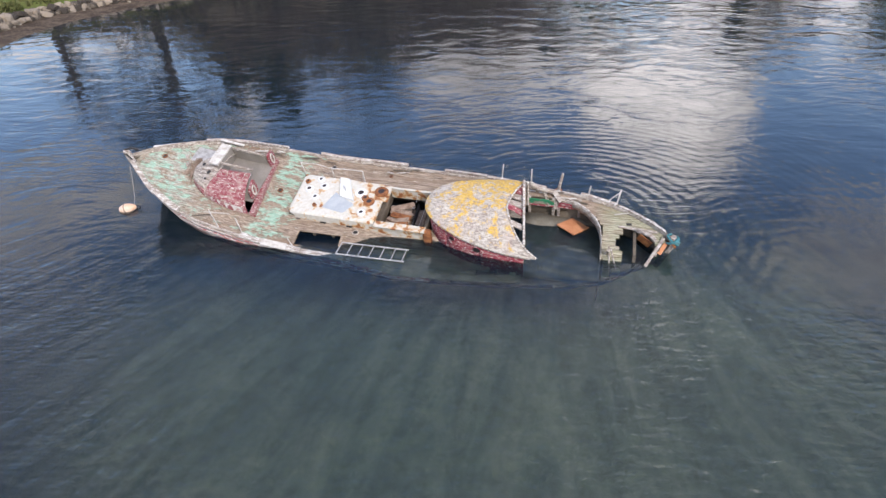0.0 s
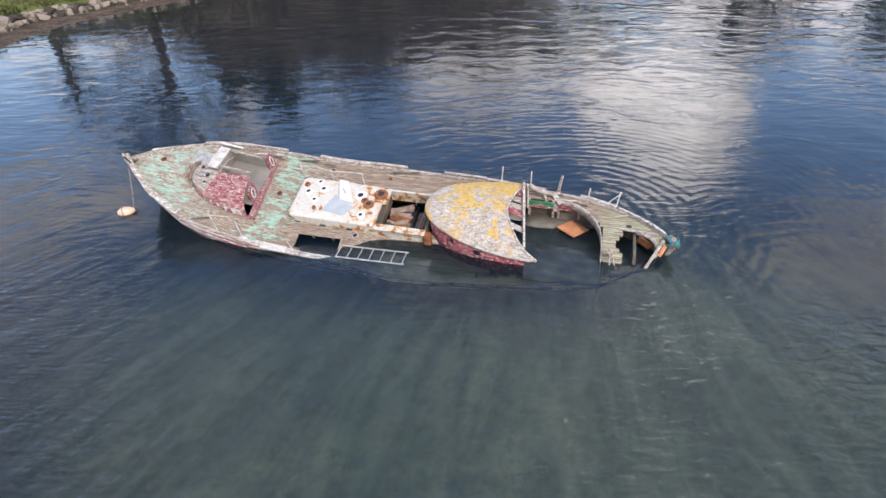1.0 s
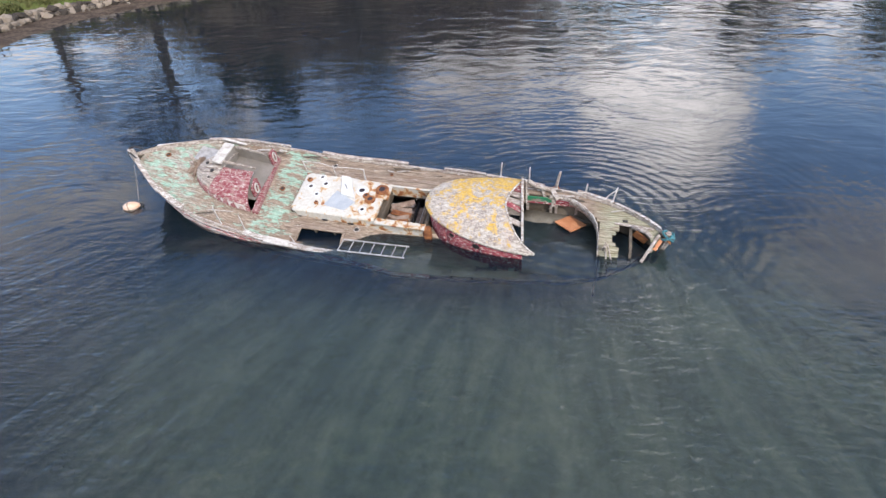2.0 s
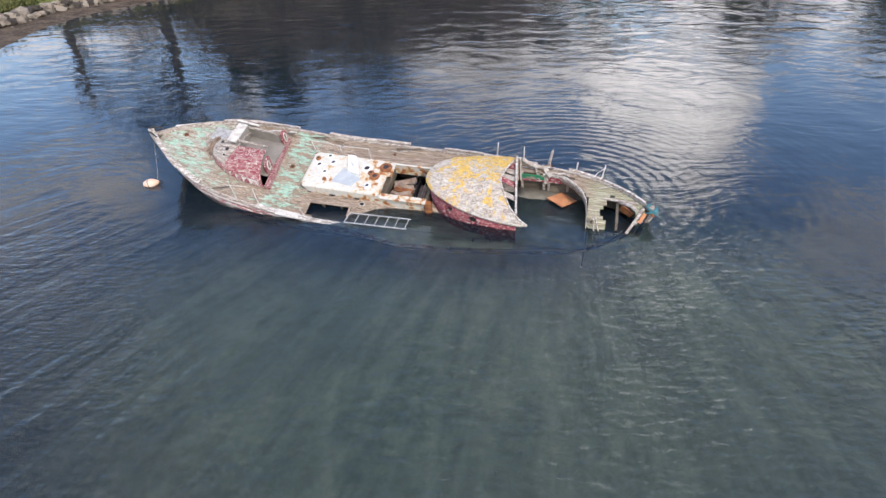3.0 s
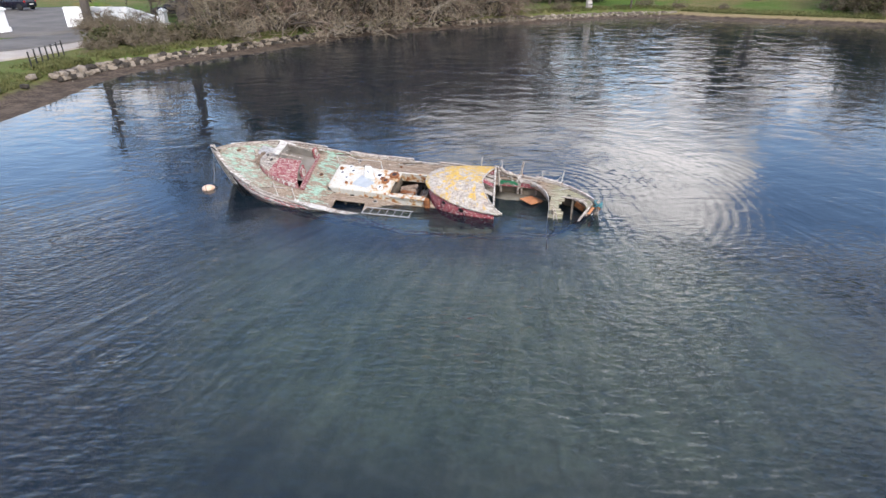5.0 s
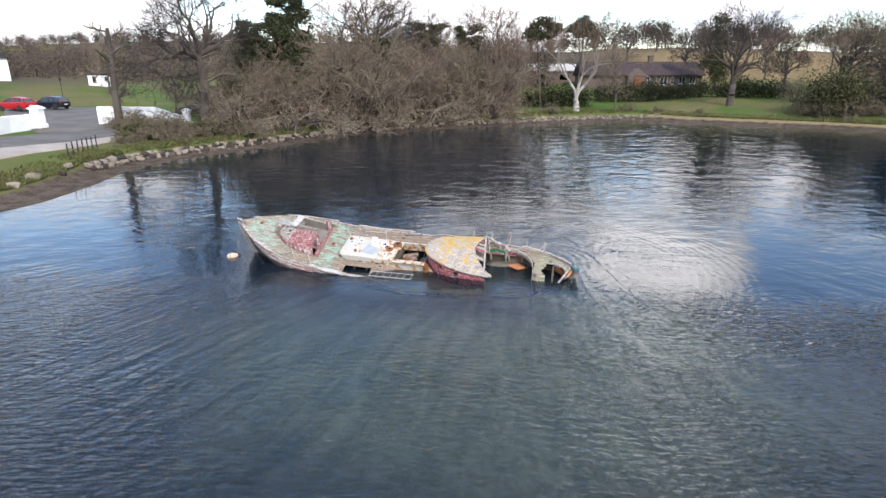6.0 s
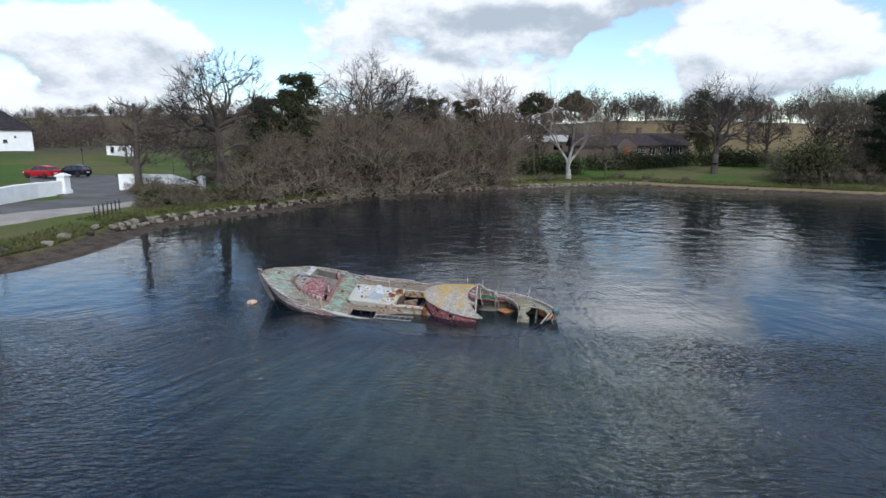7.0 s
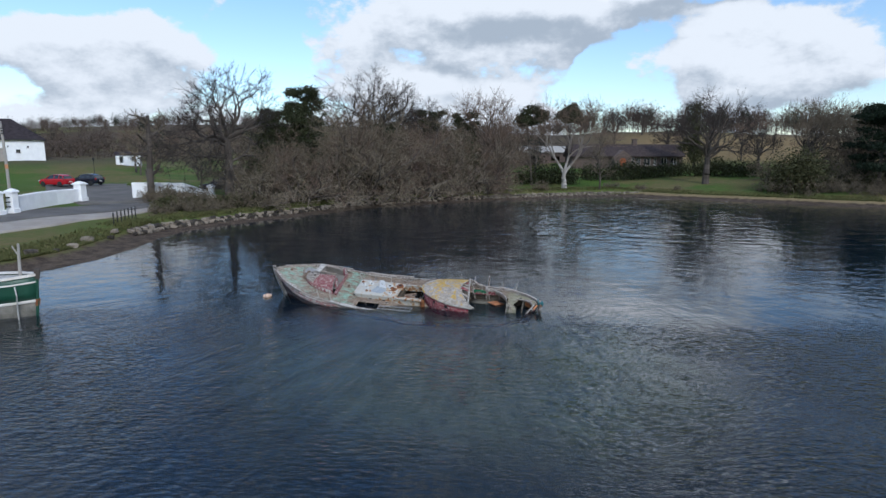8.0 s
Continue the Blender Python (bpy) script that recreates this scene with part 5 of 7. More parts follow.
part("door_frame", join(block(-7.4, -7.34, 0.08, 0.25, 0.0, 2.4, 0.005), block(-6.69, -6.0, 0.1, 0.22, 0.0, 2.4, 0.01), block(-7.34, -6.69, 0.08, 0.25, 2.35, 2.4, 0.005)), CONCRETE, house_door)
window_part(white_house, -4.2, -3.6, 0.1, 1.6, 2.2, 0, SLATE)
window_part(white_house, -2.6, -2.3, 0.1, 2.5, 2.8, 0, SLATE)
for x, y, w in ((-12.2, 2.3, 0.8), (-10.2, 2.6, 0.6)):
    rise = 4.0 + (y + 0.35) * 3.7 / 5.35
    part("roof_window", block(x, x + w, y - 0.5, y + 0.5, rise - 0.1, rise + 0.16, 0.03), STRIPE, white_house, "pale rooflight")
part("wall_lamp", join(block(-5.35, -5.25, -0.1, 0.0, 2.5, 2.8, 0.01), block(-5.45, -5.15, -0.2, -0.1, 2.75, 2.85, 0.02)), BLACK, white_house)

bungalow = thing("bungalow", "long bungalow with a brown tiled roof behind the hedge", "house", placed(19, 109.5, 2, 0.35))
openings = [(12.2, 13.0, 0.4, 1.95), (13.4, 14.3, 0.4, 1.95), (15.0, 16.4, 0.4, 1.95), (17.0, 17.6, 0.4, 1.95), (18.6, 19.8, 0.6, 1.95), (20.6, 21.8, 0.6, 1.95)]
part("wall", walls_with(0, 23, 0, 9, -2.0, 2.3, openings), BRICK, bungalow)
part("roof", hip_roof(0, 23, 0, 9, 2.3, 2.5, 0.5, False), TILE, bungalow)
for q in (0, 22.7):
    part("gable", ([(q, -0.2, 2.25), (q, 9.2, 2.25), (q, 4.5, 4.6), (q + 0.3, -0.2, 2.25), (q + 0.3, 9.2, 2.25), (q + 0.3, 4.5, 4.6)], [(0, 1, 2), (5, 4, 3), (0, 3, 4, 1), (1, 4, 5, 2), (2, 5, 3, 0)]), BRICK, bungalow)
for x0, x1, z0, z1 in openings:
    window_part(bungalow, x0, x1, 0.12, z0, z1, 1)
part("chimney", join(block(13.6, 14.5, 4, 5, 4.2, 5.9, 0.03), block(13.5, 14.6, 3.9, 5.1, 5.75, 5.95, 0.02)), BRICK, bungalow)
porch = part("porch", join(block(8.4, 12.0, -1.6, 0, -2.0, 2.0, 0.02), ([(8.2, -1.7, 2.0), (12.2, -1.7, 2.0), (10.2, -1.7, 3.5), (8.2, 2.4, 2.0), (12.2, 2.4, 2.0), (10.2, 2.4, 3.5)], [(0, 1, 2), (3, 5, 4), (0, 2, 5, 3), (1, 4, 5, 2), (0, 3, 4, 1)])), BRICK, bungalow, "gabled brick porch")
arch = [(10.2 + 0.6 * math.cos(a), -1.66, 1.3 + 0.6 * math.sin(a)) for a in np.linspace(0, math.pi, 12)] + [(9.6, -1.66, 0.1), (10.8, -1.66, 0.1)]
part("arched_door", loft([arch, [(x, y + 0.04, z) for x, y, z in arch]]), ORANGE_DOOR, porch, "orange arched wooden door")
part("gutter", block(-0.4, 23.4, -0.62, -0.5, 2.1, 2.2, 0.02), TILE, bungalow)

shed = thing("long_shed", "long low shed with a pale metal roof", "shed", placed(8.7, 120.5, 2, 0.2))
part("wall", walls_with(0, 12, 0, 6, -2, 2.8, [(2, 4, 0.8, 1.9), (7, 9, 0.8, 1.9)]), BRICK, shed)
part("roof", hip_roof(0, 12, 0, 6, 2.8, 1.4, 0.4, False), PALE, shed, "pale corrugated roof")
for k in range(12):
    x = 0.3 + k
    part("roof_seam", beam((x, -0.4, 2.83), (x, 3.0, 4.22), 0.08, 0.05, 0), STEEL, shed)
cottage = thing("small_cottage", "small white cottage far off among the trees", "house", placed(-40.2, 72.5, 25, 0.5) @ Matrix.Scale(0.6, 4))
part("wall", walls_with(0, 4.2, 0, 3, -1, 2.2, [(0.7, 1.3, 0.4, 1.7), (2.4, 3.3, 0.8, 1.7)]), RENDER, cottage)
part("roof", hip_roof(0, 4.2, 0, 3, 2.2, 1.1, 0.2, False), SLATE, cottage)
window_part(cottage, 2.4, 3.3, 0.1, 0.8, 1.7, 1)
ruin = thing("low_outbuilding", "low pale outbuilding far off behind bare trees", "shed", placed(-69.0, 88.8, 35, 0.3) @ Matrix.Scale(0.62, 4))
part("wall", walls_with(0, 7, 0, 4, -1, 2.4, [(1.0, 2.0, 0.0, 1.9), (4.0, 5.2, 0.6, 1.6)]), RENDER, ruin)
part("roof", hip_roof(0, 7, 0, 4, 2.4, 1.0, 0.2, False), SLATE, ruin)


# ---- white gate walls ----
def gate_pillar(parent, x, y, z, high, wide):
    p = part("pillar", block(x - wide / 2, x + wide / 2, y - wide / 2, y + wide / 2, z - 0.5, z + high, 0.03), RENDER, parent)
    part("pillar_cap", loft([[(x + a * k, y + b * k, z + high + h) for a, b in ((-1, -1), (1, -1), (1, 1), (-1, 1))] for k, h in ((wide * 0.62, 0.0), (wide * 0.62, 0.12), (wide * 0.45, 0.22), (wide * 0.1, 0.36))]), RENDER, p)
    part("pillar_base", block(x - wide * 0.62, x + wide * 0.62, y - wide * 0.62, y + wide * 0.62, z - 0.5, z + 0.45, 0.04), RENDER, p)


gate_wall = thing("gate_wall", "white rendered boundary wall with capped gate pillars", "wall")
pts = [(-40.3, 32.6), (-41.2, 36), (-41.9, 39.5), (-42.0, 43.0)]
for (ax, ay), (bx, by), top0, top1 in zip(pts, pts[1:], (1.45, 1.45, 1.4), (1.45, 1.4, 1.35)):
    rows = []
    for q in np.linspace(0, 1, 5):
        x, y = ax + (bx - ax) * q, ay + (by - ay) * q
        z = height_at(x, y)
        rows.append([(x - 0.18, y, z - 0.6), (x + 0.18, y, z - 0.6), (x + 0.18, y, z + top0 + (top1 - top0) * q), (x, y, z + top0 + (top1 - top0) * q + 0.07), (x - 0.18, y, z + top0 + (top1 - top0) * q)])
    part("wall_panel", loft(rows), RENDER, gate_wall)
gate_pillar(gate_wall, -40.3, 32.5, height_at(-40.3, 32.5), 1.85, 0.65)
gate_pillar(gate_wall, -42.0, 43.2, height_at(-42, 43.2), 1.8, 0.85)
for h in (0.6, 1.0, 1.4):
    part("gate_hinge", block(-40.4, -40.2, 31.8, 32.18, height_at(-40.3, 32) + h, height_at(-40.3, 32) + h + 0.1, 0.01), BLACK, gate_wall, "black iron gate hinge")
gate_post = thing("gate_pillar", "white capped gate pillar beside the drive", "pillar")
gate_pillar(gate_post, -40.5, 31.0, height_at(-40.5, 31), 1.85, 0.8)
garden_wall = thing("garden_wall", "white wall behind bare shrubs, sloping at its end", "wall")
for k in range(6):
    x0, x1 = -38.7 + k * 1.3, -38.7 + (k + 1) * 1.3
    y0, y1 = 47.2 + k * 0.4, 47.2 + (k + 1) * 0.4
    z0 = height_at(x0, y0)
    t0, t1 = (1.75, 1.75) if k < 4 else (1.75 - 0.45 * (k - 4), 1.75 - 0.45 * (k - 3))
    part("wall_panel", loft([[(x, y - 0.15, z0 - 0.6), (x, y + 0.15, z0 - 0.6), (x, y + 0.15, z0 + t), (x, y, z0 + t + 0.06), (x, y - 0.15, z0 + t)] for x, y, t in ((x0 + 0.004, y0, t0), (x1 - 0.004, y1, t1))]), RENDER, garden_wall)
gate_pillar(garden_wall, -30.7, 49.7, height_at(-30.7, 49.7), 1.4, 0.6)


# ---- cars, poles, fence ----
def car(label, paint, at, long=4.1):
    ob = thing("car", label, "car", at, group="parked cars")
    k = long / 4.1
    lower = [(-2.03, 0.62, 0.35, 0.62), (-1.95, 0.78, 0.26, 0.80), (-1.5, 0.86, 0.22, 0.90), (-0.6, 0.88, 0.22, 0.93), (0.6, 0.88, 0.22, 0.95), (1.5, 0.87, 0.24, 0.98), (1.93, 0.80, 0.28, 0.95), (2.04, 0.66, 0.40, 0.80)]
    rings = []
    for x, w, z0, z1 in lower:
        rings.append([(x * k, -w + 0.06, z0), (x * k, w - 0.06, z0), (x * k, w, z0 + 0.2), (x * k, w, z1 - 0.14), (x * k, w - 0.1, z1), (x * k, -w + 0.1, z1), (x * k, -w, z1 - 0.14), (x * k, -w, z0 + 0.2)])
    body = part("body", loft(rings), paint, ob, smooth=False)
    cabin = [(-0.95, 0.76, 0.92), (-0.35, 0.66, 1.38), (0.2, 0.64, 1.46), (1.0, 0.63, 1.43), (1.55, 0.62, 1.30), (1.9, 0.72, 0.95)]
    part("windows", loft([[(x * k, -0.78, 0.88), (x * k, 0.78, 0.88), (x * k, w, z - 0.04), (x * k, w - 0.12, z), (x * k, -w + 0.12, z), (x * k, -w, z - 0.04)] for x, w, z in cabin]), GLASS, ob, smooth=False)
    part("roof", loft([[(x * k, -w, z), (x * k, w, z), (x * k, w - 0.1, z + 0.035), (x * k, -w + 0.1, z + 0.035)] for x, w, z in ((-0.4, 0.6, 1.365), (0.2, 0.64, 1.455), (1.0, 0.63, 1.43), (1.6, 0.58, 1.28))]), paint, ob)
    for side in (-1, 1):
        for a, b in (((-0.95, 0.9), (-0.38, 1.4)), ((0.42, 0.9), (0.36, 1.46)), ((1.15, 0.92), (1.1, 1.42)), ((1.9, 0.93), (1.55, 1.32))):
            part("pillar", beam((a[0] * k, side * 0.80, a[1]), (b[0] * k, side * 0.645, b[1]), 0.07, 0.04), paint, body)
        for x in (-1.28, 1.25):
            wheel = part("wheel", moved(ringed([(0.2, -0.1), (0.31, -0.1), (0.325, -0.06), (0.325, 0.06), (0.31, 0.1), (0.2, 0.1)], 18), pose(x * k, side * 0.80, 0.325, 90)), TYRE, ob)
            part("rim", moved(ringed([(0.205, 0.085), (0.19, 0.105), (0.05, 0.085)], 12), pose(x * k, side * 0.80, 0.325, 90 * side)), ALLOY, wheel)
        part("headlight", block(-2.0 * k, -1.8 * k, side * 0.7 - 0.12, side * 0.7 + 0.12, 0.62, 0.76, 0.03), LAMP_CLEAR, ob)
        part("tail_light", block(1.88 * k, 2.0 * k, side * 0.72 - 0.09, side * 0.72 + 0.09, 0.75, 0.95, 0.02), LAMP_RED, ob)
        part("mirror", block(-0.85 * k, -0.7 * k, side * 0.95 - 0.07, side * 0.95 + 0.07, 0.92, 1.04, 0.03), paint, ob)
    part("bumper", block(-2.1 * k, -1.98 * k, -0.6, 0.6, 0.3, 0.46, 0.02), BLACK, ob)
    part("number_plate", block(2.05 * k, 2.075 * k, -0.26, 0.26, 0.52, 0.63, 0), STRIPE, ob)
    return ob


car("red hatchback parked on the asphalt", RED_CAR, placed(-53.4, 54.2, -8, 0.10), 4.1)
car("dark blue-black hatchback parked beside the lawn", BLACK_CAR, placed(-51.6, 57.3, -6, 0.10), 4.1)
car("dark blue car half hidden behind the white wall", BLACK_CAR, placed(-34.4, 58.6, 20, 0.1), 4.3)


def post_lamp(x, y, high, label):
    ob = thing("street_lamp", label, "lamp post", placed(x, y, 10), group="lamp posts")
    part("pole", tube([(0, 0, -0.3), (0, 0, high * 0.4), (0, 0, high)], [0.07, 0.05, 0.04], 8), BLACK, ob)
    part("collar", ringed([(0.1, 0.0), (0.1, 0.5), (0.06, 0.6)], 8), BLACK, ob)
    head = part("lantern", moved(ringed([(0.1, 0), (0.17, 0.3), (0.2, 0.32), (0.05, 0.5)], 6), pose(0, 0, high)), BLACK, ob)
    part("finial", moved(ringed([(0.02, 0), (0.03, 0.08), (0.01, 0.14)], 6), pose(0, 0, high + 0.5)), BLACK, head)


post_lamp(-60.5, 71.0, 2.7, "black iron lamp post on the lawn")
post_lamp(-57.0, 79.5, 2.7, "black iron lamp post by the far drive")
pole = thing("utility_pole", "grey wooden utility pole with a yellow band", "pole", placed(-54.1, 47.6, 0))
part("shaft", tube([(0, 0, -0.4), (0.02, 0, 4), (-0.12, 0, 8.0)], [0.17, 0.15, 0.12], 8), BARK_PALE, pole)
part("band", moved(ringed([(0.172, 0), (0.172, 0.5)], 8), pose(0, 0, 2.6)), ORANGE_PLY, pole, "yellow marker band")
for k in range(3):
    part("step_iron", beam((-0.06, -0.12, 6.6 + 0.3 * k), (0.3, -0.12, 6.6 + 0.3 * k), 0.06, 0.12), BLACK, pole)
fence = thing("wire_fence", "short dark post fence on the grass bank", "fence")
for k in range(7):
    x, y = -28.7 - 0.24 * k, 29.2 + 0.85 * k
    part("post", beam((x, y, height_at(x, y) - 0.2), (x, y, height_at(x, y) + 1.0), 0.07, 0.07, up=(1, 0, 0)), BLACK, fence)
for h in (0.45, 0.9):
    part("wire", tube([(-28.7 - 0.24 * k, 29.2 + 0.85 * k, height_at(-28.7 - 0.24 * k, 29.2 + 0.85 * k) + h) for k in range(7)], 0.012, 4), STEEL, fence)

# ---- the green boat ----
green_boat = thing("moored_boat", "dark green fishing boat with a white rail and grey bottom", "boat", Matrix.Translation((-16.65, 7.0, 0)) @ pose(0, 0, 0, 0, 0, 184))


def bow_ring(x, f):
    """x metres aft of the stem; f from 0 at the rail to 1 well under water."""
    b = 1.55 * (1 - math.exp(-x / 1.6))
    top = 1.72 - 0.10 * x + 0.006 * x * x
    z = top + (-0.6 - top) * f
    flare = 1 - 0.45 * f ** 1.3
    return x + 0.25 * f, b * flare, z


XS = [0.0, 0.25, 0.6, 1.2, 2, 3, 4.5, 6, 8, 9.5]
for name, f0, f1, out, mat in (("topside", 0.0, 0.44, 0.0, BOAT_GREEN), ("stripe", 0.44, 0.49, 0.02, STRIPE), ("bottom", 0.49, 1.0, 0.0, BOAT_GREY)):
    for side in (-1, 1):
        grid = [[(p[0], side * (p[1] + out + 0.02), p[2]) for p in (bow_ring(x, f0 + (f1 - f0) * q) for q in (0, 0.33, 0.66, 1))] for x in XS]
        part(name, sheet(grid, 0.05, lambda i, j, side=side: (0, -side, 0)), mat, green_boat, smooth=True)
for side in (-1, 1):
    part("rail", loft([[(p[0], side * (p[1] - 0.12), p[2]), (p[0], side * (p[1] - 0.12), p[2] + 0.07), (p[0], side * (p[1] + 0.08), p[2] + 0.07), (p[0], side * (p[1] + 0.08), p[2] - 0.03)] for p in (bow_ring(x, 0) for x in XS)]), STRIPE, green_boat, "white capping rail")
    part("rubbing_band", loft([[(p[0], side * (p[1] + a), p[2] + h) for a, h in ((0.02, 0), (0.08, 0), (0.08, 0.06), (0.02, 0.06))] for p in (bow_ring(x, 0.13) for x in XS)]), STRIPE, green_boat)
part("foredeck", loft([[(p[0], -p[1] + 0.05, p[2] - 0.06), (p[0], 0, p[2] + 0.02), (p[0], p[1] - 0.05, p[2] - 0.06), (p[0], 0, p[2] - 0.14)] for p in (bow_ring(x, 0) for x in XS)]), PALE, green_boat, "pale grey foredeck")
part("stem", beam((0.22, 0, -0.5), (0.0, 0, 1.6), 0.10, 0.12, 0.03, up=(1, 0, 0)), BOAT_GREEN, green_boat, "dark green stem")
part("stem_head", beam((0.02, 0, 1.55), (-0.04, 0, 1.98), 0.13, 0.22, 0.03, up=(1, 0, 0)), BARK, green_boat, "grey timber stem head")
part("stripe_bow", beam((0.12, -0.02, 0.42), (0.08, -0.02, 0.72), 0.16, 0.10, 0.01, up=(1, 0, 0)), RUST, green_boat, "orange patch of the stripe")
part("samson_post", tube([(0.62, 0.1, 1.5), (0.58, 0.1, 2.3), (0.52, 0.12, 3.05)], [0.065, 0.055, 0.045], 8), BARK_PALE, green_boat, "bleached timber post")
part("cross_pin", tube([(0.58, 0.1, 2.55), (0.72, 0.2, 2.95)], 0.03, 5), BARK_PALE, green_boat)
part("anchor_chain", tube([(0.5, 0.62, 1.35), (0.42, 0.66, 1.0), (0.5, 0.6, 0.4), (0.5, 0.6, -0.4)], 0.03, 5), STEEL, green_boat)
part("scuttle", block(1.5, 2.6, 0.1, 0.9, 1.52, 1.67, 0.03), BLACK, green_boat)


# ---- trees ----
class Wood:
    """Collects tapered sticks and turns them into one mesh."""

    def __init__(self):
        self.a, self.b, self.r0, self.r1 = [], [], [], []
        self.tips = []

    def stick(self, a, b, r0, r1):
        self.a.append(a), self.b.append(b), self.r0.append(r0), self.r1.append(r1)

    def shape(self, sides):
        a, b = np.array(self.a), np.array(self.b)
        r0, r1 = np.array(self.r0)[:, None], np.array(self.r1)[:, None]
        d = b - a
        d /= np.maximum(np.linalg.norm(d, axis=1, keepdims=True), 1e-6)
        ref = np.where(np.abs(d[:, 2:3]) > 0.9, [[1.0, 0, 0]], [[0, 0, 1.0]])
        p = np.cross(d, ref)
        p /= np.linalg.norm(p, axis=1, keepdims=True)
        q = np.cross(d, p)
        rings = []
        for base, r in ((a, r0), (b, r1)):
            for k in range(sides):
                t = 2 * math.pi * k / sides
                rings.append(base + r * (math.cos(t) * p + math.sin(t) * q))
        verts = np.stack(rings, axis=1).reshape(-1, 3)
        first = np.arange(len(a)) * 2 * sides
        faces = np.concatenate([np.stack([first + k, first + (k + 1) % sides, first + sides + (k + 1) % sides, first + sides + k], axis=1) for k in range(sides)])
        verts, faces = verts.tolist(), faces.tolist()
        # twig ends: thin three-sided points
        for a, b, r in self.tips:
            n = len(verts)
            d = (Vector(b) - Vector(a)).normalized()
            p = d.orthogonal().normalized() * r
            q = d.cross(p)
            verts += [tuple(Vector(a) + p), tuple(Vector(a) - p * 0.5 + q * 0.87), tuple(Vector(a) - p * 0.5 - q * 0.87), b]
            faces += [(n, n + 1, n + 3), (n + 1, n + 2, n + 3), (n + 2, n, n + 3)]
        return verts, faces


def spread(rng, d, angle):
    side = Vector((rng.gauss(0, 1), rng.gauss(0, 1), rng.gauss(0, 1)))
    side = (side - d * side.dot(d)).normalized()
    return (d * math.cos(angle) + side * math.sin(angle)).normalized()


THIN = [0.014]  # the thinnest twig


def limb(rng, wood, p, d, long, r, level, plan):
    """Grow one limb and its children; plan holds, by level: pieces, bend, lift, children, child length, angle."""
    pieces, bend, lift, kids, ratio, angle = plan[level][:6]
    first = plan[level][6] if len(plan[level]) > 6 else 0.25
    last = level + 1 == len(plan)
    step = long / pieces
    where = []
    for k in range(pieces):
        d = (d + Vector((rng.gauss(0, bend), rng.gauss(0, bend), rng.gauss(0, bend) + lift))).normalized()
        q = p + d * step
        r1 = max(r * (0.87 if k < pieces - 1 else 0.62), THIN[0] * 0.8)
        if last and k == pieces - 1:
            wood[min(level, len(wood) - 1)].tips.append((tuple(p), tuple(q), r))
        else:
            wood[min(level, len(wood) - 1)].stick(tuple(p), tuple(q), r, r1)
        where.append((Vector(p), Vector(q), Vector(d), r1))
        p, r = q, r1
    if not last:
        kids = max(2, round(kids * len(where) / pieces))
        for k in range(kids):
            f = first + (1 - first) * (k + rng.random()) / kids
            i = min(len(where) - 1, int(len(where) * f))
            a, b, way, rad = where[i]
            limb(rng, wood, a.lerp(b, rng.random()), spread(rng, way, angle * rng.uniform(0.7, 1.3)), long * ratio * rng.uniform(0.65, 1.15) * (1.15 - 0.4 * f), max(rad * (0.68 if level == 0 else 0.60), THIN[0]), level + 1, plan)


SMALL = [(4, 0.08, 0.04, 10, 0.62, 0.8), (4, 0.2, 0.06, 9, 0.55, 0.7), (4, 0.24, 0.04, 9, 0.55, 0.7), (2, 0.24, 0.0, 0, 0, 0)]


def bare_tree(label, at, seed, plan, trunk_long, trunk_r, bark=None, twig=None, group="bare trees"):
    rng = random.Random(seed)
    wood = [Wood(), Wood(), Wood()]
    limb(rng, wood, Vector((0, 0, -0.3)), Vector((0, 0, 1)), trunk_long, trunk_r, 0, plan)
    ob = thing("tree", label, "tree", at, group)
    part("trunk", wood[0].shape(8), bark or BARK, ob)
    tagged(part("bough", wood[1].shape(5), bark or BARK, ob), kind="stuff")
    part("crown", wood[2].shape(3), twig or TWIG, ob)
    return ob


def fork(rng, wood, p, d, long, r, depth, lift, wander=0.17):
    """A limb that winds on and parts in two or three, over and over."""
    for k in range(3):
        d = (d + Vector((rng.gauss(0, wander), rng.gauss(0, wander), rng.gauss(0, wander) + lift))).normalized()
        q = p + d * long / 3
        w = wood[0 if r > 0.2 else 1 if r > 0.045 else 2]
        w.stick(tuple(p), tuple(q), r, r * 0.93)
        if depth < 4 and rng.random() < 0.6:
            wood[2].tips.append((tuple(p), tuple(p + spread(rng, d, rng.uniform(0.5, 1.1)) * long * rng.uniform(0.5, 1.0)), max(r * 0.5, 0.016)))
        p, r = q, r * 0.93
    if depth == 0:
        for _ in range(2):
            wood[2].tips.append((tuple(p), tuple(p + spread(rng, d, 0.4) * long * 0.8), r))
        return
    side = spread(rng, d, math.pi / 2)
    for k in range(3 if rng.random() < 0.22 else 2):
        turn = rng.uniform(0.30, 0.68) * (1, -1, 0.15)[k]
        way = (d * math.cos(turn) + side * math.sin(turn)).normalized()
        fork(rng, wood, p, way, long * rng.uniform(0.70, 0.92), max(r * (0.76, 0.66, 0.55)[k], 0.017), depth - 1, lift, wander)


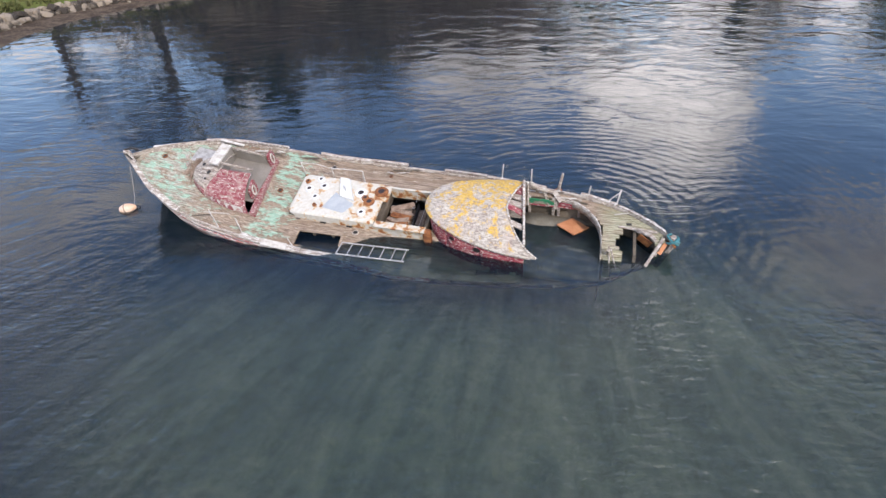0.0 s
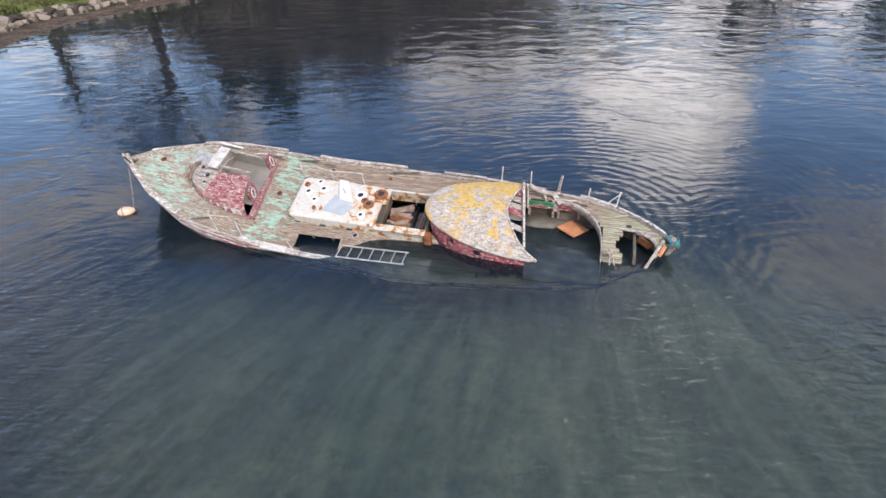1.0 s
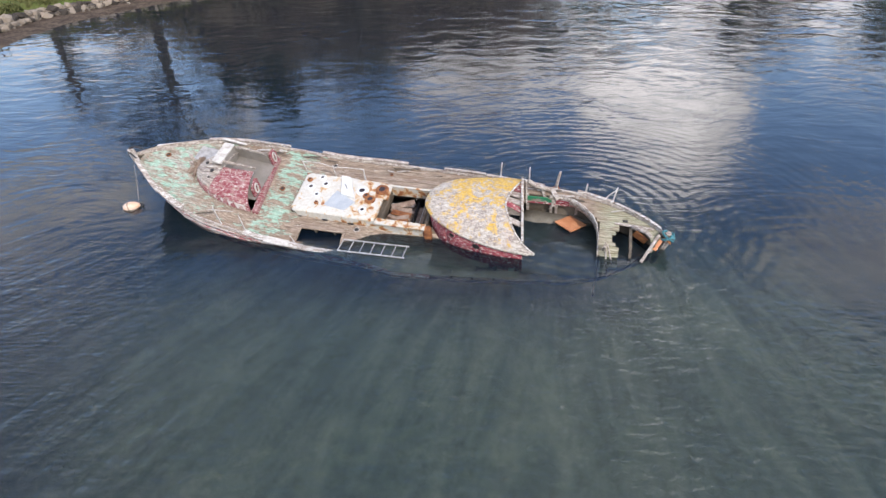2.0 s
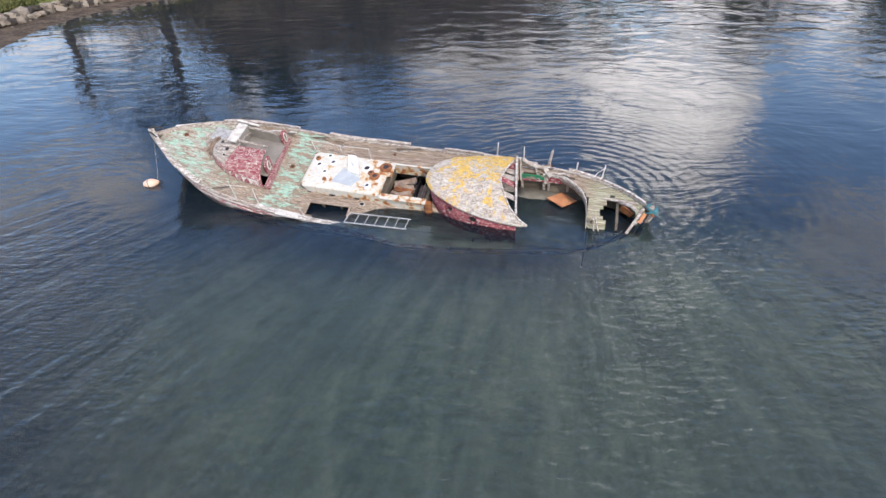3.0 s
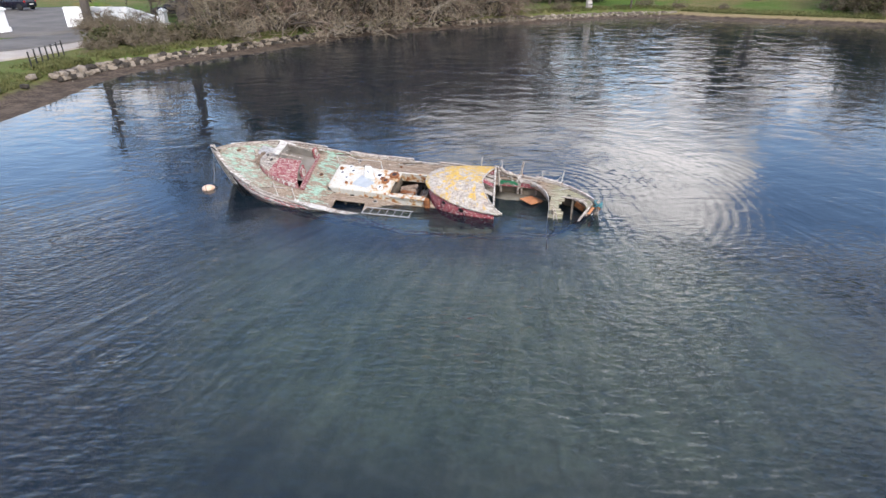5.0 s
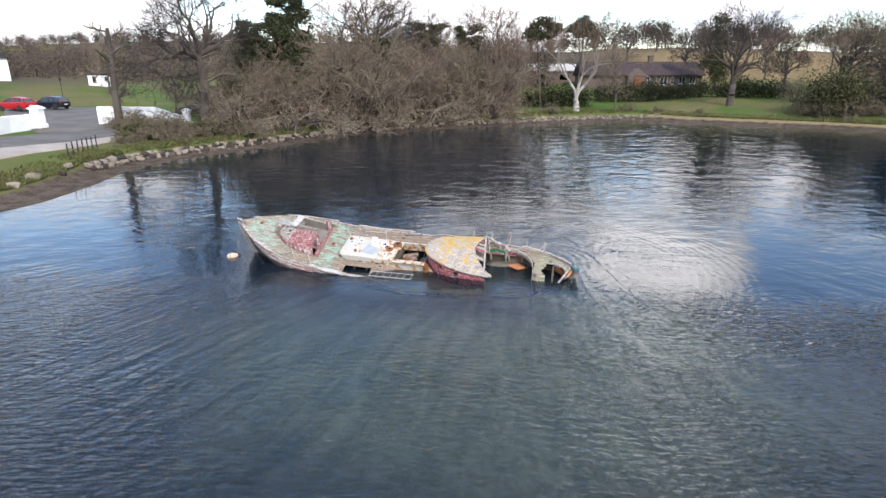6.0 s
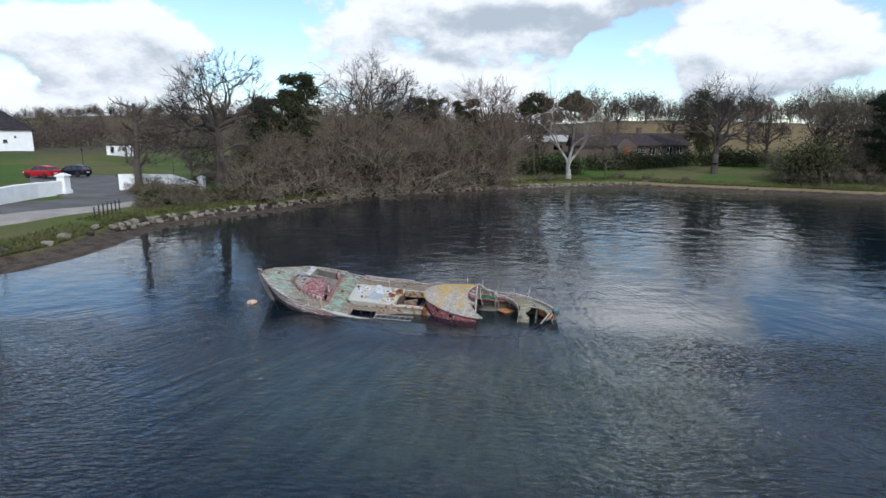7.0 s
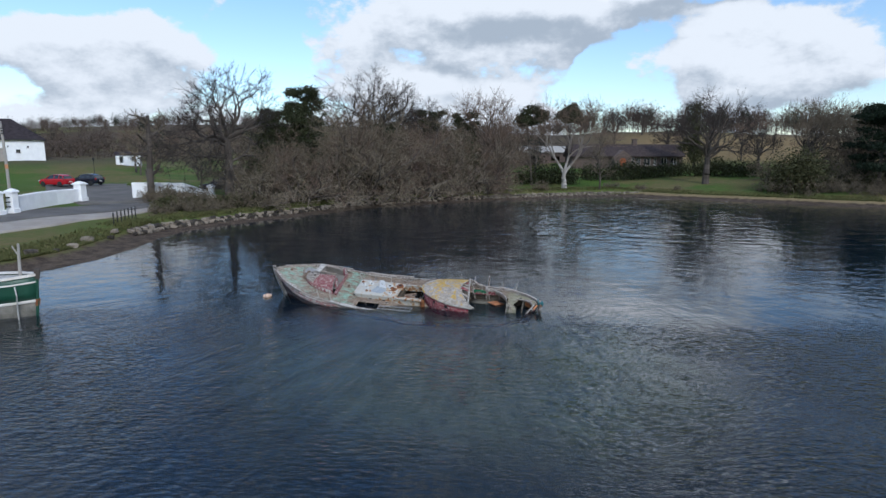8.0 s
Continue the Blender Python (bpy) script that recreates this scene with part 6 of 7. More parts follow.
def old_oak(label, at, seed, stem, stem_r, limbs, steep, long, depth=6, low=(), bark=None, twig=None, lift=0.03, bough=None):
    """A bare tree whose stem ends in a fan of winding limbs; low: limbs further down (height, length, rise)."""
    rng = random.Random(seed)
    wood = [Wood(), Wood(), Wood()]
    p, r = Vector((0, 0, -0.4)), stem_r * 1.35
    for k in range(6):
        q = Vector((rng.gauss(0, 0.07), rng.gauss(0, 0.07), stem * (k + 1) / 6))
        wood[0].stick(tuple(p), tuple(q), r, r * 0.92)
        p, r = q, max(r * 0.92, stem_r * 0.75)
    for k in range(limbs):
        a, tilt = 6.2832 * (k + rng.uniform(-0.25, 0.25)) / limbs, rng.uniform(*steep)
        fork(rng, wood, p - Vector((0, 0, 0.12 * stem * rng.random())), Vector((math.cos(a) * math.sin(tilt), math.sin(a) * math.sin(tilt), math.cos(tilt))), long * rng.uniform(0.85, 1.15), stem_r * 0.62, depth, lift)
    for high, reach, up in low:
        a = rng.uniform(0, 6.2832)
        fork(rng, wood, Vector((0, 0, high)), Vector((math.cos(a), math.sin(a), up)).normalized(), reach, stem_r * 0.38, depth - 1, -0.01)
    ob = thing("tree", label, "tree", at, "bare trees")
    part("trunk", wood[0].shape(8), bark or BARK, ob)
    tagged(part("bough", wood[1].shape(5), bough or bark or BARK, ob), kind="stuff")
    part("crown", wood[2].shape(3), twig or TWIG_DARK, ob)
    return ob


def shrub(label, at, seed, high, wide, twig, stems=17, group="bare shrubs", kids=6, bark=None):
    """Many thin stems that rise and arch from one stool."""
    rng = random.Random(seed)
    wood = [Wood(), Wood()]
    plan = [(5, 0.24, -0.03, kids, 0.55, 0.8), (4, 0.30, -0.02, kids, 0.6, 0.8), (2, 0.3, -0.02, 4, 0.6, 0.8), (1, 0.25, 0, 0, 0, 0)]
    for k in range(stems):
        a, lean = rng.uniform(0, 6.28), rng.uniform(0.05, 1.5) * wide / high
        d = Vector((math.cos(a) * lean, math.sin(a) * lean, 1)).normalized()
        base = Vector((math.cos(a) * 0.25 * wide * rng.random(), math.sin(a) * 0.25 * wide * rng.random(), -0.2))
        limb(rng, wood, base, d, high * rng.uniform(0.6, 1.0), 0.085 * high / 6, 0, plan)
    ob = thing("shrub", label, "shrub", at, group)
    tagged(part("stool", wood[0].shape(4), bark or BARK, ob), kind="stuff")
    part("crown", wood[1].shape(3), twig, ob)
    return ob


def leaf_cloud(rng, blobs, count, size, flat=1.0, slim=0.5):
    """Small leaf sprays in and on a set of blobs (x, y, z, rx, ry, rz)."""
    verts, faces = [], []
    weights = [b[3] * b[4] * b[5] for b in blobs]
    for _ in range(count):
        x, y, z, rx, ry, rz = rng.choices(blobs, weights)[0]
        d = Vector((rng.gauss(0, 1), rng.gauss(0, 1), rng.gauss(0, 1))).normalized() * min(1.35, abs(rng.gauss(0.72, 0.32)))
        c = Vector((x + d.x * rx, y + d.y * ry, z + d.z * rz))
        a = Vector((rng.gauss(0, 1), rng.gauss(0, 1), rng.gauss(0, flat))).normalized()
        b = a.cross(Vector((rng.gauss(0, 1), rng.gauss(0, 1), rng.gauss(0, 1)))).normalized()
        k, s = len(verts), size * rng.uniform(0.6, 1.4)
        verts += [tuple(c - a * s), tuple(c + b * s * slim), tuple(c + a * s), tuple(c - b * s * slim)]
        faces.append((k, k + 1, k + 2, k + 3))
    return verts, faces


def ragged(seed, n, wide, low, high, size, flat=1.0, cone=0.0):
    """Uneven blobs for a crown that reaches from low to high."""
    r = random.Random(seed)
    made = []
    for _ in range(n):
        t, a = r.random(), r.uniform(0, 6.28)
        reach = wide * (1 - cone * t) * math.sqrt(r.random())
        s = size * r.uniform(0.5, 1.3)
        made.append((math.cos(a) * reach, math.sin(a) * reach, low + (high - low) * t, s, s, s * flat))
    return made


def leafy_tree(label, at, seed, high, trunk_r, blobs, leaf, count=5000, size=0.22, group="evergreen trees"):
    rng = random.Random(seed)
    ob = thing("tree", label, "tree", at, group)
    wood = [Wood(), Wood()]
    plan = [(6, 0.04, 0.03, 10, 0.4, 0.9), (4, 0.15, 0.03, 3, 0.5, 0.7), (3, 0.2, 0.0, 0, 0, 0)]
    limb(rng, wood, Vector((0, 0, -0.3)), Vector((0, 0, 1)), high * 0.9, trunk_r, 0, plan)
    part("trunk", wood[0].shape(7), BARK, ob)
    tagged(part("bough", wood[1].shape(4), BARK, ob), kind="stuff")
    part("crown", leaf_cloud(rng, blobs, count, size), leaf, ob)
    return ob


def on_ground(x, y, turn=0.0, size=1.0):
    return Matrix.Translation((x, y, height_at(x, y))) @ pose(0, 0, 0, 0, 0, turn) @ Matrix.Scale(size, 4)


def again(ob, x, y, turn, size):
    twin = copy_thing(ob, Matrix.Identity(4))
    twin.matrix_world = on_ground(x, y, turn, size)
    return twin


LOW_LIMBS = [(4.6, 1.9, 0.05), (5.2, 1.8, 0.15), (5.8, 1.7, 0.1), (6.3, 1.6, 0.25), (6.8, 1.5, 0.3), (5.0, 1.6, 0.0)]
shore_oak = old_oak("tall bare oak with a wide umbrella crown on the bank", on_ground(-26.6, 45.8, 40), 4, 7.4, 0.42, 8, (0.40, 1.15), 1.75, 6, LOW_LIMBS, lift=0.015)
lopped = bare_tree("lopped bare tree with an ivy-dark trunk", on_ground(-35.7, 46.0, 10), 9, [(5, 0.03, 0.02, 11, 0.30, 1.0), (4, 0.2, 0.05, 7, 0.5, 0.7), (3, 0.24, 0.04, 6, 0.55, 0.7), (2, 0.24, 0, 0, 0, 0)], 9.6, 0.46)
big_oak = old_oak("large bare oak rising behind the thicket", on_ground(-15.2, 69.0, 0), 21, 8.6, 0.46, 9, (0.3, 1.1), 2.0, 6, lift=0.015)
white_tree = old_oak("slender tree with pale forked trunk on the far lawn", on_ground(13.4, 77.4, 150), 5, 2.2, 0.37, 3, (0.18, 0.34), 2.9, 6, (), BARK_PALE, TWIG_RED, 0.07, BARK_MID)
right_oak = old_oak("broad bare oak with a pale lower trunk on the lawn", on_ground(36.7, 81.8, 0), 13, 4.6, 0.46, 8, (0.2, 0.9), 2.3, 6, ((4.0, 1.7, 0.3), (4.5, 1.7, 0.4)))
dense_oak = old_oak("dense bare tree at the edge of the wood", on_ground(51.5, 80.5, 0), 31, 3.4, 0.40, 9, (0.15, 0.95), 2.25, 6, ((3.2, 1.5, 0.3),), None, TWIG)
slim = old_oak("slim bare tree in the wood", on_ground(4.0, 80, 0), 41, 5.2, 0.22, 6, (0.1, 0.6), 1.9, 5, ((4.0, 1.3, 0.6), (4.6, 1.3, 0.7), (3.2, 1.2, 0.6)), None, TWIG_RED, 0.06)
again(slim, 1.4, 76.5, 40, 1.25)
again(slim, 2.9, 74.2, 140, 0.85)
small_tree = bare_tree("small bare tree on rough grass", on_ground(-21.5, 50.5, 0), 51, SMALL, 5.5, 0.16)
for x, y, turn, size in ((10, 92, 80, 1.0), (0.5, 84.5, 200, 0.95), (29, 133, 30, 0.9), (-6.5, 85.5, 120, 0.85), (67, 131, 10, 1.1), (61, 128, 70, 1.05), (74, 126, 150, 1.1), (42, 112, 220, 0.95), (57, 118, 300, 1.0), (50, 134, 30, 1.1), (54, 126, 170, 1.0), (66, 106, 80, 1.1), (5, 88, 250, 1.0), (-50, 88, 45, 0.8), (-62, 84, 90, 0.75), (-70, 110, 20, 0.9)):
    again(slim, x, y, turn, size * (0.62 if y > 105 else 0.9))
for x, y, turn, size in ((54.5, 104, 140, 0.95), (47.5, 166, 30, 0.95), (64, 92, 210, 0.9), (72, 84, 80, 1.0), (44, 128, 200, 1.0), (36, 150, 100, 1.0), (58, 140, 310, 1.05)):
    again(right_oak, x, y, turn, size * (0.62 if y > 100 else 0.85))
for x, y, turn, size in ((-27.5, 58, 60, 0.9), (-45, 74, 130, 1.0), (-36, 70, 260, 1.0), (60, 78, 40, 1.3), (-33.5, 52.5, 310, 0.8), (22, 96, 20, 1.1), (19.2, 78.6, 200, 0.9), (-12, 62.5, 90, 1.2), (-58, 79, 10, 1.0)):
    again(small_tree, x, y, turn, size)
again(big_oak, -9.0, 76, 130, 0.80)
again(dense_oak, 61, 84, 130, 0.95)

ivy_tree = leafy_tree("tall dark ivy-clad tree in the thicket", on_ground(-22.6, 59.6), 3, 13.6, 0.3, ragged(5, 84, 3.9, 3.0, 13.4, 0.95, 0.62, 0.45), LEAF, 26000, 0.15)
again(ivy_tree, -25.6, 57.2, 120, 0.78)
again(ivy_tree, -7.5, 76.5, 60, 0.86)
again(ivy_tree, -2.6, 79.5, 190, 0.84)
again(ivy_tree, -13.2, 66.5, 250, 0.70)
pine = leafy_tree("dark pine with flat layered boughs", on_ground(55.5, 69.5), 8, 11.5, 0.3, ragged(8, 60, 4.4, 2.4, 11.8, 1.3, 0.32, 0.35), LEAF_PINE, 16000, 0.15)
again(pine, 61, 66, 100, 1.1)
again(pine, 59, 74, 220, 0.95)
umbrella = leafy_tree("slim dark pine with a flat round head", on_ground(8.6, 81.5), 12, 12.6, 0.2, ragged(12, 26, 2.5, 10.2, 12.6, 1.0, 0.6, 0.35), LEAF, 8000, 0.15)
again(umbrella, 21, 128, 70, 1.0)
again(umbrella, 17.5, 106, 150, 1.0)
fir = leafy_tree("ivy-covered tree beside the bungalow", on_ground(42.0, 103.5), 14, 12.5, 0.3, ragged(14, 44, 2.2, 2.0, 12.4, 1.1, 1.0, 0.45), LEAF_OLIVE, 9000, 0.16)

# thicket along the far bank
thicket_a = shrub("tangled brown willow thicket on the bank", on_ground(-17.5, 53.8, 0), 61, 8.5, 5.5, TWIG)
thicket_b = shrub("tangled reddish-brown thicket on the bank", on_ground(-10.5, 60.5, 0), 62, 7.5, 6.0, TWIG_RED)
pale_shrub = shrub("pale arching willow stems leaning over the bank", on_ground(-13.2, 57.6, 0), 66, 6.0, 7.5, TWIG_PALE, 13, "bare shrubs", 5, BARK_MID)
for x, y, turn, size in ((-16.8, 54.0, 40, 0.95), (-8.2, 62.4, 160, 1.0), (-0.5, 68.6, 80, 0.9), (-11.5, 66.0, 250, 1.25), (-20.5, 56.0, 330, 1.15), (0.4, 70.2, 10, 0.6)):
    again(pale_shrub, x, y, turn, size)
again(pale_shrub, -19.8, 50.2, 120, 0.9)
again(pale_shrub, -23.6, 46.0, 220, 0.7)
again(pale_shrub, -3.6, 65.6, 300, 0.8)
thicket_c = shrub("low grey-brown scrub on the bank", on_ground(-27.5, 39.5, 0), 63, 2.2, 3.0, TWIG, 18)
for k, (x, y, turn, size) in enumerate(((-22.5, 47.5, 40, 0.66), (-20.5, 50.5, 80, 0.90), (-14.5, 57.5, 120, 1.05), (-7.0, 63.8, 200, 1.15), (-3.0, 66.8, 20, 1.1), (0.8, 69.5, 310, 1.0), (-13, 63, 10, 1.35), (-18.5, 60, 260, 1.25), (-24.0, 53.5, 150, 0.95),
                                        (-4.5, 71.5, 75, 1.45), (-1.5, 75, 130, 1.3), (2.2, 71.8, 30, 0.6), (-27.5, 52.5, 220, 0.75), (-10, 68.5, 280, 1.5), (-21, 65, 330, 1.3), (48, 76, 20, 0.6), (53, 73, 100, 0.7), (60, 69, 190, 0.75), (46.5, 83, 220, 0.55),
                                        (-26, 64, 60, 1.1), (-16, 70, 110, 1.4), (-4, 80, 170, 1.5), (-2, 85, 220, 1.4), (-29.5, 57, 310, 0.8), (-10, 80, 80, 1.5), (58, 80, 200, 1.0), (66, 74, 260, 1.1), (60, 88, 90, 1.1))):
    again((thicket_a, thicket_b)[k % 2], x, y, turn, size * (1.15 if -24 < x < -12 else 0.95))
for k, (x, y, turn, size) in enumerate(((-29.5, 37.0, 30, 0.55), (-26, 42, 75, 0.8), (-24.5, 43.5, 140, 0.9), (-30.5, 40.5, 200, 0.6), (-31.5, 43, 10, 0.85), (-28.5, 43.2, 260, 0.9), (-33.0, 44.0, 300, 0.85), (-34.5, 45.2, 20, 0.8), (-32.0, 44.6, 70, 1.0), (-35.2, 46.2, 170, 0.9), (-30.0, 44.8, 120, 0.95), (-22.2, 44.5, 90, 0.8), (44.5, 71.5, 45, 1.3), (42.5, 72.2, 45, 1.1), (47.5, 69.8, 120, 1.3), (51, 68.5, 170, 1.2), (55, 66.5, 210, 1.3), (26, 80.5, 10, 0.5), (9.5, 75, 60, 0.7), (21.5, 80.5, 130, 0.6), (31, 77.5, 230, 0.35))):
    again(thicket_c, x, y, turn, size)


def hedge(label, points, high, wide, leaf, seed, count):
    rng = random.Random(seed)
    ob = thing("hedge", label, "hedge", group="hedges")
    blobs = []
    for (ax, ay), (bx, by) in zip(points, points[1:]):
        n = max(2, int(math.hypot(bx - ax, by - ay) / (wide * 0.55)))
        for k in range(n):
            x, y = ax + (bx - ax) * k / n, ay + (by - ay) * k / n
            h = high * rng.uniform(0.75, 1.15)
            blobs.append((x, y, height_at(x, y) + h * 0.45, wide * 0.62, wide * 0.62, h * 0.55))
    part("foliage", leaf_cloud(rng, blobs, count, 0.16), leaf, ob)
    wood = Wood()
    for x, y, z, *_ in blobs:
        for _ in range(3):
            wood.stick((x, y, height_at(x, y) - 0.1), (x + rng.gauss(0, 0.5), y + rng.gauss(0, 0.5), z + 0.3), 0.04, 0.02)
    tagged(part("stool", wood.shape(4), BARK, ob), kind="stuff")


hedge("dark evergreen hedge in front of the bungalow", [(19, 89), (25.5, 90), (33, 92), (38, 93.5)], 3.0, 2.4, LEAF, 71, 10000)
hedge("dark rhododendron bank beside the lawn", [(39, 92.5), (44, 92), (50, 91)], 3.0, 2.8, LEAF, 72, 7000)
hedge("dark laurel clump behind the pale tree", [(7, 82), (12, 83.5), (17, 84.5)], 3.2, 2.6, LEAF, 73, 6000)
hedge("evergreen undergrowth inside the thicket", [(-24.5, 49), (-20.5, 53), (-16.5, 57.5), (-10, 63)], 4.6, 3.0, LEAF, 74, 12000)
hedge("evergreen holly inside the thicket", [(-6, 66), (-3, 68.5), (0.5, 71)], 6.0, 3.0, LEAF, 75, 10000)
hedge("bramble and gorse on the bank", [(-30.2, 38.5), (-28.2, 41.5), (-25.5, 43), (-22.5, 45.5)], 1.3, 1.6, LEAF_OLIVE, 76, 5000)
hedge("dense olive evergreen shrub on the shore", [(44.5, 71.5), (48.5, 70.5)], 6.6, 4.6, LEAF_OLIVE, 79, 9000)
hedge("olive scrub at the wood's edge", [(45, 74.5), (49, 74), (55, 71.5), (62, 68)], 2.6, 2.6, LEAF_OLIVE, 77, 6000)
hedge("dark shrubs beyond the drive", [(-40, 72), (-34, 74), (-28, 75)], 2.2, 2.2, LEAF, 78, 3500)
rock_mound = tagged(part("earth_mound", loft([[(-44.5 + 3.4 * k * math.cos(a), 59.5 + 1.3 * k * math.sin(a), height_at(-44.5, 59.5) - 0.3 + h) for a in np.linspace(0, 6.0, 15)] for k, h in ((1.0, 0), (0.85, 0.7), (0.55, 1.1), (0.15, 1.25))]), GROUND, smooth=True), "dark earth mound beside the car park", "mound")

# distant woods: bare crowns as fine twig sprays over thin stems, one object
rng = random.Random(99)
wood, blobs, dark_blobs = Wood(), [], []
for x0, x1, y0, y1, count, tall in ((-260, -90, 112, 215, 330, 6.0), (-88, 16, 112, 190, 150, 5.6), (25, 150, 168, 240, 190, 8.0), (66, 150, 80, 170, 80, 7.5), (-440, -100, 235, 430, 380, 7.0), (-130, 60, 235, 360, 150, 6.5)):
    for _ in range(count):
        x, y = rng.uniform(x0, x1), rng.uniform(y0, y1)
        if 30 < x < 100 and 120 < y < 172 and rng.random() < 0.85 or -72 < x < -52 and y < 108 or math.sin(x * 0.05 + 1.0) * math.sin(y * 0.043) > 0.6:
            continue
        high, ground_z = tall * rng.uniform(0.65, 1.25), height_at(x, y)
        wood.stick((x, y, ground_z - 0.4), (x + rng.gauss(0, 0.3), y, ground_z + high * 0.75), 0.12, 0.05)
        for _ in range(2):
            wood.stick((x, y, ground_z + high * rng.uniform(0.25, 0.5)), (x + rng.gauss(0, high * 0.2), y + rng.gauss(0, high * 0.2), ground_z + high * rng.uniform(0.75, 1.0)), 0.07, 0.03)
        mid, wide, deep = (0.62, 0.34, 0.40) if x > 20 else (0.46, 0.42, 0.50)
        (dark_blobs if rng.random() < 0.13 else blobs).append((x, y, ground_z + high * mid, high * wide, high * wide, high * deep))
tagged(part("distant_woods", leaf_cloud(rng, blobs, 270000, 0.36, 1.4, 0.24), TWIG_FAR), "bare brown woods on the distant slopes", "woods", kind="stuff")
tagged(part("distant_stems", wood.shape(3), BARK), "thin grey stems of the distant woods", "woods", kind="stuff")
tagged(part("distant_evergreens", leaf_cloud(rng, dark_blobs, 26000, 0.32), LEAF_PINE), "dark evergreen clumps on the distant slopes", "woods", kind="stuff")
# rough grass on the banks
spots = []
for _ in range(30000):
    i = rng.randrange(0, 20)
    (ax, ay), (bx, by) = SHORE[i], SHORE[i + 1]
    t, off = rng.random(), 0.9 + rng.random() ** 2 * 2.6
    nx, ny = -(by - ay), bx - ax
    k = math.hypot(nx, ny)
    if rng.random() < 1.2 - off * 0.12:
        spots.append((ax + (bx - ax) * t + nx / k * off, ay + (by - ay) * t + ny / k * off))
spots = np.array(spots)
verts, faces = [], []
for (x, y), z in zip(spots, ground_height(spots[:, 0], spots[:, 1])):
    h, a = rng.uniform(0.06, 0.24), rng.uniform(0, 6.28)
    dx, dy, n = 0.05 * math.cos(a), 0.05 * math.sin(a), len(verts)
    verts += [(x - dx, y - dy, z - 0.02), (x + dx, y + dy, z - 0.02), (x + rng.gauss(0, 0.12), y + rng.gauss(0, 0.12), z + h)]
    faces.append((n, n + 1, n + 2))
tagged(part("bank_grass", (verts, faces), GRASS), "rough yellow-green grass on the banks", "grass", kind="stuff")

# ---- pieces: deck planks and shore stones ----
rng = random.Random(17)
pitch = 0.112
v = -1.5
while v < 1.5:
    v0, v1 = v + 0.003, v + pitch - 0.004
    mid = (v0 + v1) / 2
    inside = [s for s in np.arange(0.1, 12.2, 0.07) if half_beam(s) - 0.02 > max(abs(v0), abs(v1)) and not is_open(s, mid)]
    runs, run = [], []
    for s in inside:
        if run and s - run[-1] > 0.1:
            runs.append(run)
            run = []
        run.append(s)
    if run:
        runs.append(run)
    for run in runs:
        s, end = run[0], run[-1]
        while s < end - 0.05:
            e = min(end, s + rng.uniform(1.6, 3.4))
            if end - e < 0.5:
                e = end
            if e - s > 0.12 and rng.random() > 0.015:
                n = max(2, int((e - s) / 0.34) + 1)
                part("plank", board(np.linspace(s + 0.004, e - 0.004, n), v0, v1, rng.uniform(-0.006, 0.003), 0.032), DECK, deck)
            s = e
    v += pitch


def stone_mesh(seed):
    r = random.Random(seed)
    bm = bmesh.new()
    bmesh.ops.create_icosphere(bm, subdivisions=1, radius=0.5)
    for p in bm.verts:
        k = r.uniform(0.8, 1.2)
        p.co = Vector((max(-0.46, min(0.46, p.co.x * k)), max(-0.4, min(0.4, p.co.y * k)), max(-0.34, min(0.34, p.co.z * k))))
    me = bpy.data.meshes.new("stone")
    bm.to_mesh(me)
    bm.free()
    me.materials.append(STONE)
    return me


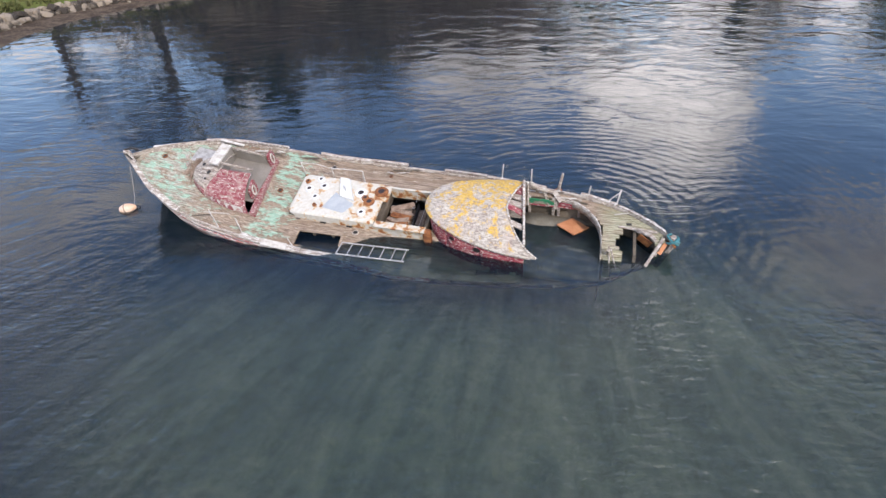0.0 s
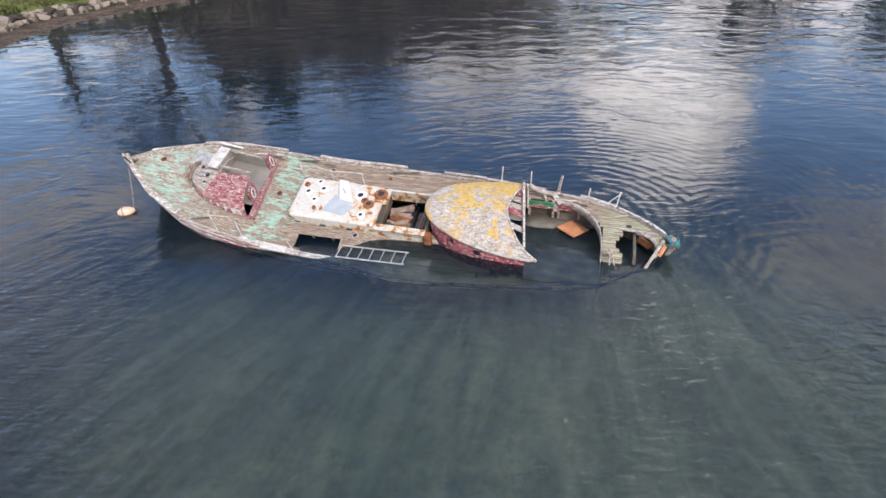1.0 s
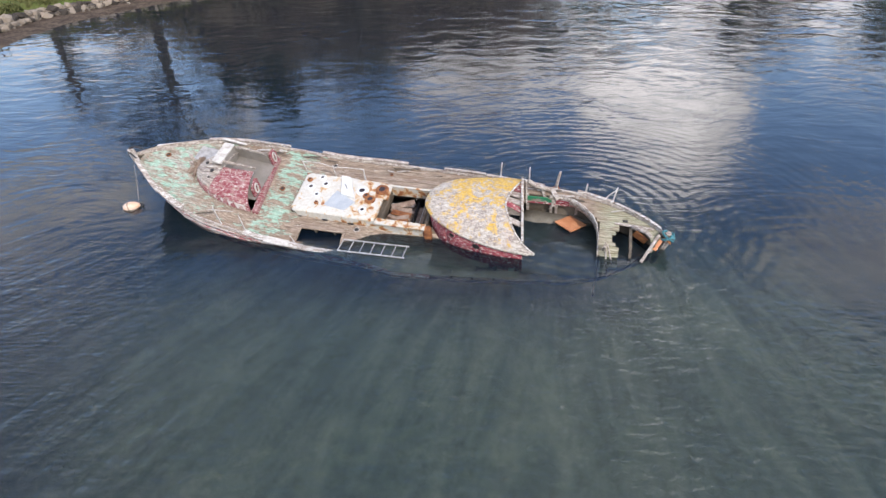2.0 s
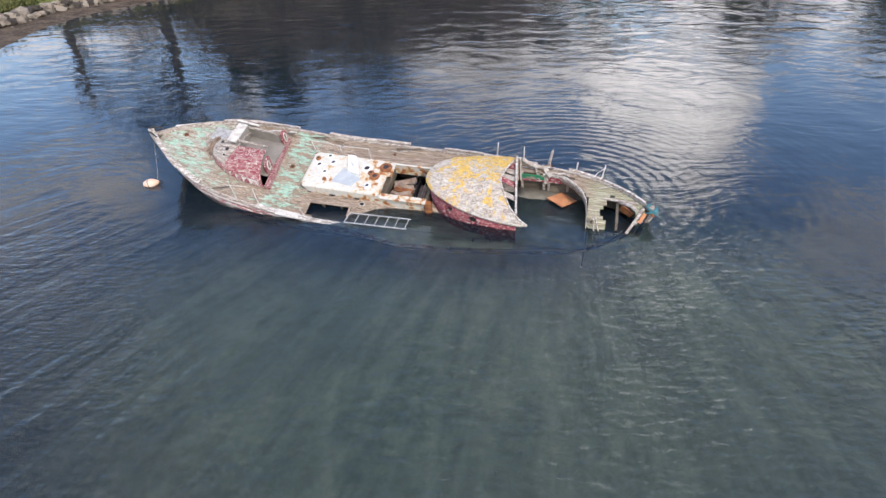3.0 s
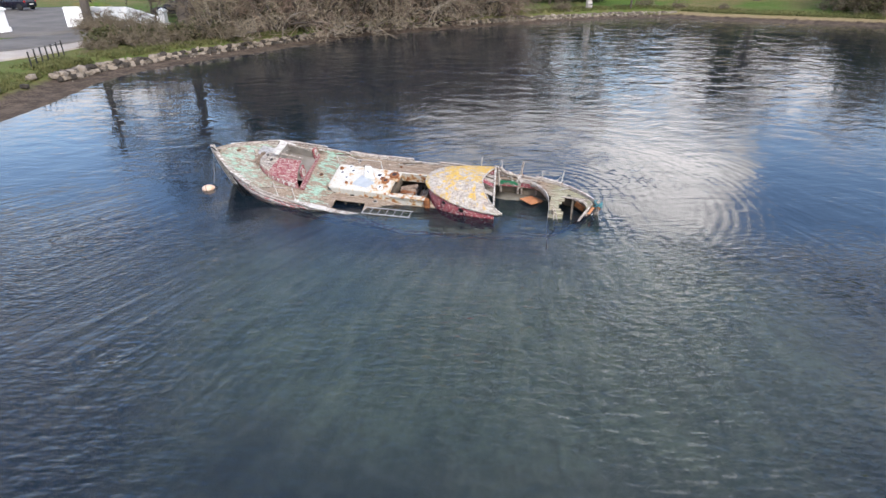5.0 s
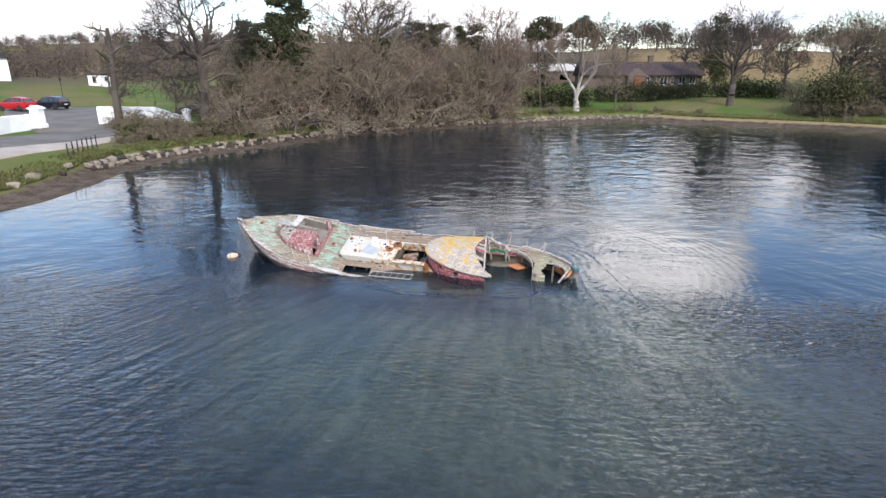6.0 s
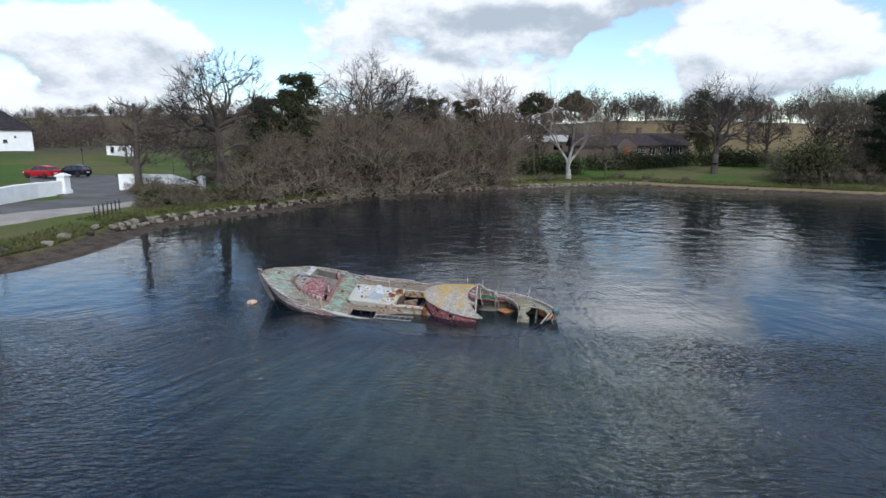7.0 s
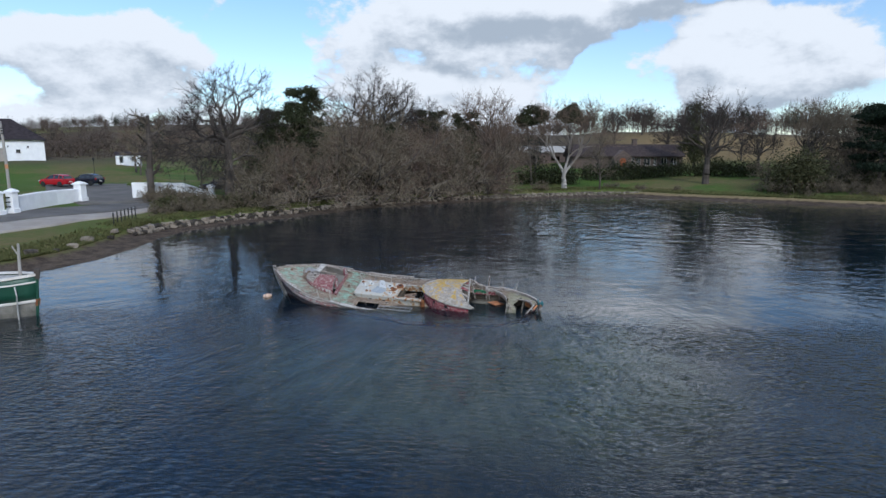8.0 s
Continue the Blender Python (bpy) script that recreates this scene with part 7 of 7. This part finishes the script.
shapes = [stone_mesh(k) for k in range(6)]
edge = thing("stone_edge", "rough dry-laid stone edging along the lake shore", "stone wall")
run = []
for (ax, ay), (bx, by) in zip(SHORE[4:15], SHORE[5:16]):
    long = math.hypot(bx - ax, by - ay)
    run += [(ax + (bx - ax) * q / long, ay + (by - ay) * q / long, -(by - ay) / long, (bx - ax) / long) for q in np.arange(0, long, 0.34)]
count, rest = 0, []
for x, y, nx, ny in run:
    far = y > 50
    for row in range(2):
        size = rng.uniform(0.34, 0.60) * (1.3 if y < 38 else 1.0)
        off = 0.05 + 0.20 * row + rng.uniform(-0.06, 0.06)
        px, py = x + nx * off + rng.uniform(-0.1, 0.1), y + ny * off
        pz = 0.22 + 0.26 * row + rng.uniform(-0.06, 0.06)
        m = Matrix.Translation((px, py, pz)) @ pose(0, 0, 0, rng.uniform(-25, 25), rng.uniform(-25, 25), rng.uniform(0, 360)) @ Matrix.Diagonal((size * rng.uniform(1.1, 1.6), size, size * 0.9, 1))
        if count < 300:
            ob = new("stone", rng.choice(shapes))
            ob.parent, ob.matrix_basis = edge, m
            count += 1
        else:
            rest.append(m)
    if rng.random() < 0.55:
        size = rng.uniform(0.12, 0.28)
        rest.append(Matrix.Translation((x + nx * rng.uniform(-0.7, 0.0), y + ny * rng.uniform(-0.7, 0.0), 0.12)) @ pose(0, 0, 0, 20, 10, rng.uniform(0, 360)) @ Matrix.Scale(size, 4))
pieces = []
for m in rest:
    me = rng.choice(shapes)
    pieces.append(([tuple(m @ p.co) for p in me.vertices], [tuple(f.vertices) for f in me.polygons]))
tagged(part("small_stone", join(*pieces), STONE_MIXED, edge), kind="stuff")
for x, y, size in ((-26.6, 18.2, 0.7), (-26.2, 21.3, 0.55), (-26.9, 23.6, 0.75), (-26.4, 25.4, 0.5), (-27.4, 27.3, 0.6), (-26.1, 19.6, 0.4)):
    boulder = thing("boulder", "pale lichen-grey boulder on the grassy shore", "boulder", on_ground(x, y, rng.uniform(0, 360), 1.0), "shore boulders")
    ob = new("rock", rng.choice(shapes))
    ob.parent, ob.matrix_basis = boulder, pose(0, 0, size * 0.22, 10, 5, 0) @ Matrix.Diagonal((size * 1.5, size * 1.1, size, 1))
